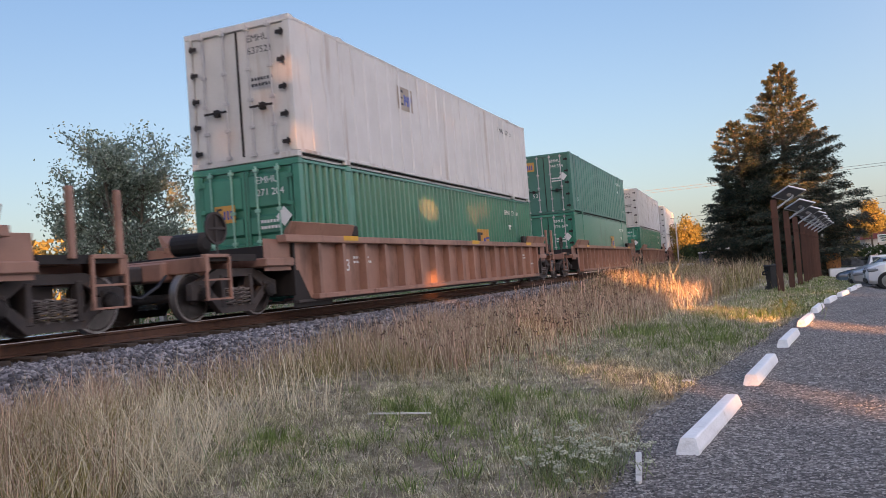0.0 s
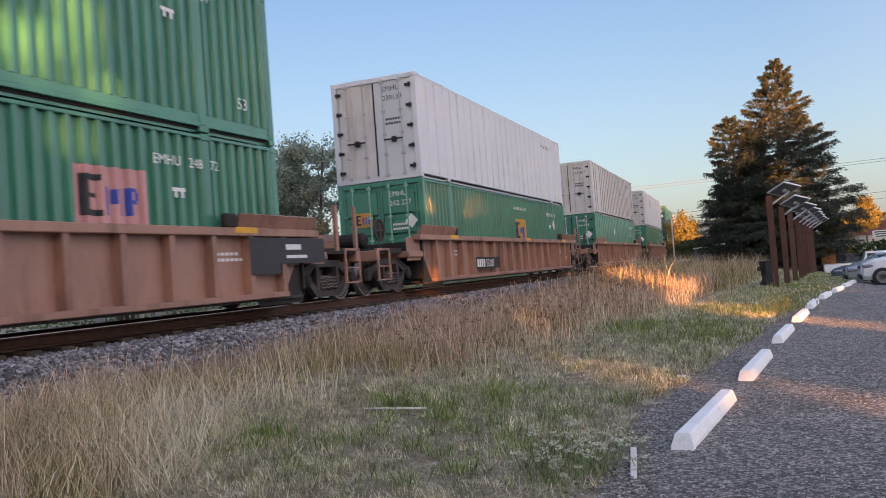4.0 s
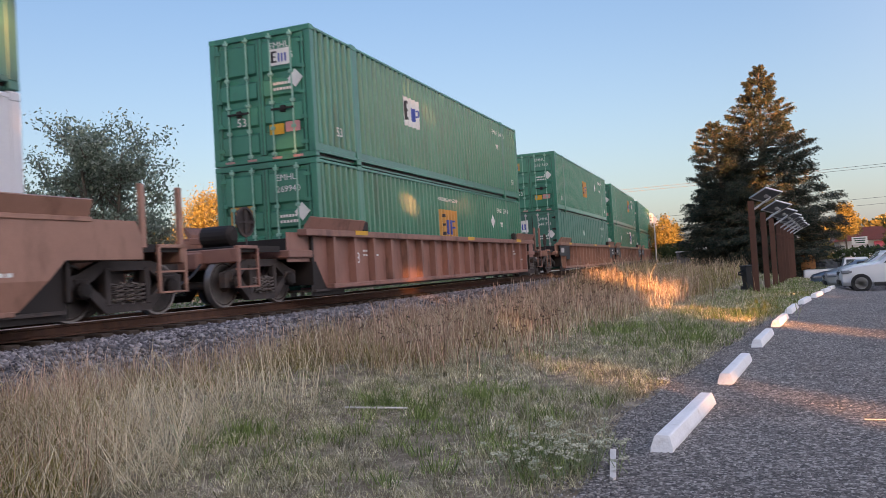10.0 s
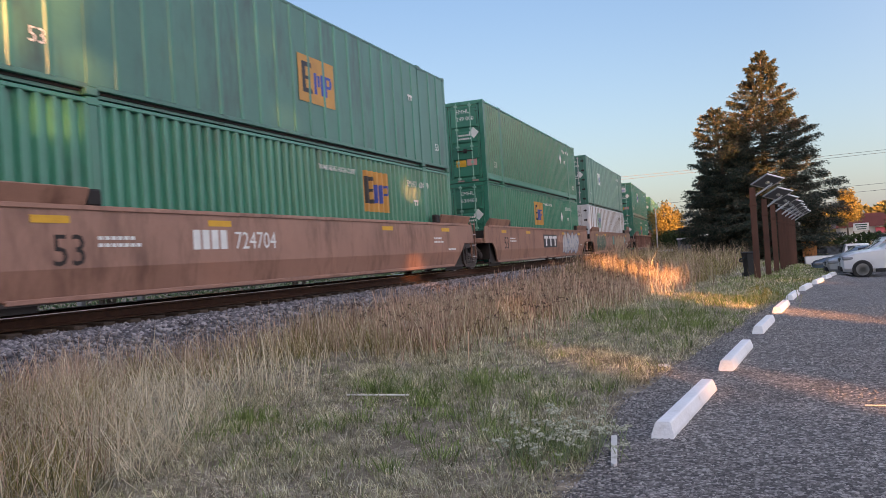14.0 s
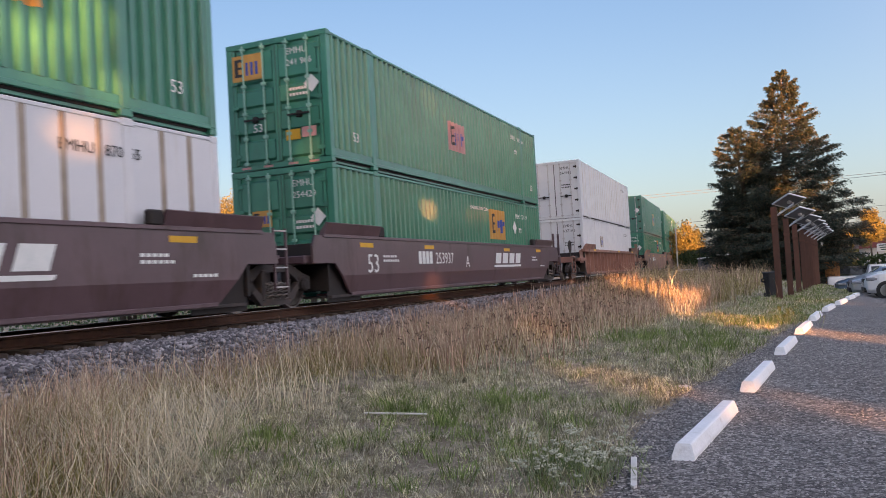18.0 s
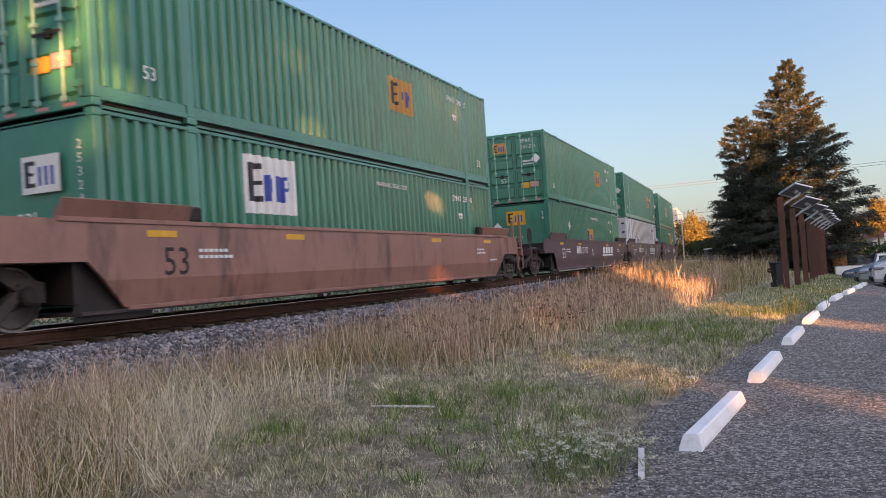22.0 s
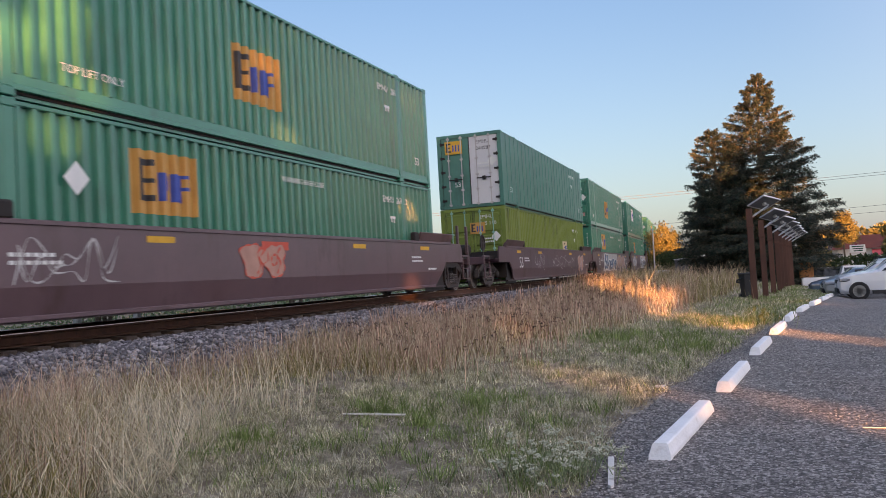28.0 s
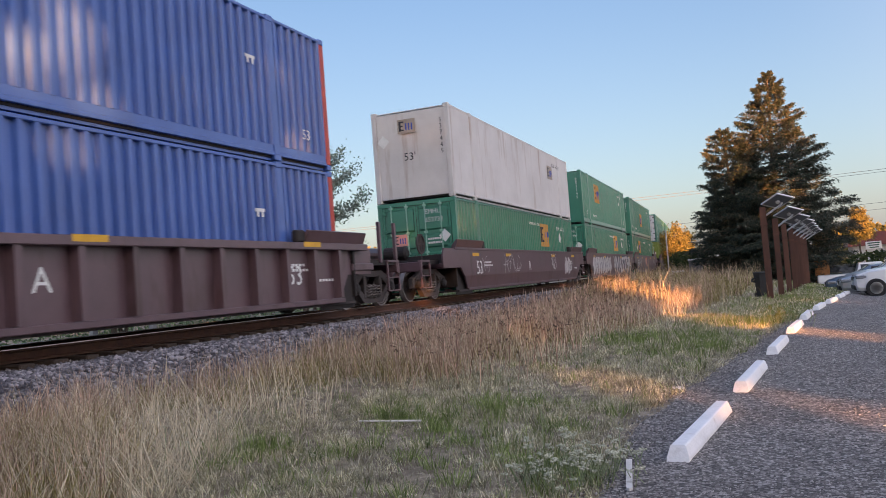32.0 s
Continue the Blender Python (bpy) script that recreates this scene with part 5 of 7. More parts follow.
spots = [(rnd.uniform(-5.5, -1.3), rnd.uniform(4.5, 13)) for _ in range(42)] + [(-2.2 + rnd.gauss(0, 0.8), 19 + rnd.gauss(0, 3)) for _ in range(40)]
heads("scattered_flowers", spots, [rnd.uniform(0.12, 0.4) for _ in spots], (8, 0.018, 0.3), M["umbel"], "scattered small white flowers in the turf", M["stem"])
spots = [(rnd.uniform(-6.6, -3.2) - max(0, (yy - 20) * 0.03), yy) for yy in [9 + 24 * rnd.random() for _ in range(1000)]]
heads("dark_seed_stalks", spots, [rnd.uniform(0.35, 0.62) + 0.35 * min(max((py - 14) / 10, 0), 1) * rnd.random() for _, py in spots], (6, 0.030, 0.8), M["seed"], "brown dead stalks with dark seed heads", M["redstraw"])
weeds = [(-0.15 + rnd.gauss(0, 0.28), 18.6 + rnd.gauss(0, 0.5)) for _ in range(40)]
heads("yellow_weed", weeds, [rnd.uniform(0.15, 0.4) for _ in weeds], (10, 0.03, 0.5), leafy("yellow_green_leaves", (0.14, 0.16, 0.03), (0.28, 0.26, 0.06)), "yellow-green weed beside the wheel stops", M["stem"])


# ---- loose stones ----
def stones(name, x, y, z, r, material, label):
    n = len(x)
    dirs = np.array([(1, 0, 0), (-1, 0, 0), (0, 1, 0), (0, -1, 0), (0, 0, 1), (0, 0, -1)], float)
    co = dirs[None] * (r[:, None, None] * (0.6 + 0.7 * gen.random((n, 6, 1))))
    a = gen.random(n) * 6.28
    c, s = np.cos(a), np.sin(a)
    b = gen.random(n) * 1.5
    cb, sb = np.cos(b), np.sin(b)
    X, Y, Z = co[..., 0], co[..., 1], co[..., 2]
    Y, Z = Y * cb[:, None] - Z * sb[:, None], Y * sb[:, None] + Z * cb[:, None]
    X, Y = X * c[:, None] - Y * s[:, None], X * s[:, None] + Y * c[:, None]
    co = np.stack([X + x[:, None], Y + y[:, None], Z * 0.75 + z[:, None]], -1)
    me = bpy.data.meshes.new(name)
    me.vertices.add(n * 6)
    me.vertices.foreach_set("co", co.ravel())
    tri = np.array([[0, 2, 4], [2, 1, 4], [1, 3, 4], [3, 0, 4], [2, 0, 5], [1, 2, 5], [3, 1, 5], [0, 3, 5]]).ravel()
    me.loops.add(n * 24)
    me.loops.foreach_set("vertex_index", ((np.arange(n) * 6)[:, None] + tri[None]).ravel().astype(np.int32))
    me.polygons.add(n * 8)
    me.polygons.foreach_set("loop_start", (np.arange(n * 8) * 3).astype(np.int32))
    me.update(calc_edges=True)
    me.materials.append(material)
    return solid(name, me, None, label, "stones", kind="stuff")


M["stone"] = leafy("grey_chippings", (0.09, 0.083, 0.08), (0.62, 0.57, 0.53), (0.26, 0.24, 0.22), 0.0)
M["rock"] = leafy("blue_grey_ballast_rock", (0.055, 0.053, 0.060), (0.42, 0.40, 0.41), (0.155, 0.15, 0.165), 0.0)
x, y = scatter(46000, 3.2, 17, -1.7, 3.6, 1.7)
ok = (x > lot_edge(y) - 0.25 * gen.random(len(x)) - 0.02) & (x < 0.6 + 0.32 * y * 0.55)
stones("gravel_chippings", x[ok], y[ok], np.full(ok.sum(), 0.014), (0.004 + 0.008 * gen.random(ok.sum()) ** 2) * (1 + y[ok] * 0.03), M["stone"], "loose grey chippings on the lot")
s = -2 + 75 * gen.random(42000) ** 1.6
d = 0.9 + 2.7 * gen.random(len(s))
x, y = TRACK_X - s * s / (2 * BEND) + d, s
zb = np.interp(d, [0, 2.5, 3.5, 3.7], [BED_Z, BED_Z, 0.25, 0.2])
stones("ballast_rocks", x, y, zb + 0.005, (0.022 + 0.028 * gen.random(len(s))) * (1 + s * 0.006), M["rock"], "loose crushed rocks on the ballast shoulder")

# ---- small things on the lot and turf ----
M["paleboard"] = surface("weathered_white_board", (0.68, 0.65, 0.60), (0.78, 0.75, 0.70), 6.0, 0.8, bump=0.3, stain=(0.30, 0.26, 0.2), amount=0.3)
solid("wooden_stake", Shape().prism([(-0.019, 0.03), (0.0, 0.0), (0.019, 0.03), (0.021, 0.80), (-0.021, 0.80)], "z", 0.016, 0.034), M["paleboard"], "flat white wooden survey stake lying on the gravel", "stake", at=pose(-1.00, 5.10, 0.0, 0, 0, 10))
solid("lath", Shape().box(-0.32, 0.32, -0.016, 0.016, 0, 0.014, 0.003), M["paleboard"], "pale broken wooden lath lying in the grass", "lath", at=pose(-3.66, 7.06, ground_z(-3.66, 7.06) + 0.05, 0, 2, 12))
rk = Shape().lathe([(-0.12, 0.03), (-0.08, 0.13), (0.0, 0.17), (0.09, 0.12), (0.13, 0.03)], "x", 9)
rk.v = [(a + 0.02 * noise.noise((a * 20, b * 20, c * 20)), b + 0.02 * noise.noise((c * 20, a * 20, 3)), c * 0.6) for a, b, c in rk.v]
solid("pale_rock", rk, M["paleboard"], "pale rounded rock in the tall grass", "rock", at=Matrix.Translation((-5.6, 11.9, ground_z(-5.6, 11.9) + 0.10)) @ Matrix.Diagonal((0.7, 0.7, 0.7, 1)))
solid("litter", Shape().box(-0.07, 0.07, -0.04, 0.04, 0, 0.012, 0.004), M["paleboard"], "small white scrap of litter on the gravel edge", "litter", at=pose(-1.2, 9.4, 0.02, 8, 5, 40))
solid("stick", Shape().tube([(0, 0, 0.02), (0.2, 0.01, 0.025), (0.34, -0.02, 0.02)], 0.006, 5), M["paleboard"], "pale dry stick on the gravel", "stick", at=pose(0.62, 7.2, 0.0, 0, 0, -12))

# ---- the row of posts with solar lights ----
M["post"] = surface("brown_stained_post", (0.085, 0.042, 0.030), (0.12, 0.058, 0.040), 3.0, 0.85, bump=0.35, stain=(0.06, 0.03, 0.02), amount=0.35, streak=0.15, vary=0.12)
M["alu"] = surface("brushed_aluminium", (0.55, 0.56, 0.58), (0.66, 0.67, 0.68), 10.0, 0.4, metal=0.6, bump=0.03)
M["cell"] = surface("solar_backsheet", (0.10, 0.11, 0.13), (0.14, 0.15, 0.17), 12.0, 0.4, bump=0.02)
POSTS = ((-0.48, 30.6, 3.22), (-0.125, 34.0, 2.93), (0.19, 37.6, 2.82), (0.48, 41.2, 2.77), (0.68, 44.8, 2.75), (0.915, 48.4, 2.73), (1.14, 52.0, 2.70), (1.42, 55.6, 2.70))
for px, py, ph in POSTS:
    z0 = ground_z(px, py) - 0.05
    ph -= 0.05 + z0
    lamp = thing("solar_light_post", "brown wooden post carrying a tilted solar panel on a metal arm", "solar light", at=(px, py, z0), group="row of solar light posts")
    part("post", lambda: Shape().box(-0.105, 0.105, -0.105, 0.105, 0, 1.0, 0.012), M["post"], lamp, at=Matrix.Diagonal((1, 1, ph + 0.05, 1)), key="post")
    part("collar", lambda: Shape().box(-0.125, 0.125, -0.125, 0.125, -0.05, 0.05, 0.01), M["post"], lamp, at=(0, 0, ph - 0.55), key="collar")
    part("arm", lambda: Shape().tube([(0.1, 0, -0.25), (0.62, 0, 0.08), (0.66, 0, 0.16)], 0.035, 8), M["alu"], lamp, at=(0, 0, ph), key="arm")
    e1, e2 = Vector((0.53, -0.45, 0.28)), Vector((0.5, 0.53, -0.17))
    nrm = e1.cross(e2).normalized()
    e1n, e2n = e1.normalized(), e1.cross(e2).cross(e1).normalized()
    m = Matrix((e1n, e2n, nrm)).transposed().to_4x4()
    m.translation = (0.52, 0, ph + 0.22)
    pan = part("solar_panel", lambda: Shape().box(-0.36, 0.36, -0.36, 0.36, -0.012, 0.012), M["cell"], lamp, "dark solar panel", at=m, key="pan")
    part("panel_frame", lambda: Shape().box(-0.40, 0.40, -0.40, -0.36, -0.025, 0.02).box(-0.40, 0.40, 0.36, 0.40, -0.025, 0.02).box(-0.40, -0.36, -0.36, 0.36, -0.025, 0.02).box(0.36, 0.40, -0.36, 0.36, -0.025, 0.02), M["alu"], pan, "bright aluminium frame", key="pframe")
    part("bracket", lambda: Shape().box(-0.06, 0.06, -0.06, 0.06, -0.10, -0.012, 0.01), M["alu"], pan, key="pbr")

# ---- refuse bin by the posts ----
M["binblack"] = surface("black_plastic", (0.022, 0.024, 0.028), (0.032, 0.034, 0.038), 6.0, 0.55, bump=0.1)
bin_ob = thing("wheeled_bin", "black plastic wheeled rubbish bin beside the posts", "bin", at=pose(-0.72, 32.4, ground_z(-0.72, 32.4), 0, 0, 25) @ Matrix.Diagonal((0.82, 0.82, 1.0, 1)))
part("body", Shape().add([(-0.22, -0.24, 0.06), (0.22, -0.24, 0.06), (0.22, 0.24, 0.06), (-0.22, 0.24, 0.06), (-0.29, -0.32, 0.92), (0.29, -0.32, 0.92), (0.29, 0.32, 0.92), (-0.29, 0.32, 0.92)], [(3, 2, 1, 0), (4, 5, 6, 7), (0, 1, 5, 4), (1, 2, 6, 5), (2, 3, 7, 6), (3, 0, 4, 7)]), M["binblack"], bin_ob)
part("lid", Shape().box(-0.32, 0.32, -0.36, 0.35, 0.92, 0.99, 0.03), M["binblack"], bin_ob)
part("handle", Shape().tube([(-0.29, -0.05, 0.8), (-0.52, -0.02, 0.72), (-0.5, 0.05, 0.66), (-0.29, 0.1, 0.62)], 0.035, 6), M["binblack"], bin_ob)
for sx in (-0.24, 0.24):
    part("wheel", Shape().lathe([(-0.03, 0.10), (-0.03, 0.11), (0.03, 0.11), (0.03, 0.10)], "x", 14, (sx, 0.3, 0.11)), M["ink"], bin_ob)


# ---- trees ----
M["bark"] = surface("grey_brown_bark", (0.10, 0.08, 0.06), (0.15, 0.12, 0.09), 6.0, 0.9, bump=0.6)
M["needles"] = leafy("spruce_needles", (0.014, 0.027, 0.020), (0.130, 0.110, 0.074), (0.034, 0.052, 0.038), 0.08)
M["willow"] = leafy("grey_green_leaves", (0.12, 0.155, 0.105), (0.52, 0.56, 0.46), (0.25, 0.29, 0.21), 0.35)
M["golden"] = leafy("autumn_leaves", (0.12, 0.11, 0.035), (0.38, 0.30, 0.10), (0.22, 0.19, 0.06), 0.3)
M["foliage"] = leafy("dark_green_leaves", (0.025, 0.045, 0.015), (0.09, 0.12, 0.04), (0.05, 0.075, 0.025), 0.25)


def quads(name, centre, size, material, aspect=0.6, droop=None):
    """Leaves: a bent quad at each centre, turned at random or by droop directions."""
    n = len(centre)
    u = gen.standard_normal((n, 3)) if droop is None else droop + 0.35 * gen.standard_normal((n, 3))
    u /= np.linalg.norm(u, axis=1, keepdims=True)
    v = np.cross(u, gen.standard_normal((n, 3)))
    v /= np.linalg.norm(v, axis=1, keepdims=True) + 1e-9
    sz = (size * (0.6 + 0.8 * gen.random(n)))[:, None]
    a, b = u * sz, v * sz * aspect
    co = np.stack([centre - a, centre - b * 0.9, centre + a, centre + b * 0.9], 1)
    me = bpy.data.meshes.new(name)
    me.vertices.add(n * 4)
    me.vertices.foreach_set("co", co.ravel())
    me.loops.add(n * 4)
    me.loops.foreach_set("vertex_index", np.arange(n * 4, dtype=np.int32))
    me.polygons.add(n)
    me.polygons.foreach_set("loop_start", (np.arange(n) * 4).astype(np.int32))
    me.update(calc_edges=True)
    me.materials.append(material)
    return me


def broadleaf(label, base, height, radius, count, leaf, material, trunks=1, low=0.2, seed=1, upright=0.5, category="tree", spread=0.34, name="tree", limbs=18):
    """A leafy tree: tapered trunks, limbs, twigs and leaves in tufts round the twig ends."""
    r = random.Random(seed)
    ob = thing(name, label, category, at=base)
    wood, tips = Shape(), []
    for k in range(trunks):
        a0 = 6.28 * k / trunks + r.random()
        foot = Vector((0.12 * math.cos(a0), 0.12 * math.sin(a0), -0.1)) * (1 if trunks > 1 else 0)
        top = Vector((radius * 0.35 * math.cos(a0), radius * 0.35 * math.sin(a0), height * r.uniform(0.72, 0.9))) if trunks > 1 else Vector((0, 0, height * 0.85))
        mid = (foot + top) / 2 + Vector((r.uniform(-0.2, 0.2), r.uniform(-0.2, 0.2), 0)) * radius * 0.3
        wood.tube([foot, (foot + mid) / 2, mid, top], 0.020 * height / math.sqrt(trunks), 7, 0.006 * height)
        for i in range(int(limbs / trunks) + 5):
            f = r.uniform(low, 1.0)
            start = foot.lerp(mid, f * 2) if f < 0.5 else mid.lerp(top, f * 2 - 1)
            a = r.uniform(0, 6.28)
            out = radius * r.uniform(0.55, 1.0) * math.sin(math.pi * min(max(0.22 + 0.72 * f, 0), 0.97)) ** 0.8
            end = start + Vector((math.cos(a) * out, math.sin(a) * out, out * upright * r.uniform(0.4, 1.5)))
            end.z = min(end.z, height)
            bow = (start + end) / 2 + Vector((0, 0, out * 0.12))
            wood.tube([start, bow, end], 0.007 * height / math.sqrt(trunks), 5, 0.002 * height)
            for j in range(5):
                tips.append((bow.lerp(end, r.random()), 0.7))
            for j in range(3):
                e2 = end + Vector((r.uniform(-1, 1), r.uniform(-1, 1), r.uniform(-0.2, 1.2))) * radius * 0.26
                wood.tube([bow.lerp(end, r.uniform(0.3, 1)), e2], 0.003 * height, 4, 0.001 * height)
                tips += [(e2, 1.0), (end.lerp(e2, 0.5), 0.8)]
    part("trunk", wood, M["bark"], ob, "grey-brown trunk and limbs")
    pts = np.array([tuple(p) for p, _ in tips])
    wt = np.array([q for _, q in tips])
    pick = gen.choice(len(pts), count, p=wt / wt.sum())
    c = pts[pick] + gen.standard_normal((count, 3)) * radius * spread * 0.45 * np.array([1, 1, 0.85])
    c[:, 2] = np.clip(c[:, 2], height * 0.04, height * 1.03)
    part("crown", quads("crown", c, np.full(count, leaf), material), None, ob)
    return ob


broadleaf("bushy grey-green tree with fine leaves beyond the track", (-16.85, 16.9, 0.1), 6.15, 2.05, 40000, 0.047, M["willow"], trunks=4, seed=3, upright=0.55, low=0.10, spread=0.20, limbs=64)
broadleaf("slender grey-green tree with pale leaves beyond the track", (-15.6, 24.6, 0.1), 6.7, 1.9, 34000, 0.048, M["willow"], trunks=3, seed=8, upright=0.8, low=0.10, spread=0.19, limbs=50)
broadleaf("golden autumn tree far beyond the track in the evening sun", (-38.2, 48.8, 0), 8.5, 2.9, 26000, 0.085, M["golden"], trunks=3, seed=14, low=0.1, spread=0.4, limbs=40)
broadleaf("autumn-yellow bush beside the track in the evening sun", (-10.3, 90, 0), 6.0, 1.9, 9000, 0.12, M["golden"], trunks=3, seed=4, low=0.1, category="bush", spread=0.4)
broadleaf("low green bush at the foot of the yellow one", (-8.6, 84, 0), 2.6, 1.8, 2600, 0.13, M["foliage"], trunks=3, seed=5, low=0.1, category="bush", spread=0.45)


def conifer(base, stems, seed, label):
    """A broad spruce: tiers of limbs hung with needle sprays round each leader. A leader: offset x, y, height, limb lengths by height, tiers."""
    r = random.Random(seed)
    ob = thing("spruce_tree", label, "tree", at=base)
    wood, c, dr = Shape(), [], []
    for ox, oy, height, lengths, tiers in stems:
        wood.tube([(ox * 0.3, oy * 0.3, 0), (ox * 0.8, oy * 0.8, height * 0.5), (ox, oy, height)], 0.028 * height, 9, 0.02)
        for i in range(tiers):
            f = (i + 0.5 + r.uniform(-0.2, 0.2)) / tiers
            z = height * (0.03 + 0.97 * f)
            reach = float(np.interp(f, [q[0] for q in lengths], [q[1] for q in lengths]))
            foot = Vector((ox * (0.3 + 0.7 * f), oy * (0.3 + 0.7 * f), z))
            turn = r.uniform(0, 6.28)
            many = int(8 + 9 * (1 - f))
            for k in range(many):
                a = turn + 6.28 * (k + r.uniform(-0.35, 0.35)) / many
                out = reach * (r.uniform(0.62, 1.04) if r.random() < 0.86 else r.uniform(1.0, 1.16))
                rise = (0.62 * f - 0.30) * out + r.uniform(-0.12, 0.12)
                tip = foot + Vector((math.cos(a) * out, math.sin(a) * out, rise))
                bow = foot.lerp(tip, 0.6) + Vector((0, 0, -0.07 * out))
                wood.tube([foot, bow, tip], 0.02 + 0.03 * (1 - f), 4, 0.008)
                for j in range(int(5 + 5.2 * out)):
                    g = 0.20 + 0.80 * math.sqrt(r.random())
                    p = foot.lerp(bow, g / 0.6) if g < 0.6 else bow.lerp(tip, (g - 0.6) / 0.4)
                    side = min((0.12 + 0.34 * (1 - g)) * out, 1.1) * r.choice((-1, 1)) * r.uniform(0.4, 1.1)
                    fwd = abs(side) * 0.8 + 0.10
                    twig = Vector((math.cos(a) * fwd - math.sin(a) * side, math.sin(a) * fwd + math.cos(a) * side, -0.18 * abs(side) + 0.12 * f))
                    for m in range(20):
                        e = p + twig * (m + r.random()) / 20
                        hang = abs(r.gauss(0, 0.13 + 0.05 * (1 - f)))
                        c.append((e.x + r.gauss(0, 0.05), e.y + r.gauss(0, 0.05), e.z - hang))
                        dr.append((twig.x, twig.y, twig.z - 1.5 * hang))
    part("trunk", wood, M["bark"], ob)
    c, dr = np.array(c), np.array(dr)
    dr /= np.linalg.norm(dr, axis=1, keepdims=True) + 1e-6
    part("crown", quads("crown", c, np.full(len(c), 0.085), M["needles"], 0.34, dr), None, ob)
    return ob


conifer((-0.75, 62, -0.3), (
    (0.9, 0.0, 14.9, ((0, 4.2), (0.10, 5.2), (0.22, 5.7), (0.33, 5.5), (0.40, 4.4), (0.50, 3.7), (0.60, 3.2), (0.70, 2.6), (0.80, 1.75), (0.88, 1.15), (0.94, 0.85), (0.98, 0.5), (1.0, 0.15)), 40),
    (-2.5, -0.9, 11.2, ((0, 2.9), (0.2, 3.6), (0.40, 3.4), (0.55, 2.8), (0.70, 2.2), (0.85, 1.5), (0.95, 0.8), (1.0, 0.2)), 26)), 21, "tall dark green spruce with sunlit top behind the posts")

# ---- parked vehicles ----
M["carwhite"] = plain("white_car_paint", (0.74, 0.75, 0.77), 0.28, 0.0, 0.5, 0.6)
M["carblue"] = plain("blue_grey_car_paint", (0.10, 0.15, 0.22), 0.3, 0.3, 0.5, 0.6)
M["carsilver"] = plain("silver_car_paint", (0.50, 0.52, 0.55), 0.3, 0.5, 0.5, 0.6)
M["carumber"] = plain("dark_brown_car_paint", (0.055, 0.045, 0.04), 0.35, 0.2, 0.5, 0.5)
M["glass"] = plain("tinted_car_glass", (0.02, 0.024, 0.028), 0.06, 0.0, 0.6)
M["lamp_glass"] = plain("headlamp_glass", (0.35, 0.36, 0.38), 0.12, 0.4, 0.6)
M["tyre"] = surface("tyre_rubber", (0.020, 0.020, 0.021), (0.030, 0.030, 0.031), 12.0, 0.85, bump=0.1)
M["alloy"] = plain("alloy_rim", (0.40, 0.41, 0.42), 0.3, 0.9)
M["trim"] = plain("black_trim", (0.02, 0.02, 0.022), 0.6)

BODIES = {   # length: stations of (x, underside, shoulder height, top height, half width, half width of the top)
    "suv": (4.45, ((0.0, 0.42, 0.70, 0.72, 0.62, 0.55), (0.10, 0.26, 0.86, 0.90, 0.80, 0.66), (0.50, 0.22, 0.96, 1.02, 0.89, 0.74), (1.20, 0.22, 1.04, 1.09, 0.91, 0.76), (1.45, 0.22, 1.05, 1.16, 0.91, 0.74), (2.05, 0.22, 1.06, 1.62, 0.91, 0.64), (2.7, 0.22, 1.07, 1.68, 0.91, 0.64), (3.6, 0.22, 1.08, 1.64, 0.91, 0.62), (4.05, 0.26, 1.08, 1.50, 0.90, 0.60), (4.36, 0.32, 1.0, 1.08, 0.84, 0.66), (4.45, 0.45, 0.75, 0.80, 0.76, 0.66)), (0.74, 3.42), 0.345),
    "sedan": (4.6, ((0.0, 0.40, 0.58, 0.60, 0.60, 0.5), (0.12, 0.24, 0.72, 0.76, 0.78, 0.6), (0.6, 0.2, 0.82, 0.88, 0.87, 0.7), (1.35, 0.2, 0.90, 0.97, 0.89, 0.72), (2.05, 0.2, 0.93, 1.40, 0.89, 0.58), (2.9, 0.2, 0.94, 1.44, 0.89, 0.58), (3.65, 0.22, 0.95, 1.10, 0.88, 0.62), (4.3, 0.25, 0.93, 1.02, 0.86, 0.66), (4.6, 0.42, 0.7, 0.76, 0.74, 0.6)), (0.9, 3.6), 0.32),
    "pickup": (5.7, ((0.0, 0.45, 0.80, 0.83, 0.72, 0.62), (0.12, 0.34, 0.98, 1.02, 0.88, 0.75), (0.6, 0.34, 1.08, 1.13, 0.95, 0.8), (1.5, 0.34, 1.12, 1.18, 0.96, 0.8), (2.05, 0.34, 1.14, 1.78, 0.96, 0.68), (3.3, 0.34, 1.14, 1.80, 0.96, 0.68), (3.5, 0.34, 1.14, 1.16, 0.96, 0.9), (5.6, 0.36, 1.14, 1.16, 0.96, 0.92), (5.7, 0.45, 1.10, 1.12, 0.94, 0.9)), (0.98, 4.5), 0.39),
    "van": (4.7, ((0.0, 0.45, 0.85, 0.88, 0.7, 0.6), (0.1, 0.3, 1.0, 1.05, 0.85, 0.7), (0.9, 0.28, 1.10, 1.16, 0.9, 0.76), (1.3, 0.28, 1.12, 1.25, 0.9, 0.74), (1.65, 0.28, 1.14, 1.76, 0.9, 0.70), (4.4, 0.3, 1.15, 1.80, 0.9, 0.70), (4.65, 0.34, 1.12, 1.5, 0.88, 0.72), (4.7, 0.45, 0.95, 1.0, 0.84, 0.7)), (0.9, 3.7), 0.36),
}


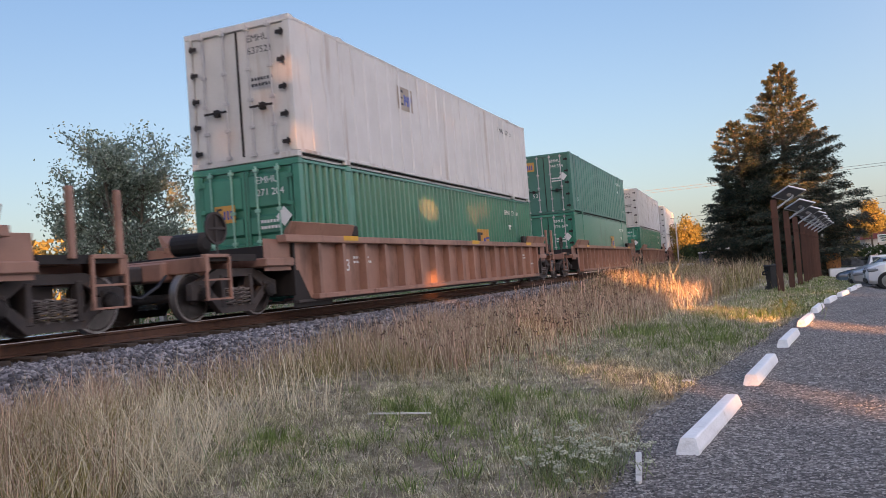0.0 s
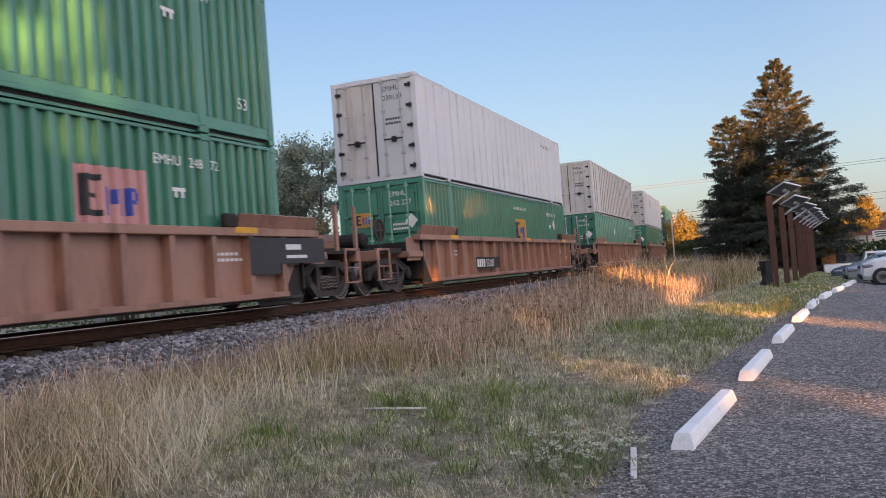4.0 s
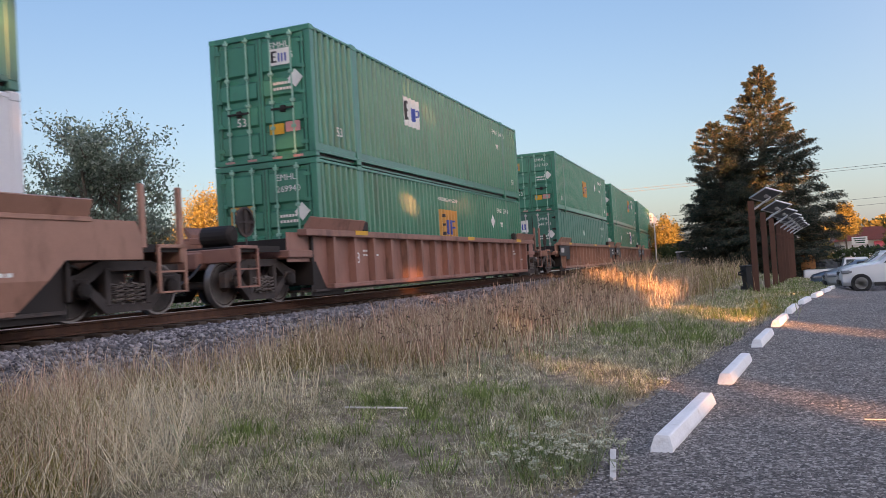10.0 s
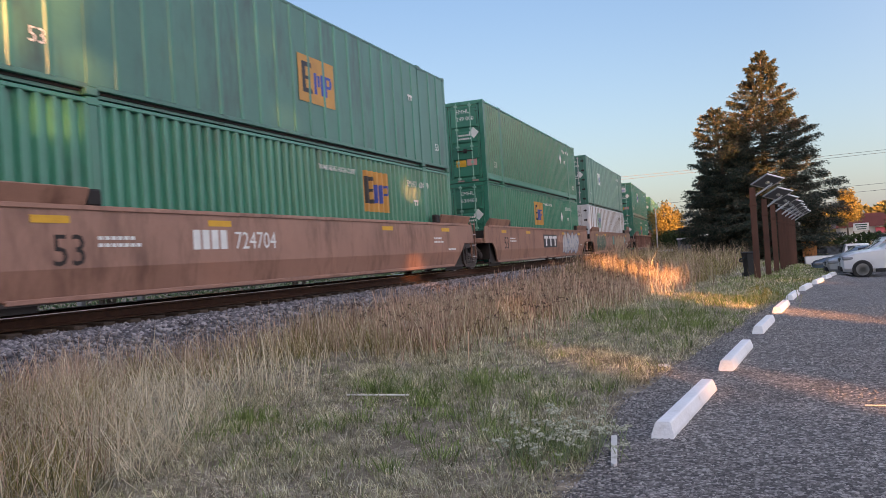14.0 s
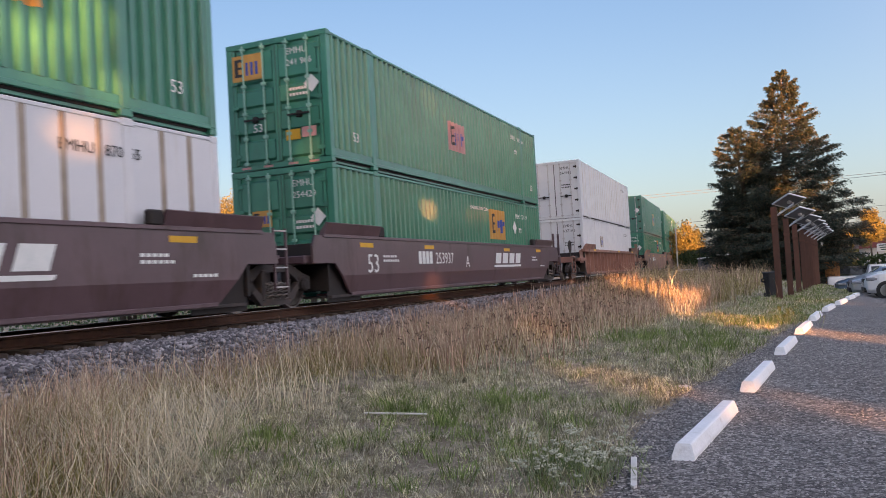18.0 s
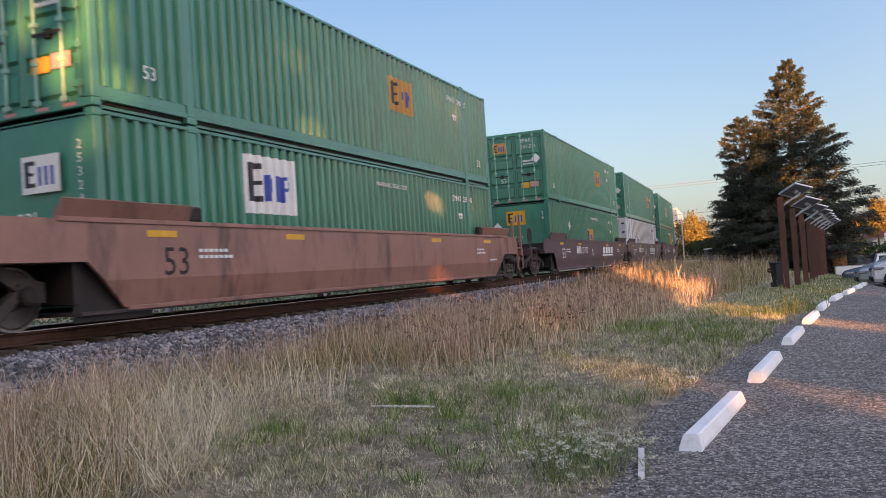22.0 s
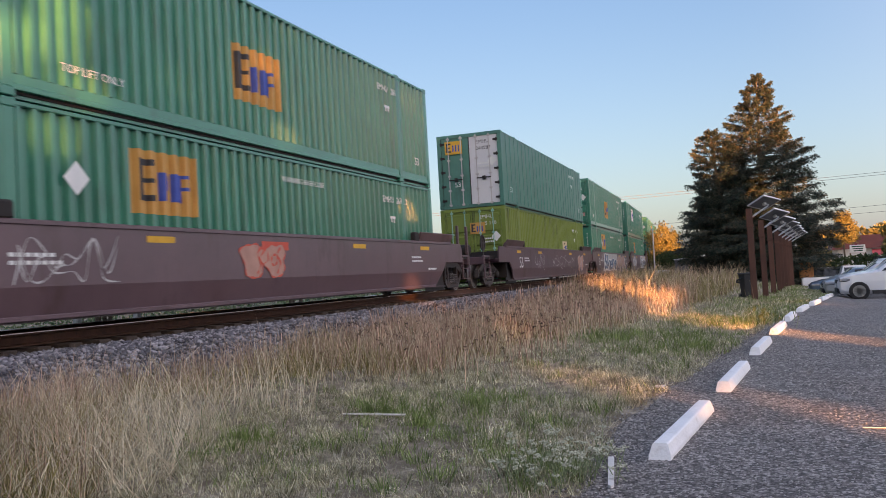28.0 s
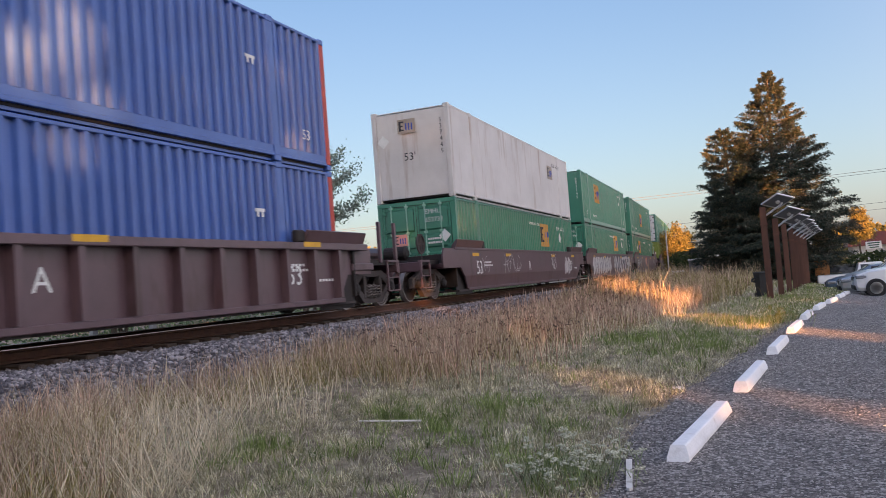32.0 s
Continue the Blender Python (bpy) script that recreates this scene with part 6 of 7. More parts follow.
def vehicle(kind, paint, label, m, rack=False):
    """A parked car, its nose at the origin, its length along +x, wheels on z = 0."""
    length, st, axles, wr = BODIES[kind]
    ob = thing("parked_" + ("car" if kind in ("suv", "sedan") else kind), label, "car", at=m, group="cars parked on the lot")
    s = Shape()
    for x, zb, zs, zt, hw, ht in st:
        s.v += [(x, -hw * 0.86, zb), (x, -hw, zb + 0.14), (x, -hw * 1.0, (zb + zs) / 2 + 0.08), (x, -hw * 0.97, zs), (x, -ht, zt), (x, 0, zt + 0.03), (x, ht, zt), (x, hw * 0.97, zs), (x, hw, (zb + zs) / 2 + 0.08), (x, hw, zb + 0.14), (x, hw * 0.86, zb)]
    n = 11
    for i in range(len(st) - 1):
        for k in range(n):
            s.f.append((i * n + k, i * n + (k + 1) % n, (i + 1) * n + (k + 1) % n, (i + 1) * n + k))
    s.f += [tuple(range(n)), tuple((len(st) - 1) * n + k for k in range(n))]
    body = part("body", s, M[paint], ob)
    roof_st = [q for q in st if q[3] - q[2] > 0.3]
    for sy in (-1, 1):
        for i in range(len(roof_st) - 1):
            a, b = roof_st[i], roof_st[i + 1]
            if a[0] + 0.1 > b[0]:
                continue
            p = []
            for q, f in ((a, 0.10), (b, 0.10), (b, 0.86), (a, 0.86)):
                x = q[0] + (0.06 if q is a else -0.06)
                w = q[4] * 0.97 + (q[5] - q[4] * 0.97) * f
                p.append((x, sy * (w + 0.008), q[2] + (q[3] - q[2]) * f))
            inner = [(v[0], v[1] - sy * 0.012, v[2]) for v in p]
            part("side_window", Shape().add(p + inner, [(0, 1, 2, 3), (7, 6, 5, 4), (0, 4, 5, 1), (1, 5, 6, 2), (2, 6, 7, 3), (3, 7, 4, 0)]), M["glass"], ob)
        j = st.index(roof_st[0])
        a, b = st[j - 1], roof_st[0]
        q = [(a[0] + 0.12, sy * a[4] * 0.96, a[2] + 0.04), (b[0] - 0.05, sy * (b[4] * 0.97 + 0.006), b[2] + 0.05), (b[0] - 0.06, sy * (b[5] + 0.03), b[3] - 0.12)]
        part("quarter_glass", Shape().add(q + [(v[0], v[1] - sy * 0.01, v[2]) for v in q], [(0, 1, 2), (5, 4, 3), (0, 3, 4, 1), (1, 4, 5, 2), (2, 5, 3, 0)]), M["glass"], ob)
        part("mirror", Shape().box(a[0] + 0.36, a[0] + 0.52, sy * 1.0 - 0.09, sy * 1.0 + 0.09, a[2] + 0.08, a[2] + 0.24, 0.03), M[paint], ob)
        part("headlamp", Shape().box(0.06, 0.46, min(sy * 0.62, sy * 0.865), max(sy * 0.62, sy * 0.865), st[1][2] - 0.13, st[1][2] + 0.0, 0.03), M["lamp_glass"], ob)
        part("door_handle", Shape().box(2.55, 2.72, sy * 0.93 - 0.012, sy * 0.93 + 0.012, st[3][2] - 0.14, st[3][2] - 0.10, 0.01), M[paint], ob)
        part("sill_trim", Shape().box(axles[0] + 0.45, axles[1] - 0.45, sy * 0.915 - 0.02, sy * 0.915 + 0.02, st[2][1], st[2][1] + 0.14, 0.01), M["trim"], ob)
        for ax in axles:
            part("wheel_arch", Shape().lathe([(-0.04, wr + 0.02), (0.035, wr + 0.02), (0.035, wr - 0.02), (-0.04, wr - 0.02)], "y", 24, (ax, sy * 0.90, wr)), M["trim"], ob)
            wh = part("wheel", Shape().lathe([(-0.11, wr * 0.62), (-0.11, wr * 0.94), (-0.07, wr), (0.07, wr), (0.11, wr * 0.94), (0.11, wr * 0.62)], "y", 24), M["tyre"], ob, at=(ax, sy * 0.85, wr))
            part("rim", Shape().lathe([(0.03, wr * 0.60), (0.03, wr * 0.68), (0.05, wr * 0.68), (0.05, wr * 0.60)], "y", 24), M["alloy"], wh, at=Matrix.Translation((0, sy * 0.065, 0)) @ Matrix.Diagonal((1, sy, 1, 1)))
            sp = Shape()
            for k in range(10):
                t = 2 * math.pi * k / 10
                c, d = math.cos(t), math.sin(t)
                sp.add([(c * r - d * o, yy, d * r + c * o) for yy in (0.02, 0.05) for r, o in ((0.02, -0.02), (wr * 0.62, -0.02), (wr * 0.62, 0.02), (0.02, 0.02))], [(0, 1, 2, 3), (7, 6, 5, 4), (0, 4, 5, 1), (1, 5, 6, 2), (2, 6, 7, 3), (3, 7, 4, 0)])
            part("spokes", sp, M["alloy"], wh, at=Matrix.Translation((0, sy * 0.065, 0)) @ Matrix.Diagonal((1, sy, 1, 1)))
        if rack:
            part("roof_rail", Shape().tube([(2.0, sy * 0.58, 1.68), (2.2, sy * 0.58, 1.75), (3.5, sy * 0.58, 1.75), (3.7, sy * 0.58, 1.68)], 0.02, 6), M["trim"], ob)
    part("grille", Shape().box(-0.012, 0.05, -0.5, 0.5, st[1][2] - 0.20, st[1][2] - 0.06, 0.01), M["trim"], ob)
    part("lower_bumper", Shape().box(-0.03, 0.12, -0.66, 0.66, st[0][1] - 0.12, st[0][1] + 0.06, 0.03), M["trim"], ob)
    part("number_plate", Shape().box(-0.045, -0.03, -0.15, 0.15, st[0][1] + 0.08, st[0][1] + 0.20, 0.004), M["logowhite"], ob)
    j = st.index(roof_st[0])
    a, b = st[j - 1], roof_st[0]
    p = [(a[0] + 0.06, -a[5] * 0.95, a[3] + 0.03), (a[0] + 0.06, a[5] * 0.95, a[3] + 0.03), (b[0] - 0.04, b[5] * 0.95, b[3] + 0.012), (b[0] - 0.04, -b[5] * 0.95, b[3] + 0.012)]
    part("windscreen", Shape().add(p + [(v[0] + 0.01, v[1], v[2] - 0.02) for v in p], [(0, 1, 2, 3), (7, 6, 5, 4), (0, 4, 5, 1), (1, 5, 6, 2), (2, 6, 7, 3), (3, 7, 4, 0)]), M["glass"], ob)
    return ob


vehicle("suv", "carwhite", "white compact SUV parked nose to the wheel stops", pose(2.36, 33.7, lot_dip(33.7) + 0.014) @ Matrix.Diagonal((0.93, 0.93, 0.93, 1)), rack=True)
vehicle("sedan", "carsilver", "silver-grey sedan parked beside the white SUV", pose(2.05, 37.0, lot_dip(37.0) + 0.014))
vehicle("suv", "carsilver", "silver SUV parked in the row of cars", pose(2.5, 40.6, lot_dip(40.6) + 0.014), rack=True)
vehicle("sedan", "carblue", "blue-grey sedan parked in the row", pose(1.95, 46.0, lot_dip(46.0) + 0.014))
vehicle("suv", "carwhite", "white SUV with black roof rails parked in the row", pose(4.0, 50.4, lot_dip(50.4) + 0.014), rack=True)
vehicle("pickup", "carwhite", "white pickup truck backed towards the grass", pose(7.7, 57.0, lot_dip(57.0) + 0.014, 0, 0, 180))
vehicle("van", "carumber", "dark brown boxy van parked at the back", pose(7.3, 62.0, lot_dip(62.0) + 0.014, 0, 0, 180))

# ---- far side of the lot: fence, hedge, shop with a sign ----
M["fence"] = surface("orange_brown_boards", (0.36, 0.16, 0.06), (0.46, 0.22, 0.09), 4.0, 0.8, bump=0.3, streak=0.2)
fence = thing("board_fence", "short orange-brown board fence at the end of the posts", "fence", at=(2.0, 60, -0.9))
for i in range(5):
    part("board", lambda: Shape().box(0, 0.17, -0.012, 0.012, 0.05, 1.9, 0.004), M["fence"], fence, at=(i * 0.18, 0, 0), key="board")
for z in (0.4, 1.2):
    part("fence_rail", Shape().box(0, 0.9, 0.012, 0.06, z, z + 0.09, 0.004), M["fence"], fence)
M["brick_red"] = surface("dark_red_fascia", (0.13, 0.035, 0.028), (0.17, 0.045, 0.035), 0.5, 0.6, bump=0.1)
M["stucco"] = surface("white_stucco", (0.55, 0.53, 0.50), (0.64, 0.62, 0.58), 0.6, 0.8, bump=0.2)
shop = thing("shop_building", "low white shop with a dark red mansard roof", "building", at=(32, 190, -1.1))
part("wall", Shape().box(-18, 22, 0, 14, 0, 3.6, 0.02), M["stucco"], shop)
part("roof", Shape().add([(-19, -1, 3.6), (23, -1, 3.6), (23, 15, 3.6), (-19, 15, 3.6), (-18.4, 0.4, 6.4), (22.4, 0.4, 6.4), (22.4, 13.6, 6.4), (-18.4, 13.6, 6.4)], [(3, 2, 1, 0), (4, 5, 6, 7), (0, 1, 5, 4), (1, 2, 6, 5), (2, 3, 7, 6), (3, 0, 4, 7)]), M["brick_red"], shop, "dark red sloped roof edge")
for i in range(5):
    wdw = part("window", Shape().box(-14 + i * 7, -10.5 + i * 7, -0.06, 0.0, 0.8, 2.1), M["glass"], shop)
    part("window_frame", Shape().box(-14.1 + i * 7, -10.4 + i * 7, -0.09, -0.06, 2.1, 2.2).box(-14.1 + i * 7, -10.4 + i * 7, -0.09, -0.06, 0.7, 0.8), M["carwhite"], wdw)
part("awning", Shape().prism([(-1.6, 2.3), (0.0, 3.3), (0.0, 3.0), (-1.6, 2.1)], "x", -11.5, -7.0), plain("pink_red_awning", (0.62, 0.12, 0.14), 0.6), shop, "pink-red awning")
sign = thing("roadside_sign", "white roadside sign board with dark unreadable lines", "sign", at=(11.1, 118, -1.1))
part("board", Shape().box(-0.92, 0.92, -0.1, 0.1, 2.70, 3.68, 0.03), M["logowhite"], sign)
for k in range(3):
    part("text_line", Shape().box(-0.70 + 0.1 * k, 0.70 - 0.05 * k, -0.106, -0.1, 3.40 - k * 0.28, 3.54 - k * 0.28), M["inkgreen"], sign)
for sx in (-0.9, 0.9):
    part("pole", Shape().box(sx - 0.08, sx + 0.08, -0.08, 0.08, 0, 2.65, 0.01), M["post"], sign)


def thicket(name, label, x0, x1, y0, y1, h, count, leaf, material, category="hedge", seed=1, rag=0.35):
    """A hedge or line of trees far off: stems and leaves with a ragged top."""
    ob = thing(name, label, category, at=(0, 0, 0), kind="")
    x = x0 + (x1 - x0) * gen.random(count)
    y = y0 + (y1 - y0) * gen.random(count)
    run_along = x if abs(x1 - x0) > abs(y1 - y0) else y
    top = h * (1 - rag + 2 * rag * (0.6 * value_noise(run_along + seed * 13, y * 0 + seed, h * 1.1) + 0.4 * value_noise(run_along + seed * 7, y * 0 + seed, h * 0.35)))
    z = top * gen.random(count) ** 0.75
    wood = Shape()
    r = random.Random(seed)
    for k in range(max(3, int(max(abs(x1 - x0), abs(y1 - y0)) / (h * 0.8)))):
        px, py = r.uniform(x0, x1), r.uniform(y0, y1)
        wood.tube([(px, py, 0), (px + r.uniform(-0.3, 0.3), py, h * 0.6)], 0.02 * h, 5, 0.01 * h)
    part("stems", wood, M["bark"], ob)
    part("leaves", quads(name, np.stack([x, y, z], 1), np.full(count, leaf), material), None, ob)
    return ob


thicket("hedge", "dark clipped hedge along the far edge of the lot", 4.5, 34, 66, 68, 1.3, 5200, 0.16, M["foliage"], seed=2, rag=0.1)
broadleaf("golden autumn tree behind the spruce", (9.1, 112, -1.1), 8.4, 1.7, 6000, 0.14, M["golden"], seed=31, low=0.45)
broadleaf("yellow-green bush under the spruce", (3.4, 69, -1.1), 2.6, 1.3, 3000, 0.14, M["golden"], trunks=3, seed=32, low=0.1, category="bush", spread=0.5)
broadleaf("orange autumn tree beyond the shop", (19.6, 150, -1.1), 7.6, 2.2, 4200, 0.3, M["golden"], seed=33, low=0.15)
broadleaf("green tree beyond the shop", (27.0, 160, -1.1), 10.5, 4.5, 4200, 0.32, M["foliage"], seed=34, low=0.15)
thicket("far_tree_line", "line of autumn trees beyond the road", 8, 120, 230, 240, 8.0, 7000, 0.8, M["golden"], "tree line", seed=6)
thicket("golden_tree_line", "sunlit golden tree line beyond the railway", -62, -52, -30, 120, 6.0, 16000, 0.40, M["golden"], "tree line", seed=7)
thicket("distant_tree_line", "distant green tree line beyond the railway", -150, -60, 190, 215, 9.0, 7000, 0.8, M["foliage"], "tree line", seed=9)
M["shrub"] = leafy("fresh_green_leaves", (0.07, 0.12, 0.05), (0.26, 0.34, 0.17), (0.14, 0.20, 0.09), 0.3, 0.4, 1.2)
thicket("undergrowth", "low green undergrowth beyond the railway", -24, -21, -12, 75, 1.15, 26000, 0.07, M["shrub"], "undergrowth", seed=11, rag=0.3)
M["oldconcrete"] = surface("weathered_concrete", (0.34, 0.33, 0.31), (0.44, 0.42, 0.40), 5.0, 0.9, bump=0.4, stain=(0.2, 0.19, 0.17), amount=0.4)
for px, py in ((-14.6, 13.88), (-14.6, 15.75)):
    solid("marker_post", Shape().box(-0.075, 0.075, -0.075, 0.075, -0.1, 0.92, 0.02), M["oldconcrete"], "short weathered concrete post beyond the track", "post", "marker posts", at=(px, py, ground_z(px, py)))
cab = thing("utility_cabinet", "grey utility cabinet with a pale top beside the crossing", "cabinet", at=(-6.35, 67, 0))
part("body", Shape().box(-0.5, 0.5, -0.3, 0.3, 0, 1.7, 0.03), surface("grey_enamel", (0.16, 0.16, 0.17), (0.2, 0.2, 0.21), 3.0, 0.5, bump=0.05), cab)
part("roof", Shape().box(-0.56, 0.56, -0.36, 0.36, 1.7, 1.82, 0.03), M["logowhite"], cab)
rail_ob = thing("guard_rail", "low white guard rail by the level crossing", "guard rail", at=(-7.9, 66.5, 0))
part("beam", Shape().box(-0.75, 0.75, -0.03, 0.03, 0.75, 0.98, 0.02), M["logowhite"], rail_ob)
for sx in (-0.6, 0.6):
    part("post", Shape().box(sx - 0.05, sx + 0.05, -0.05, 0.05, 0, 0.78, 0.01), M["post"], rail_ob)
mast = thing("signal_mast", "slim pale signal mast beside the track", "mast", at=(-9.15, 72.5, 0))
part("pole", Shape().tube([(0, 0, 0), (0, 0, 4.6)], 0.06, 8), M["alu"], mast)

# ---- overhead lines ----
M["wire"] = plain("dark_cable", (0.10, 0.10, 0.11), 0.6)
for px in (-100, 50):
    pole = thing("utility_pole", "wooden utility pole with a crossarm", "utility pole", at=(px, 92, 0), group="utility poles")
    part("pole", Shape().tube([(0, 0, 0), (0, 0, 11)], 0.16, 8, 0.11), M["bark"], pole)
    part("crossarm", Shape().box(-0.06, 0.06, -1.2, 1.2, 10.0, 10.14, 0.01), M["bark"], pole)
for dy, z, sag in ((-1.1, 10.2, 1.0), (1.1, 10.2, 1.1), (0.2, 7.2, 1.3), (-0.2, 6.6, 1.4)):
    c = Shape()
    c.tube([(-100 + 150 * k / 24, 92 + dy, z - 4 * sag * (k / 24) * (1 - k / 24)) for k in range(25)], 0.022, 4)
    solid("overhead_cable", c, M["wire"], "dark overhead cable strung between the poles", "cable", "overhead cables")

# ---- an unseen belt of trees, added behind the lot to shade it from the low sun ----
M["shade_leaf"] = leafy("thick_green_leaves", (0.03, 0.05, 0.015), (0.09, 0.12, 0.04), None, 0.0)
S_DIR = Vector((sun_from.x, sun_from.y, 0)).normalized()
S_SIDE = Vector((-S_DIR.y, S_DIR.x, 0))
GAPS = (   # holes cut in the crowns to shape the sun patches: across the light, height, half width, half height
    (3.10, 8.66, 0.16, 0.08), (3.38, 8.50, 0.16, 0.09), (3.60, 8.46, 0.17, 0.09), (3.92, 8.30, 0.08, 0.08), (4.20, 8.19, 0.20, 0.18), (4.46, 8.11, 0.28, 0.19), (4.70, 8.02, 0.28, 0.18), (4.96, 7.94, 0.24, 0.14),
    (5.72, 8.30, 0.07, 0.12), (6.9, 8.35, 0.06, 0.2), (8.35, 8.42, 0.36, 0.14), (8.48, 8.60, 0.40, 0.14), (8.62, 8.80, 0.42, 0.14), (8.80, 8.97, 0.42, 0.12), (9.3, 9.14, 0.22, 0.14), (9.42, 9.36, 0.28, 0.16), (9.6, 9.58, 0.32, 0.16), (9.9, 9.75, 0.45, 0.16),
    (10.7, 10.35, 0.85, 0.40), (10.9, 11.0, 0.7, 0.5), (11.2, 11.7, 0.3, 0.4), (12.6, 10.4, 0.3, 0.15), (14.6, 9.75, 0.4, 0.12),
    (-4.3, 13.9, 0.20, 0.5), (-3.75, 13.2, 0.18, 0.5), (-3.3, 13.9, 0.16, 0.6), (-3.15, 12.9, 0.12, 0.35), (-3.4, 12.2, 0.10, 0.25),
    (-0.84, 14.82, 0.063, 0.08), (-0.44, 13.45, 0.072, 0.1), (-0.30, 15.82, 0.12, 0.10), (1.36, 14.37, 0.063, 0.09), (2.88, 16.15, 0.072, 0.07), (2.95, 14.47, 0.063, 0.08), (2.57, 13.09, 0.06, 0.10), (-0.26, 11.95, 0.04, 0.12), (0.03, 11.87, 0.03, 0.10), (-1.25, 14.33, 0.09, 0.07), (8.23, 16.84, 0.08, 0.12),
    (2.45, 10.95, 0.10, 0.16), (2.70, 11.2, 0.07, 0.18), (2.95, 11.5, 0.05, 0.1), (1.95, 11.38, 0.12, 0.1), (2.15, 10.32, 0.2, 0.14), (2.84, 10.42, 0.2, 0.14), (-0.15, 9.72, 0.10, 0.02), (4.3, 10.7, 0.2, 0.08),
    (30.6, 18.0, 0.7, 1.8), (28.4, 20.2, 0.4, 0.5), (33.6, 18.9, 0.5, 0.4), (37.5, 19.6, 1.3, 2.5), (65.5, 22.0, 2.2, 2.6),
)
BELT = 70.0


# Crown heights are set by what each stretch has to shade, the shop included.
def belt_top(q):
    return float(np.interp(q, [-80, -16, -9, -5, 0, 10, 22, 30, 33, 37, 44, 52, 60, 70, 80, 90, 100, 150], [12.5, 12.5, 15.6, 17.0, 17.6, 18.8, 20.6, 20.6, 21.0, 22.0, 23.5, 24, 25, 25, 22, 22, 30, 31]))


for k, q0 in enumerate(range(-74, 152, 6)):
    top = belt_top(q0)
    foot = S_DIR * (BELT + 2.0 * math.sin(k * 2.1)) + S_SIDE * q0
    ob = thing("shade_tree", "unseen leafy tree added behind the lot to block the low sun", "tree", at=(foot.x, foot.y, 0), group="belt of trees behind the lot")
    wood = Shape().tube([(0, 0, 0), (0.1, 0, top * 0.4), (0, 0.1, top * 0.85)], 0.3, 8, 0.06)
    r = random.Random(k)
    for i in range(12):
        z = top * r.uniform(0.2, 0.8)
        a = r.uniform(0, 6.28)
        wood.tube([(0, 0, z), (2.4 * math.cos(a), 2.4 * math.sin(a), z + 1.2)], 0.08, 5, 0.03)
    part("trunk", wood, M["bark"], ob)
    n = int(900 * top)
    lat = gen.random(n) * 8.4 - 4.2
    dep = gen.random(n) * 6 - 3
    hgt = np.array([belt_top(q0 + v) for v in lat]) * gen.random(n) ** 0.85 * (1 + 0.04 * gen.standard_normal(n))
    keep = np.ones(n, bool)
    q = q0 + lat
    for gq, gh, gw, gv in GAPS:
        h_here = hgt - dep * math.tan(radians(SUN_EL))
        keep &= ((q - gq) / (gw + 0.10)) ** 2 + ((h_here - gh) / (gv + 0.10)) ** 2 > 1
    c = np.stack([S_DIR.x * dep + S_SIDE.x * lat, S_DIR.y * dep + S_SIDE.y * lat, hgt], 1)[keep]
    part("crown", quads("crown", c, np.full(len(c), 0.28), M["shade_leaf"], 0.75), None, ob)


# ---- the train's make-up, from its head to its tail ----
CREASE = 0.60     # height of the fold in the sides of the smooth cars


def folded(s, x, smooth_car):
    """Bend paint over the crease of a car's side."""
    if not smooth_car:
        return s
    bm = bmesh.new()
    vs = [bm.verts.new(v) for v in s.v]
    for f in s.f:
        bm.faces.new([vs[i] for i in f])
    bmesh.ops.bisect_plane(bm, geom=bm.verts[:] + bm.edges[:] + bm.faces[:], plane_co=(0, 0, CREASE), plane_no=(0, 0, 1))
    bm.verts.index_update()
    out = Shape()
    out.v = [(v.co.x - max(0, CREASE - v.co.z) * 0.21, v.co.y, v.co.z) for v in bm.verts]
    out.f = [tuple(v.index for v in f.verts) for f in bm.faces]
    bm.free()
    return out


def ribbon(s, pts, wide, x):
    """A flat painted line through points (y, z)."""
    fine = []
    for i in range(len(pts) - 1):
        p0, p1, p2, p3 = (Vector(pts[min(max(i + k, 0), len(pts) - 1)]) for k in (-1, 0, 1, 2))
        for j in range(5):
            t = j / 5
            fine.append(0.5 * (2 * p1 + (p2 - p0) * t + (2 * p0 - 5 * p1 + 4 * p2 - p3) * t * t + (3 * p1 - p0 - 3 * p2 + p3) * t ** 3))
    fine.append(Vector(pts[-1]))
    o = len(s.v)
    for i, q in enumerate(fine):
        d = fine[min(i + 1, len(fine) - 1)] - fine[max(i - 1, 0)]
        d = d.normalized() if d.length > 1e-6 else Vector((1, 0))
        w = wide * (0.6 + 0.4 * math.sin(i * 0.9))
        s.v += [(x, q.x - d.y * w, q.y + d.x * w), (x, q.x + d.y * w, q.y - d.x * w)]
    s.f += [(o + 2 * i, o + 2 * i + 1, o + 2 * i + 3, o + 2 * i + 2) for i in range(len(fine) - 1)]


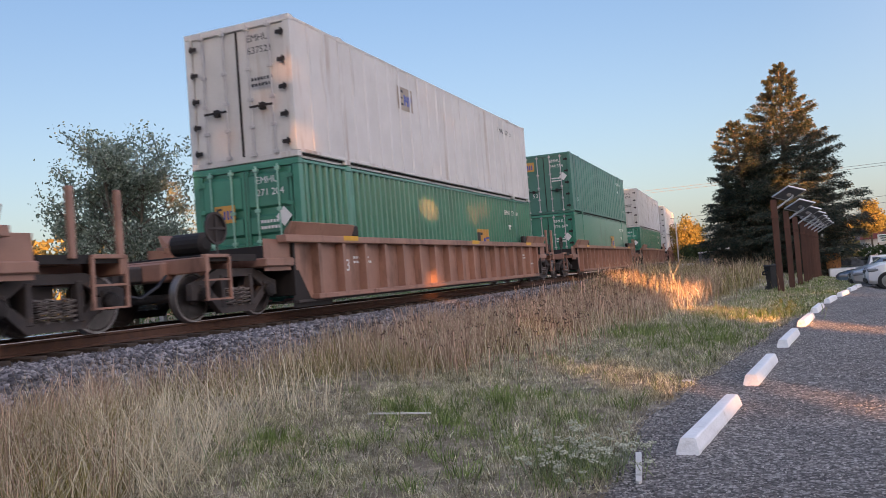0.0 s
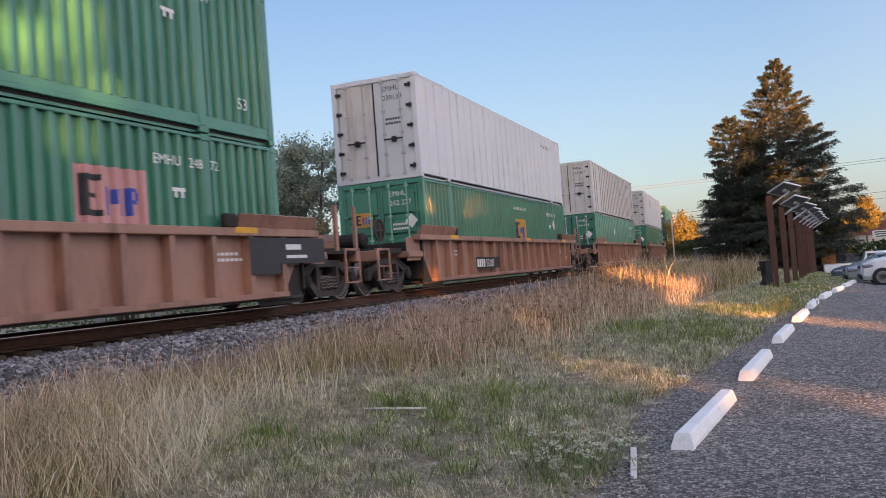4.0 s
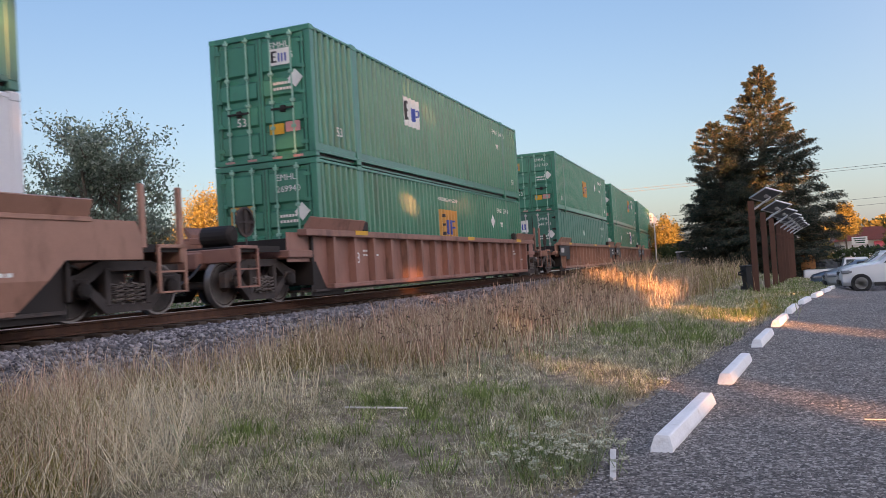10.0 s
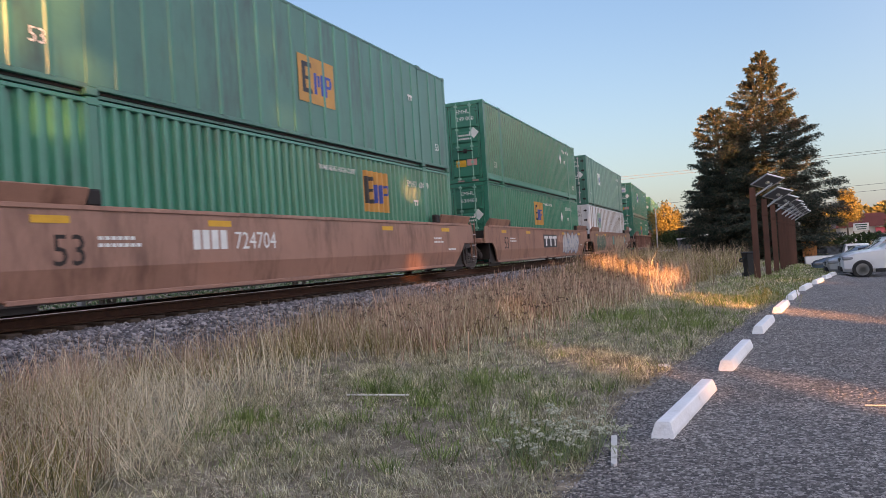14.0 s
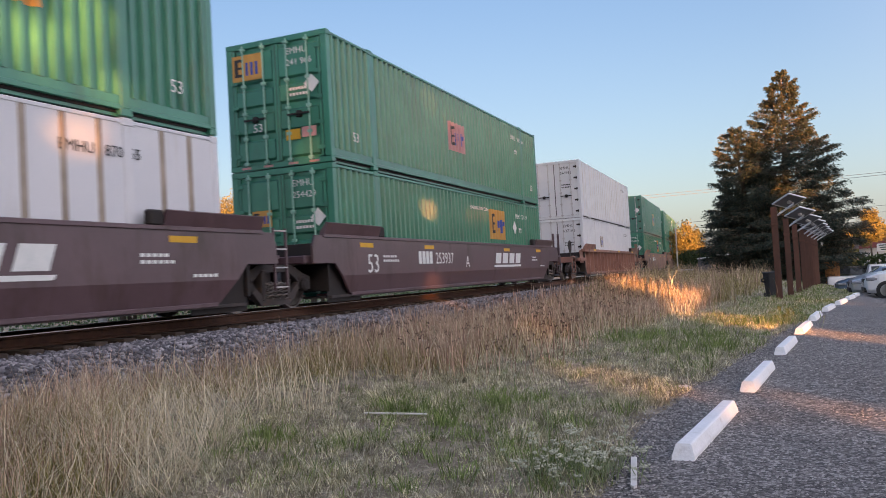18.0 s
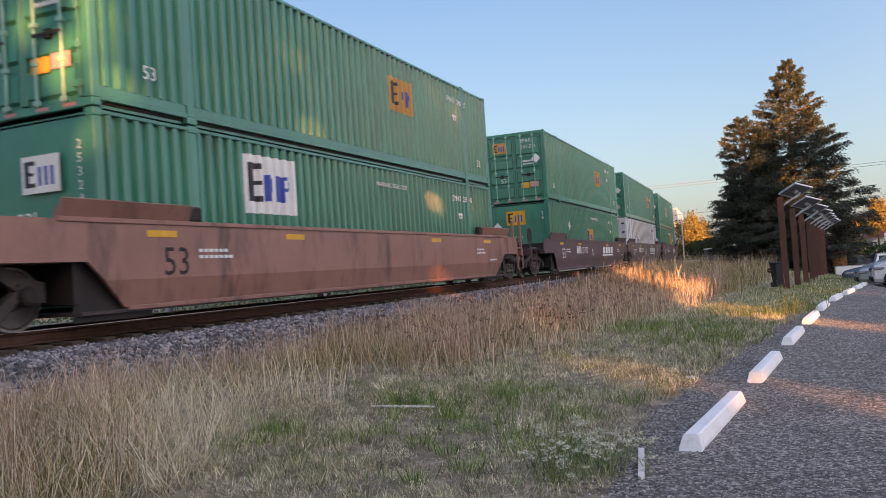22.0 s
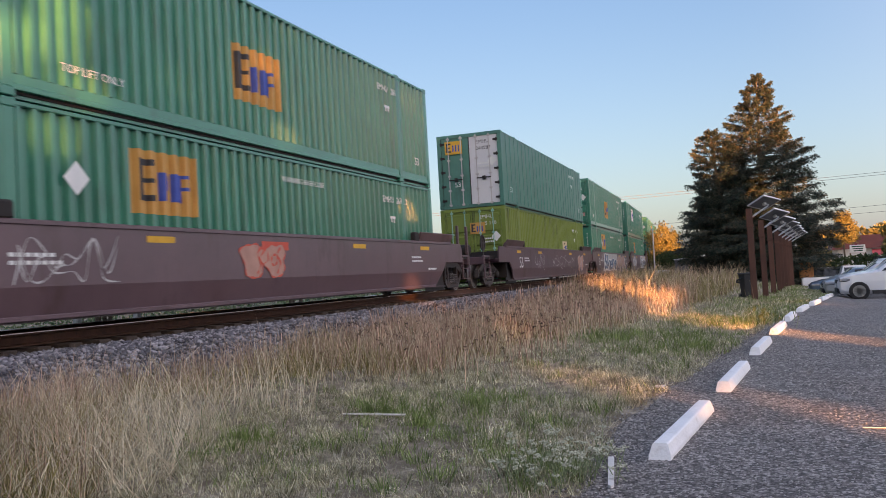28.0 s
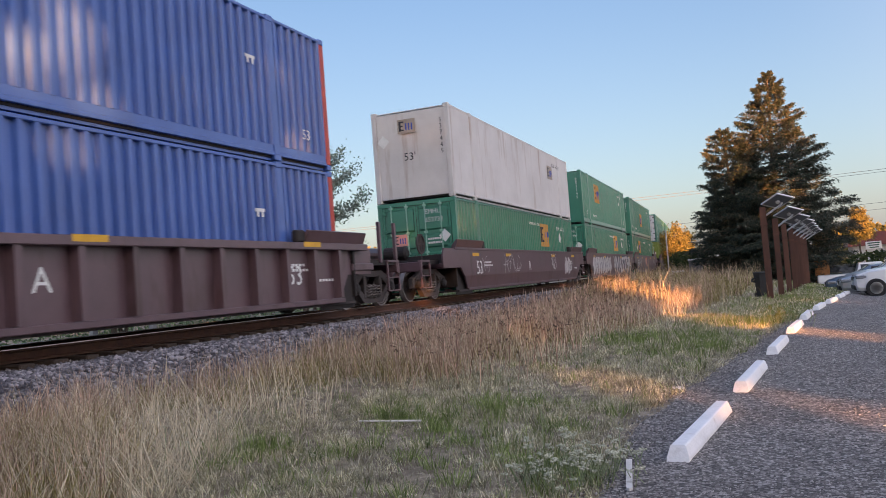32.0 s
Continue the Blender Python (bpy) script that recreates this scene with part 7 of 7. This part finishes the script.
def spray(words, y0, y1, z0, z1, face, edge, smooth_car=True):
    """A spray-painted piece: bulging letter shapes with drawn outlines."""
    def make(ob, x):
        r = random.Random(int(abs(y0 * 100)) + ord(words[0]))
        n = max(2, int((y1 - y0) / 0.75))
        step, mid, hh = (y1 - y0) / n, (z0 + z1) / 2, (z1 - z0) / 2
        for i in range(n):
            fill, line = Shape(), Shape()
            c = y0 + (i + 0.5) * step
            ph = r.uniform(0, 6)
            rim = []
            for k in range(14):
                t = 2 * math.pi * k / 14
                g = 1 + 0.16 * math.sin(3 * t + ph) + 0.12 * math.sin(5 * t + 2 * ph)
                rim.append((c + 0.60 * step * g * math.cos(t), min(max(mid + hh * g * math.sin(t), z0), z1)))
            o = len(fill.v)
            fill.v += [(x + 0.002 + 0.0006 * i, q[0], q[1]) for q in rim]
            fill.f.append(tuple(range(o, o + 14)))
            ribbon(line, rim + rim[:1], 0.022, x + 0.012)
            tilt = r.uniform(-0.5, 0.5)
            eye = [(c + step * (0.16 * math.cos(t) + 0.10 * tilt * math.sin(t)), mid + hh * (r.uniform(-0.25, 0.25) * 0.2 + 0.30 * math.sin(t))) for t in (0, 0.9, 1.8, 2.7, 3.6, 4.5, 5.4)]
            if i % 2:
                ribbon(line, eye + eye[:1], 0.026, x + 0.0125)
            side = r.choice((-1, 1))
            ribbon(line, [(c + side * step * 0.34, mid + hh * 0.75), (c + side * step * 0.16, mid + hh * 0.35), (c + side * step * 0.30, mid - hh * 0.2), (c + side * step * 0.12, mid - hh * 0.8)], 0.030, x + 0.013)
            shape = part("spray_letter", folded(fill, x, smooth_car), M[face], ob, "spray-painted letter shape")
            part("spray_outline", folded(line, x, smooth_car), M[edge], shape)
    return make


def scrawl(y0, y1, z0, z1, ink, loops=3):
    """Thin looping spray-can handwriting that cannot be read."""
    def make(ob, x):
        r = random.Random(int(abs(y0 * 70)) + loops)
        line = Shape()
        for k in range(loops):
            m = 9
            ribbon(line, [(y0 + (y1 - y0) * (j + 0.8 * r.random()) / m, r.uniform(z0, z1)) for j in range(m)], 0.014, x + 0.003 + 0.0004 * k)
        part("scrawl", folded(line, x, True), M[ink], ob, "thin looping spray-painted scrawl")
    return make


def tag_word(text, y0, y1, z0, z1, face, edge, back=None):
    """A big spray-painted word with an outline, filling a stretch of the side."""
    def make(ob, x):
        box, layers = None, ((0.003, 0.075, edge), (0.007, 0.025, face))
        if back:
            s = Shape()
            n = 26
            rim = [(y0 - 0.15 + (y1 - y0 + 0.3) * i / n, z1 + 0.03 * math.sin(i * 2.1)) for i in range(n + 1)] + [(y1 + 0.15 - (y1 - y0 + 0.3) * i / n, z0 - 0.02 + 0.04 * math.sin(i * 1.7)) for i in range(n + 1)]
            s.v = [(x + 0.001, q[0], q[1]) for q in rim]
            s.f = [(i, i + 1, 2 * n - i, 2 * n + 1 - i) for i in range(n)]
            part("spray_fill", folded(s, x, True), M[back], ob)
        for dx, g, mat_name in layers:
            cu = bpy.data.curves.new("letters", "FONT")
            cu.body, cu.size, cu.resolution_u, cu.offset, cu.space_character = text, 1.0, 3, g, 1.0
            tob = bpy.data.objects.new("letters", cu)
            scene.collection.objects.link(tob)
            me = bpy.data.meshes.new_from_object(tob)
            bpy.data.objects.remove(tob)
            xs_, zs_ = [v.co.x for v in me.vertices], [v.co.y for v in me.vertices]
            if box is None:
                box = (min(xs_), max(xs_), min(zs_), max(zs_))
            s = Shape()
            for v in me.vertices:
                u, w = (v.co.x - box[0]) / (box[1] - box[0]), (v.co.y - box[2]) / (box[3] - box[2])
                s.v.append((x + dx, y0 + (y1 - y0) * (u + 0.015 * math.sin(9 * w + 20 * u)), z0 + (z1 - z0) * (w + 0.03 * math.sin(11 * u))))
            s.f = [tuple(f.vertices) for f in me.polygons]
            part("spray_word", folded(s, x, True), M[mat_name], ob, "spray-painted lettering")
    return make


def panel(y, z, w, h, mat_name, proud=0.0):
    def make(ob, x):
        part("patch", Shape().box(0, 0.002, 0, w, 0, h), M[mat_name], ob, at=(x + proud, y, max(z, CREASE + 0.02)))
    return make


TRAIN = []


def unit(rear, car, low, high):
    """A car with its two stacked containers; rear: where their rear ends stand along the track at the start."""
    TRAIN.append((rear + HALF, car, 0.0))
    TRAIN.append((rear + HALF, low, 1.13 - RAIL_Z))
    TRAIN.append((rear + HALF, high, 4.01 - RAIL_Z))



def green(**k):
    k.setdefault("number", "262 650")
    return container(k.pop("label", "green corrugated shipping container riding in the well"), k.pop("skin", "green"), k.pop("style", "wave"), **k)


def white(**k):
    k.setdefault("number", "637521")
    return container(k.pop("label", "dirty white ribbed shipping container on top of the stack"), k.pop("skin", "white"), k.pop("style", "rib"), ribs=k.pop("ribs", "white"), **k)


HC = (("WARNING HIGH CUBE", 0.16, 0.2, 2.35),)
TOP = (("TOP LIFT ONLY", 0.17, -5.2, 0.5),)


def single(skin, label="orange-brown ribbed single well car", **k):
    return well_car(label, skin, "rib", "free", "free", **k)


unit(83.4, single("carbrown", label="brown ribbed well car far ahead"), white(number=""), white(number=""))
unit(60.2, single("carorange"), green(number="274 178"), white(skin="grimy"))
unit(37.2, single("carorange"), green(number="276 689", logo_y=1.5, logo_face="logoorange", logo_w=1.2, style="flat", label="smooth green shipping container in the well"), green(skin="darkgreen", number="244 394", style="rib", ribs="darkgreen", label="dark green ribbed container on top of the stack", door_logo=("logoorange", -1.05, 2.1, 0.6)))
unit(13.4, single("carorange"), green(number="271 204", logo_y=2.0, logo_w=1.2, logo_z=0.7, door_logo=("logoorange", -0.75, 1.7, 0.5)), white(number="637521", skin="grimy", logo_y=-3.2, logo_face="ribdark", logo_w=0.9, logo_z=1.6))
unit(-10.4, single("carorange"), green(skin="green", style="rib", ribs="green", number="244 594", place=-1.55, label="green ribbed shipping container in the well"), white(number="243 287", skin="grimy", ribs="ribdark"))
unit(-34.1, single("carorange", number="53307"), green(number="262 277", logo_y=0.35, place=6.0, words=HC, door_logo=("logoorange", -0.8, 1.65, 0.55)), white(number="030139", skin="cleanwhite", door_skin=("grimy", "cleanwhite")))
# three-unit car
dark = [panel(-9.25, 0.80, 1.55, 0.48, "ink", 0.168), panel(7.7, 0.80, 1.55, 0.48, "ink", 0.168), panel(-7.7, 0.62, 0.9, 0.66, "ink", 0.168), panel(6.8, 0.62, 0.9, 0.66, "ink", 0.168),
        panel(7.9, 1.06, 0.5, 0.10, "letter", 0.172), panel(7.9, 0.90, 0.7, 0.06, "letter", 0.172), panel(-8.9, 0.95, 0.7, 0.22, "tagsilver", 0.172)]
unit(-57.1, well_car("orange-brown ribbed well car unit", "carorange", "rib", "joint", "free", tags=dark), green(number="248 172", logo_y=3.3, logo_face="tagpink", logo_z=1.0), green(number="252 884", place=None))
unit(-76.9, well_car("orange-brown ribbed well car unit with faded tags", "carorange", "rib", "shared", "shared", tags=dark + [panel(-0.3, 0.35, 0.7, 0.7, "tagred"), panel(4.9, 0.4, 0.6, 0.8, "tagred")]), green(logo_y=2.25, logo_w=1.5, logo_z=1.3, number="243157", logo_face="logowhite", place=-3.7, words=HC), green(logo_y=1.9, logo_w=1.4, logo_z=1.1, number="262 650", place=5.4, skin="green"))
unit(-96.2, well_car("brown ribbed well car unit", "carorange", "rib", "free", "joint", tags=dark), green(skin="darkgreen", style="rib", ribs="darkgreen", number="244 323", place=-1.2, label="green ribbed container in the well", door_logo=("logowhite", -1.0, 1.9, 0.8)), green(number="262 650", logo_y=-0.8, door_logo=("logoorange", -0.95, 2.05, 0.5), place=3.6))
unit(-119.4, single("carbrown", label="weathered brown ribbed single well car"), green(number="269940", logo_y=-0.9, logo_w=1.45, place=4.3, words=(("WARNING HIGH CUBE", 0.16, -1.0, 2.35),), door_logo=("logoorange", -0.9, 1.5, 0.6)), green(number="249115", logo_y=-3.2, logo_face="logowhite", logo_w=1.2, logo_z=1.2, door_logo=("logowhite", 0.3, 2.05, 0.5)))
unit(-142.9, well_car("orange-brown smooth-sided well car unit with graffiti", "carorange", "smooth", "joint", "free",
                      tags=[spray("a", -7.0, -3.7, 0.28, 1.25, "tagforest", "tagcream"), spray("b", -3.4, -0.4, 0.35, 1.2, "tagrose", "tagforest"), spray("c", 0.7, 5.8, 0.34, 1.25, "tagsand", "tagrose"), panel(-0.3, 0.64, 0.8, 0.55, "tagteal"), panel(5.7, 0.75, 0.5, 0.4, "tagteal")]),
     white(logo_y=-5.15, logo_w=1.4, logo_z=1.3, number="830655", skin="cleanwhite", ribs="ribdark", logo_face="ribpale", label="white container with grey ribs in the well"),
     green(skin="darkgreen", style="rib", ribs="ribpale", number="243942", logo_y=-4.0, logo_face="logowhite", logo_w=1.1, logo_z=1.2, label="dark green container with pale ribs on top", patch=False))
unit(-162.6, well_car("orange-brown smooth-sided well car unit", "carorange", "smooth", "shared", "shared", side_mark="block", tags=[spray("d", 2.9, 6.6, 0.28, 1.3, "tagsilver", "tagblue"), spray("n", 1.9, 2.8, 0.8, 1.2, "tagrose", "carorange")]), green(logo_y=-1.5, logo_w=1.5, logo_z=1.2, number="634464", words=HC, place=3.9), green(number="249 000", place=4.4))
unit(-182.5, well_car("orange-brown smooth-sided well car unit", "carorange", "smooth", "free", "joint", number="724704"), green(logo_y=2.25, logo_w=1.5, logo_z=1.25, number="624379", words=HC, door_logo=("logoorange", -0.7, 1.6, 0.5)), green(logo_y=-0.43, logo_w=1.5, logo_z=0.6, style="rib", ribs="green", number="", skin="darkgreen", logo_face="logoorange", label="green ribbed container on top of the stack", door_logo=("yellow", -0.9, 2.1, 0.6)))
unit(-206.2, single("carbrown", label="brown ribbed single well car"), white(number="637160", skin="cleanwhite", ribs="cleanwhite", logo_y=-3.6, logo_face="ribdark", logo_w=0.9, logo_z=1.3, label="white ribbed container in the well"), white(number="240951", skin="cleanwhite", ribs="white"))
MB = "maroon smooth-sided well car unit with white markings"
unit(-230.6, well_car(MB, "carmaroon", "smooth", "joint", "free", number="253937", letter="A", side_mark="plain"), green(logo_y=2.13, logo_w=1.5, logo_z=1.2, number="254429", words=HC, door_logo=("logoorange", -0.75, 1.6, 0.5), place=4.7), green(number="241 966", logo_y=-1.2, logo_face="tagpink", logo_w=1.3, door_logo=("logoorange", -1.1, 2.0, 0.8)))
unit(-250.5, well_car(MB, "carmaroon", "smooth", "shared", "shared", number="253937", letter="C", side_mark="plain"), white(number="870155", skin="cleanwhite", ribs="ribdark", logo_y=-3.6, logo_face="cleanwhite", logo_w=1.3, logo_z=0.8, label="white container with brown ribs in the well"), green(number="", logo_y=3.5, logo_w=1.2, logo_z=1.0, place=None))
unit(-269.8, well_car(MB, "carmaroon", "smooth", "free", "joint", number="253937", letter="B", side_mark="plain"), green(number="2 8", doors=False, place=-4.6, logo_y=-0.75, logo_w=1.3, logo_z=0.8, words=HC, door_logo=("yellow", -0.5, 1.95, 0.8)), green(number="241 271", logo_y=2.1, logo_w=1.2, logo_z=1.1, door_logo=("logoorange", -0.9, 2.05, 0.6)))
unit(-293.05, well_car("plain rust-brown smooth-sided single well car", "carbrown", "smooth", "free", "free"), green(logo_y=-4.77, logo_w=1.6, logo_z=1.25, number="253 241", doors=False, logo_face="logowhite", words=HC, door_logo=("logowhite", -0.1, 1.75, 0.75)), green(logo_y=1.21, logo_w=1.3, logo_z=1.2, number="240327", door_logo=("yellow", -0.9, 2.05, 0.6)))
unit(-316.8, well_car("maroon smooth-sided well car unit with large graffiti", "carmaroon", "smooth", "joint", "free", tags=[tag_word("Skene", 0.4, 5.7, 0.26, 1.36, "tagdark", "letter", "tagsilver"), spray("e", -6.9, -4.0, 0.34, 1.3, "tagsilver", "tagdark"), scrawl(-2.6, -0.6, 0.65, 1.3, "tagred", 2)]), green(logo_y=-3.42, logo_w=1.4, logo_z=1.25, number="254 200", doors=False, place=-3.4, door_logo=("yellow", -0.6, 1.9, 0.7)), green(logo_y=-3.9, logo_w=1.6, logo_z=1.15, number="253 241", doors=False, logo_face="logowhite", words=TOP, door_logo=("logowhite", -0.3, 2.1, 0.75)))
unit(-336.7, well_car("maroon smooth-sided well car unit with pale graffiti", "carmaroon", "smooth", "shared", "shared", tags=[tag_word("Skene", -4.8, 1.5, 0.26, 1.36, "tagdeep", "letter", "tagsilver"), spray("f", 1.8, 6.0, 0.4, 1.3, "tagrose", "tagsilver"), scrawl(-5.7, -5.0, 0.7, 1.3, "letter", 2), scrawl(5.6, 7.5, 0.35, 1.3, "letter", 5)]), green(logo_y=-3.8, logo_w=1.5, logo_z=1.25, number="263 200", doors=False, place=-3.95, words=HC, door_logo=("yellow", -0.2, 1.9, 0.7)), green(logo_y=-1.76, logo_w=1.7, logo_z=0.5, number="244415", logo_face="logoorange", door_logo=("logoorange", -1.0, 1.9, 0.8)))
unit(-355.8, well_car("maroon smooth-sided well car unit with faint tags", "carmaroon", "smooth", "free", "joint", tags=[scrawl(-4.6, -2.6, 0.5, 1.3, "tagsilver", 3), scrawl(-1.4, 4.5, 0.55, 1.2, "tagsilver", 3), spray("h", 5.0, 6.4, 0.4, 1.2, "tagrose", "tagsilver")]), green(skin="olive", number="245 110", label="olive green corrugated container in the well", logo_y=2.4, logo_face="tagcream", logo_w=1.0, door_logo=("logoorange", -0.1, 1.85, 0.6)), green(skin="darkgreen", style="rib", ribs="darkgreen", number="244987", door_skin=("darkgreen", "cleanwhite"), label="dark green ribbed container with one white door", door_logo=("yellow", -0.95, 2.1, 0.7)))
unit(-379.5, well_car("maroon smooth-sided well car unit with red tags", "carmaroon", "smooth", "joint", "free", tags=[spray("i", -1.5, -0.2, 0.62, 1.25, "tagrose", "tagred"), scrawl(-6.3, -4.4, 0.62, 1.3, "tagsilver", 3), panel(-0.9, 1.12, 0.9, 0.16, "tagred")]), green(logo_y=-3.92, logo_w=1.5, logo_z=1.25, number="269112", words=HC, place=-5.0, doors=False, door_logo=("logoorange", -0.9, 2.0, 0.6)), green(logo_y=-1.28, logo_w=1.6, logo_z=0.6, number="281 1", doors=False, words=TOP))
unit(-398.9, well_car("maroon smooth-sided well car unit with silver graffiti", "carmaroon", "smooth", "shared", "shared", tags=[tag_word("WASTER", -0.5, 7.6, 0.24, 1.36, "tagsilver", "tagdark"), spray("j", -7.6, -1.4, 0.28, 1.3, "tagsilver", "tagdark"), scrawl(-0.4, 0.1, 0.5, 0.9, "letter", 2)]), green(logo_y=1.8, logo_w=1.5, logo_z=1.25, number="264791", words=HC, place=5.2), green(logo_y=-4.16, logo_w=1.6, logo_z=1.1, number="253 145", doors=False, words=TOP, door_logo=("yellow", -1.1, 2.05, 0.7)))
unit(-418.5, well_car("maroon smooth-sided well car unit with white tags", "carmaroon", "smooth", "free", "joint", letter="R", tags=[scrawl(-7.1, -5.7, 0.64, 1.2, "tagsilver", 2), scrawl(-4.3, -1.9, 0.62, 1.3, "tagsilver", 3), scrawl(2.6, 3.6, 0.62, 1.3, "letter", 4), spray("m", 5.1, 6.4, 0.4, 1.2, "tagsilver", "carmaroon")]), green(logo_y=1.96, logo_w=1.45, logo_z=1.25, number="653732", place=5.4, words=HC, door_logo=("tagpink", -0.8, 1.5, 0.5)), white(skin="grimy", number="537445", style="flat", doors=False, logo_y=4.0, logo_face="ribdark", logo_w=0.9, logo_z=1.5, label="rust-streaked white container on top of the stack", door_logo=("ribdark", -0.4, 2.1, 0.6)))
unit(-442.0, single("carmaroon", label="maroon ribbed single well car", letter="A"), green(skin="blue", label="blue corrugated container with a red corner post", post="red", number="", place=None), green(skin="blue", label="blue corrugated container with a red corner post", post="red", number="", place=None))


# ---- what moves ----
def run(t):
    """How far the train has gone at t seconds, from its speed at the quarters of the clip."""
    knots = ((0, 13.447), (8, 13.382), (16, 14.079), (24, 13.893), (32, 14.081))
    gone = 0.0
    for (t0, v0), (t1, v1) in zip(knots, knots[1:]):
        if t <= t1:
            v = v0 + (v1 - v0) * (t - t0) / (t1 - t0)
            return gone + (v0 + v) / 2 * (t - t0)
        gone += (v0 + v1) / 2 * (t1 - t0)
    return gone


def motions():
    for s, ob, z in TRAIN:
        walk(ob, [(t, on_line(s + run(t), 0, RAIL_Z + z)) for t in range(0, 33, 2)])
    turning = {}
    for ws, y in WHEELSETS:
        if y not in turning:
            walk(ws, [(k / FPS, pose(0, y, 0.42, -math.degrees(run(k / FPS) / 0.42) % 360)) for k in range(0, 32 * FPS + 1)])
            turning[y] = ws.animation_data
        else:
            keys = ws.animation_data_create()
            ws.rotation_mode = "QUATERNION"
            keys.action = turning[y].action
            keys.action_slot = turning[y].action_slot


motions()
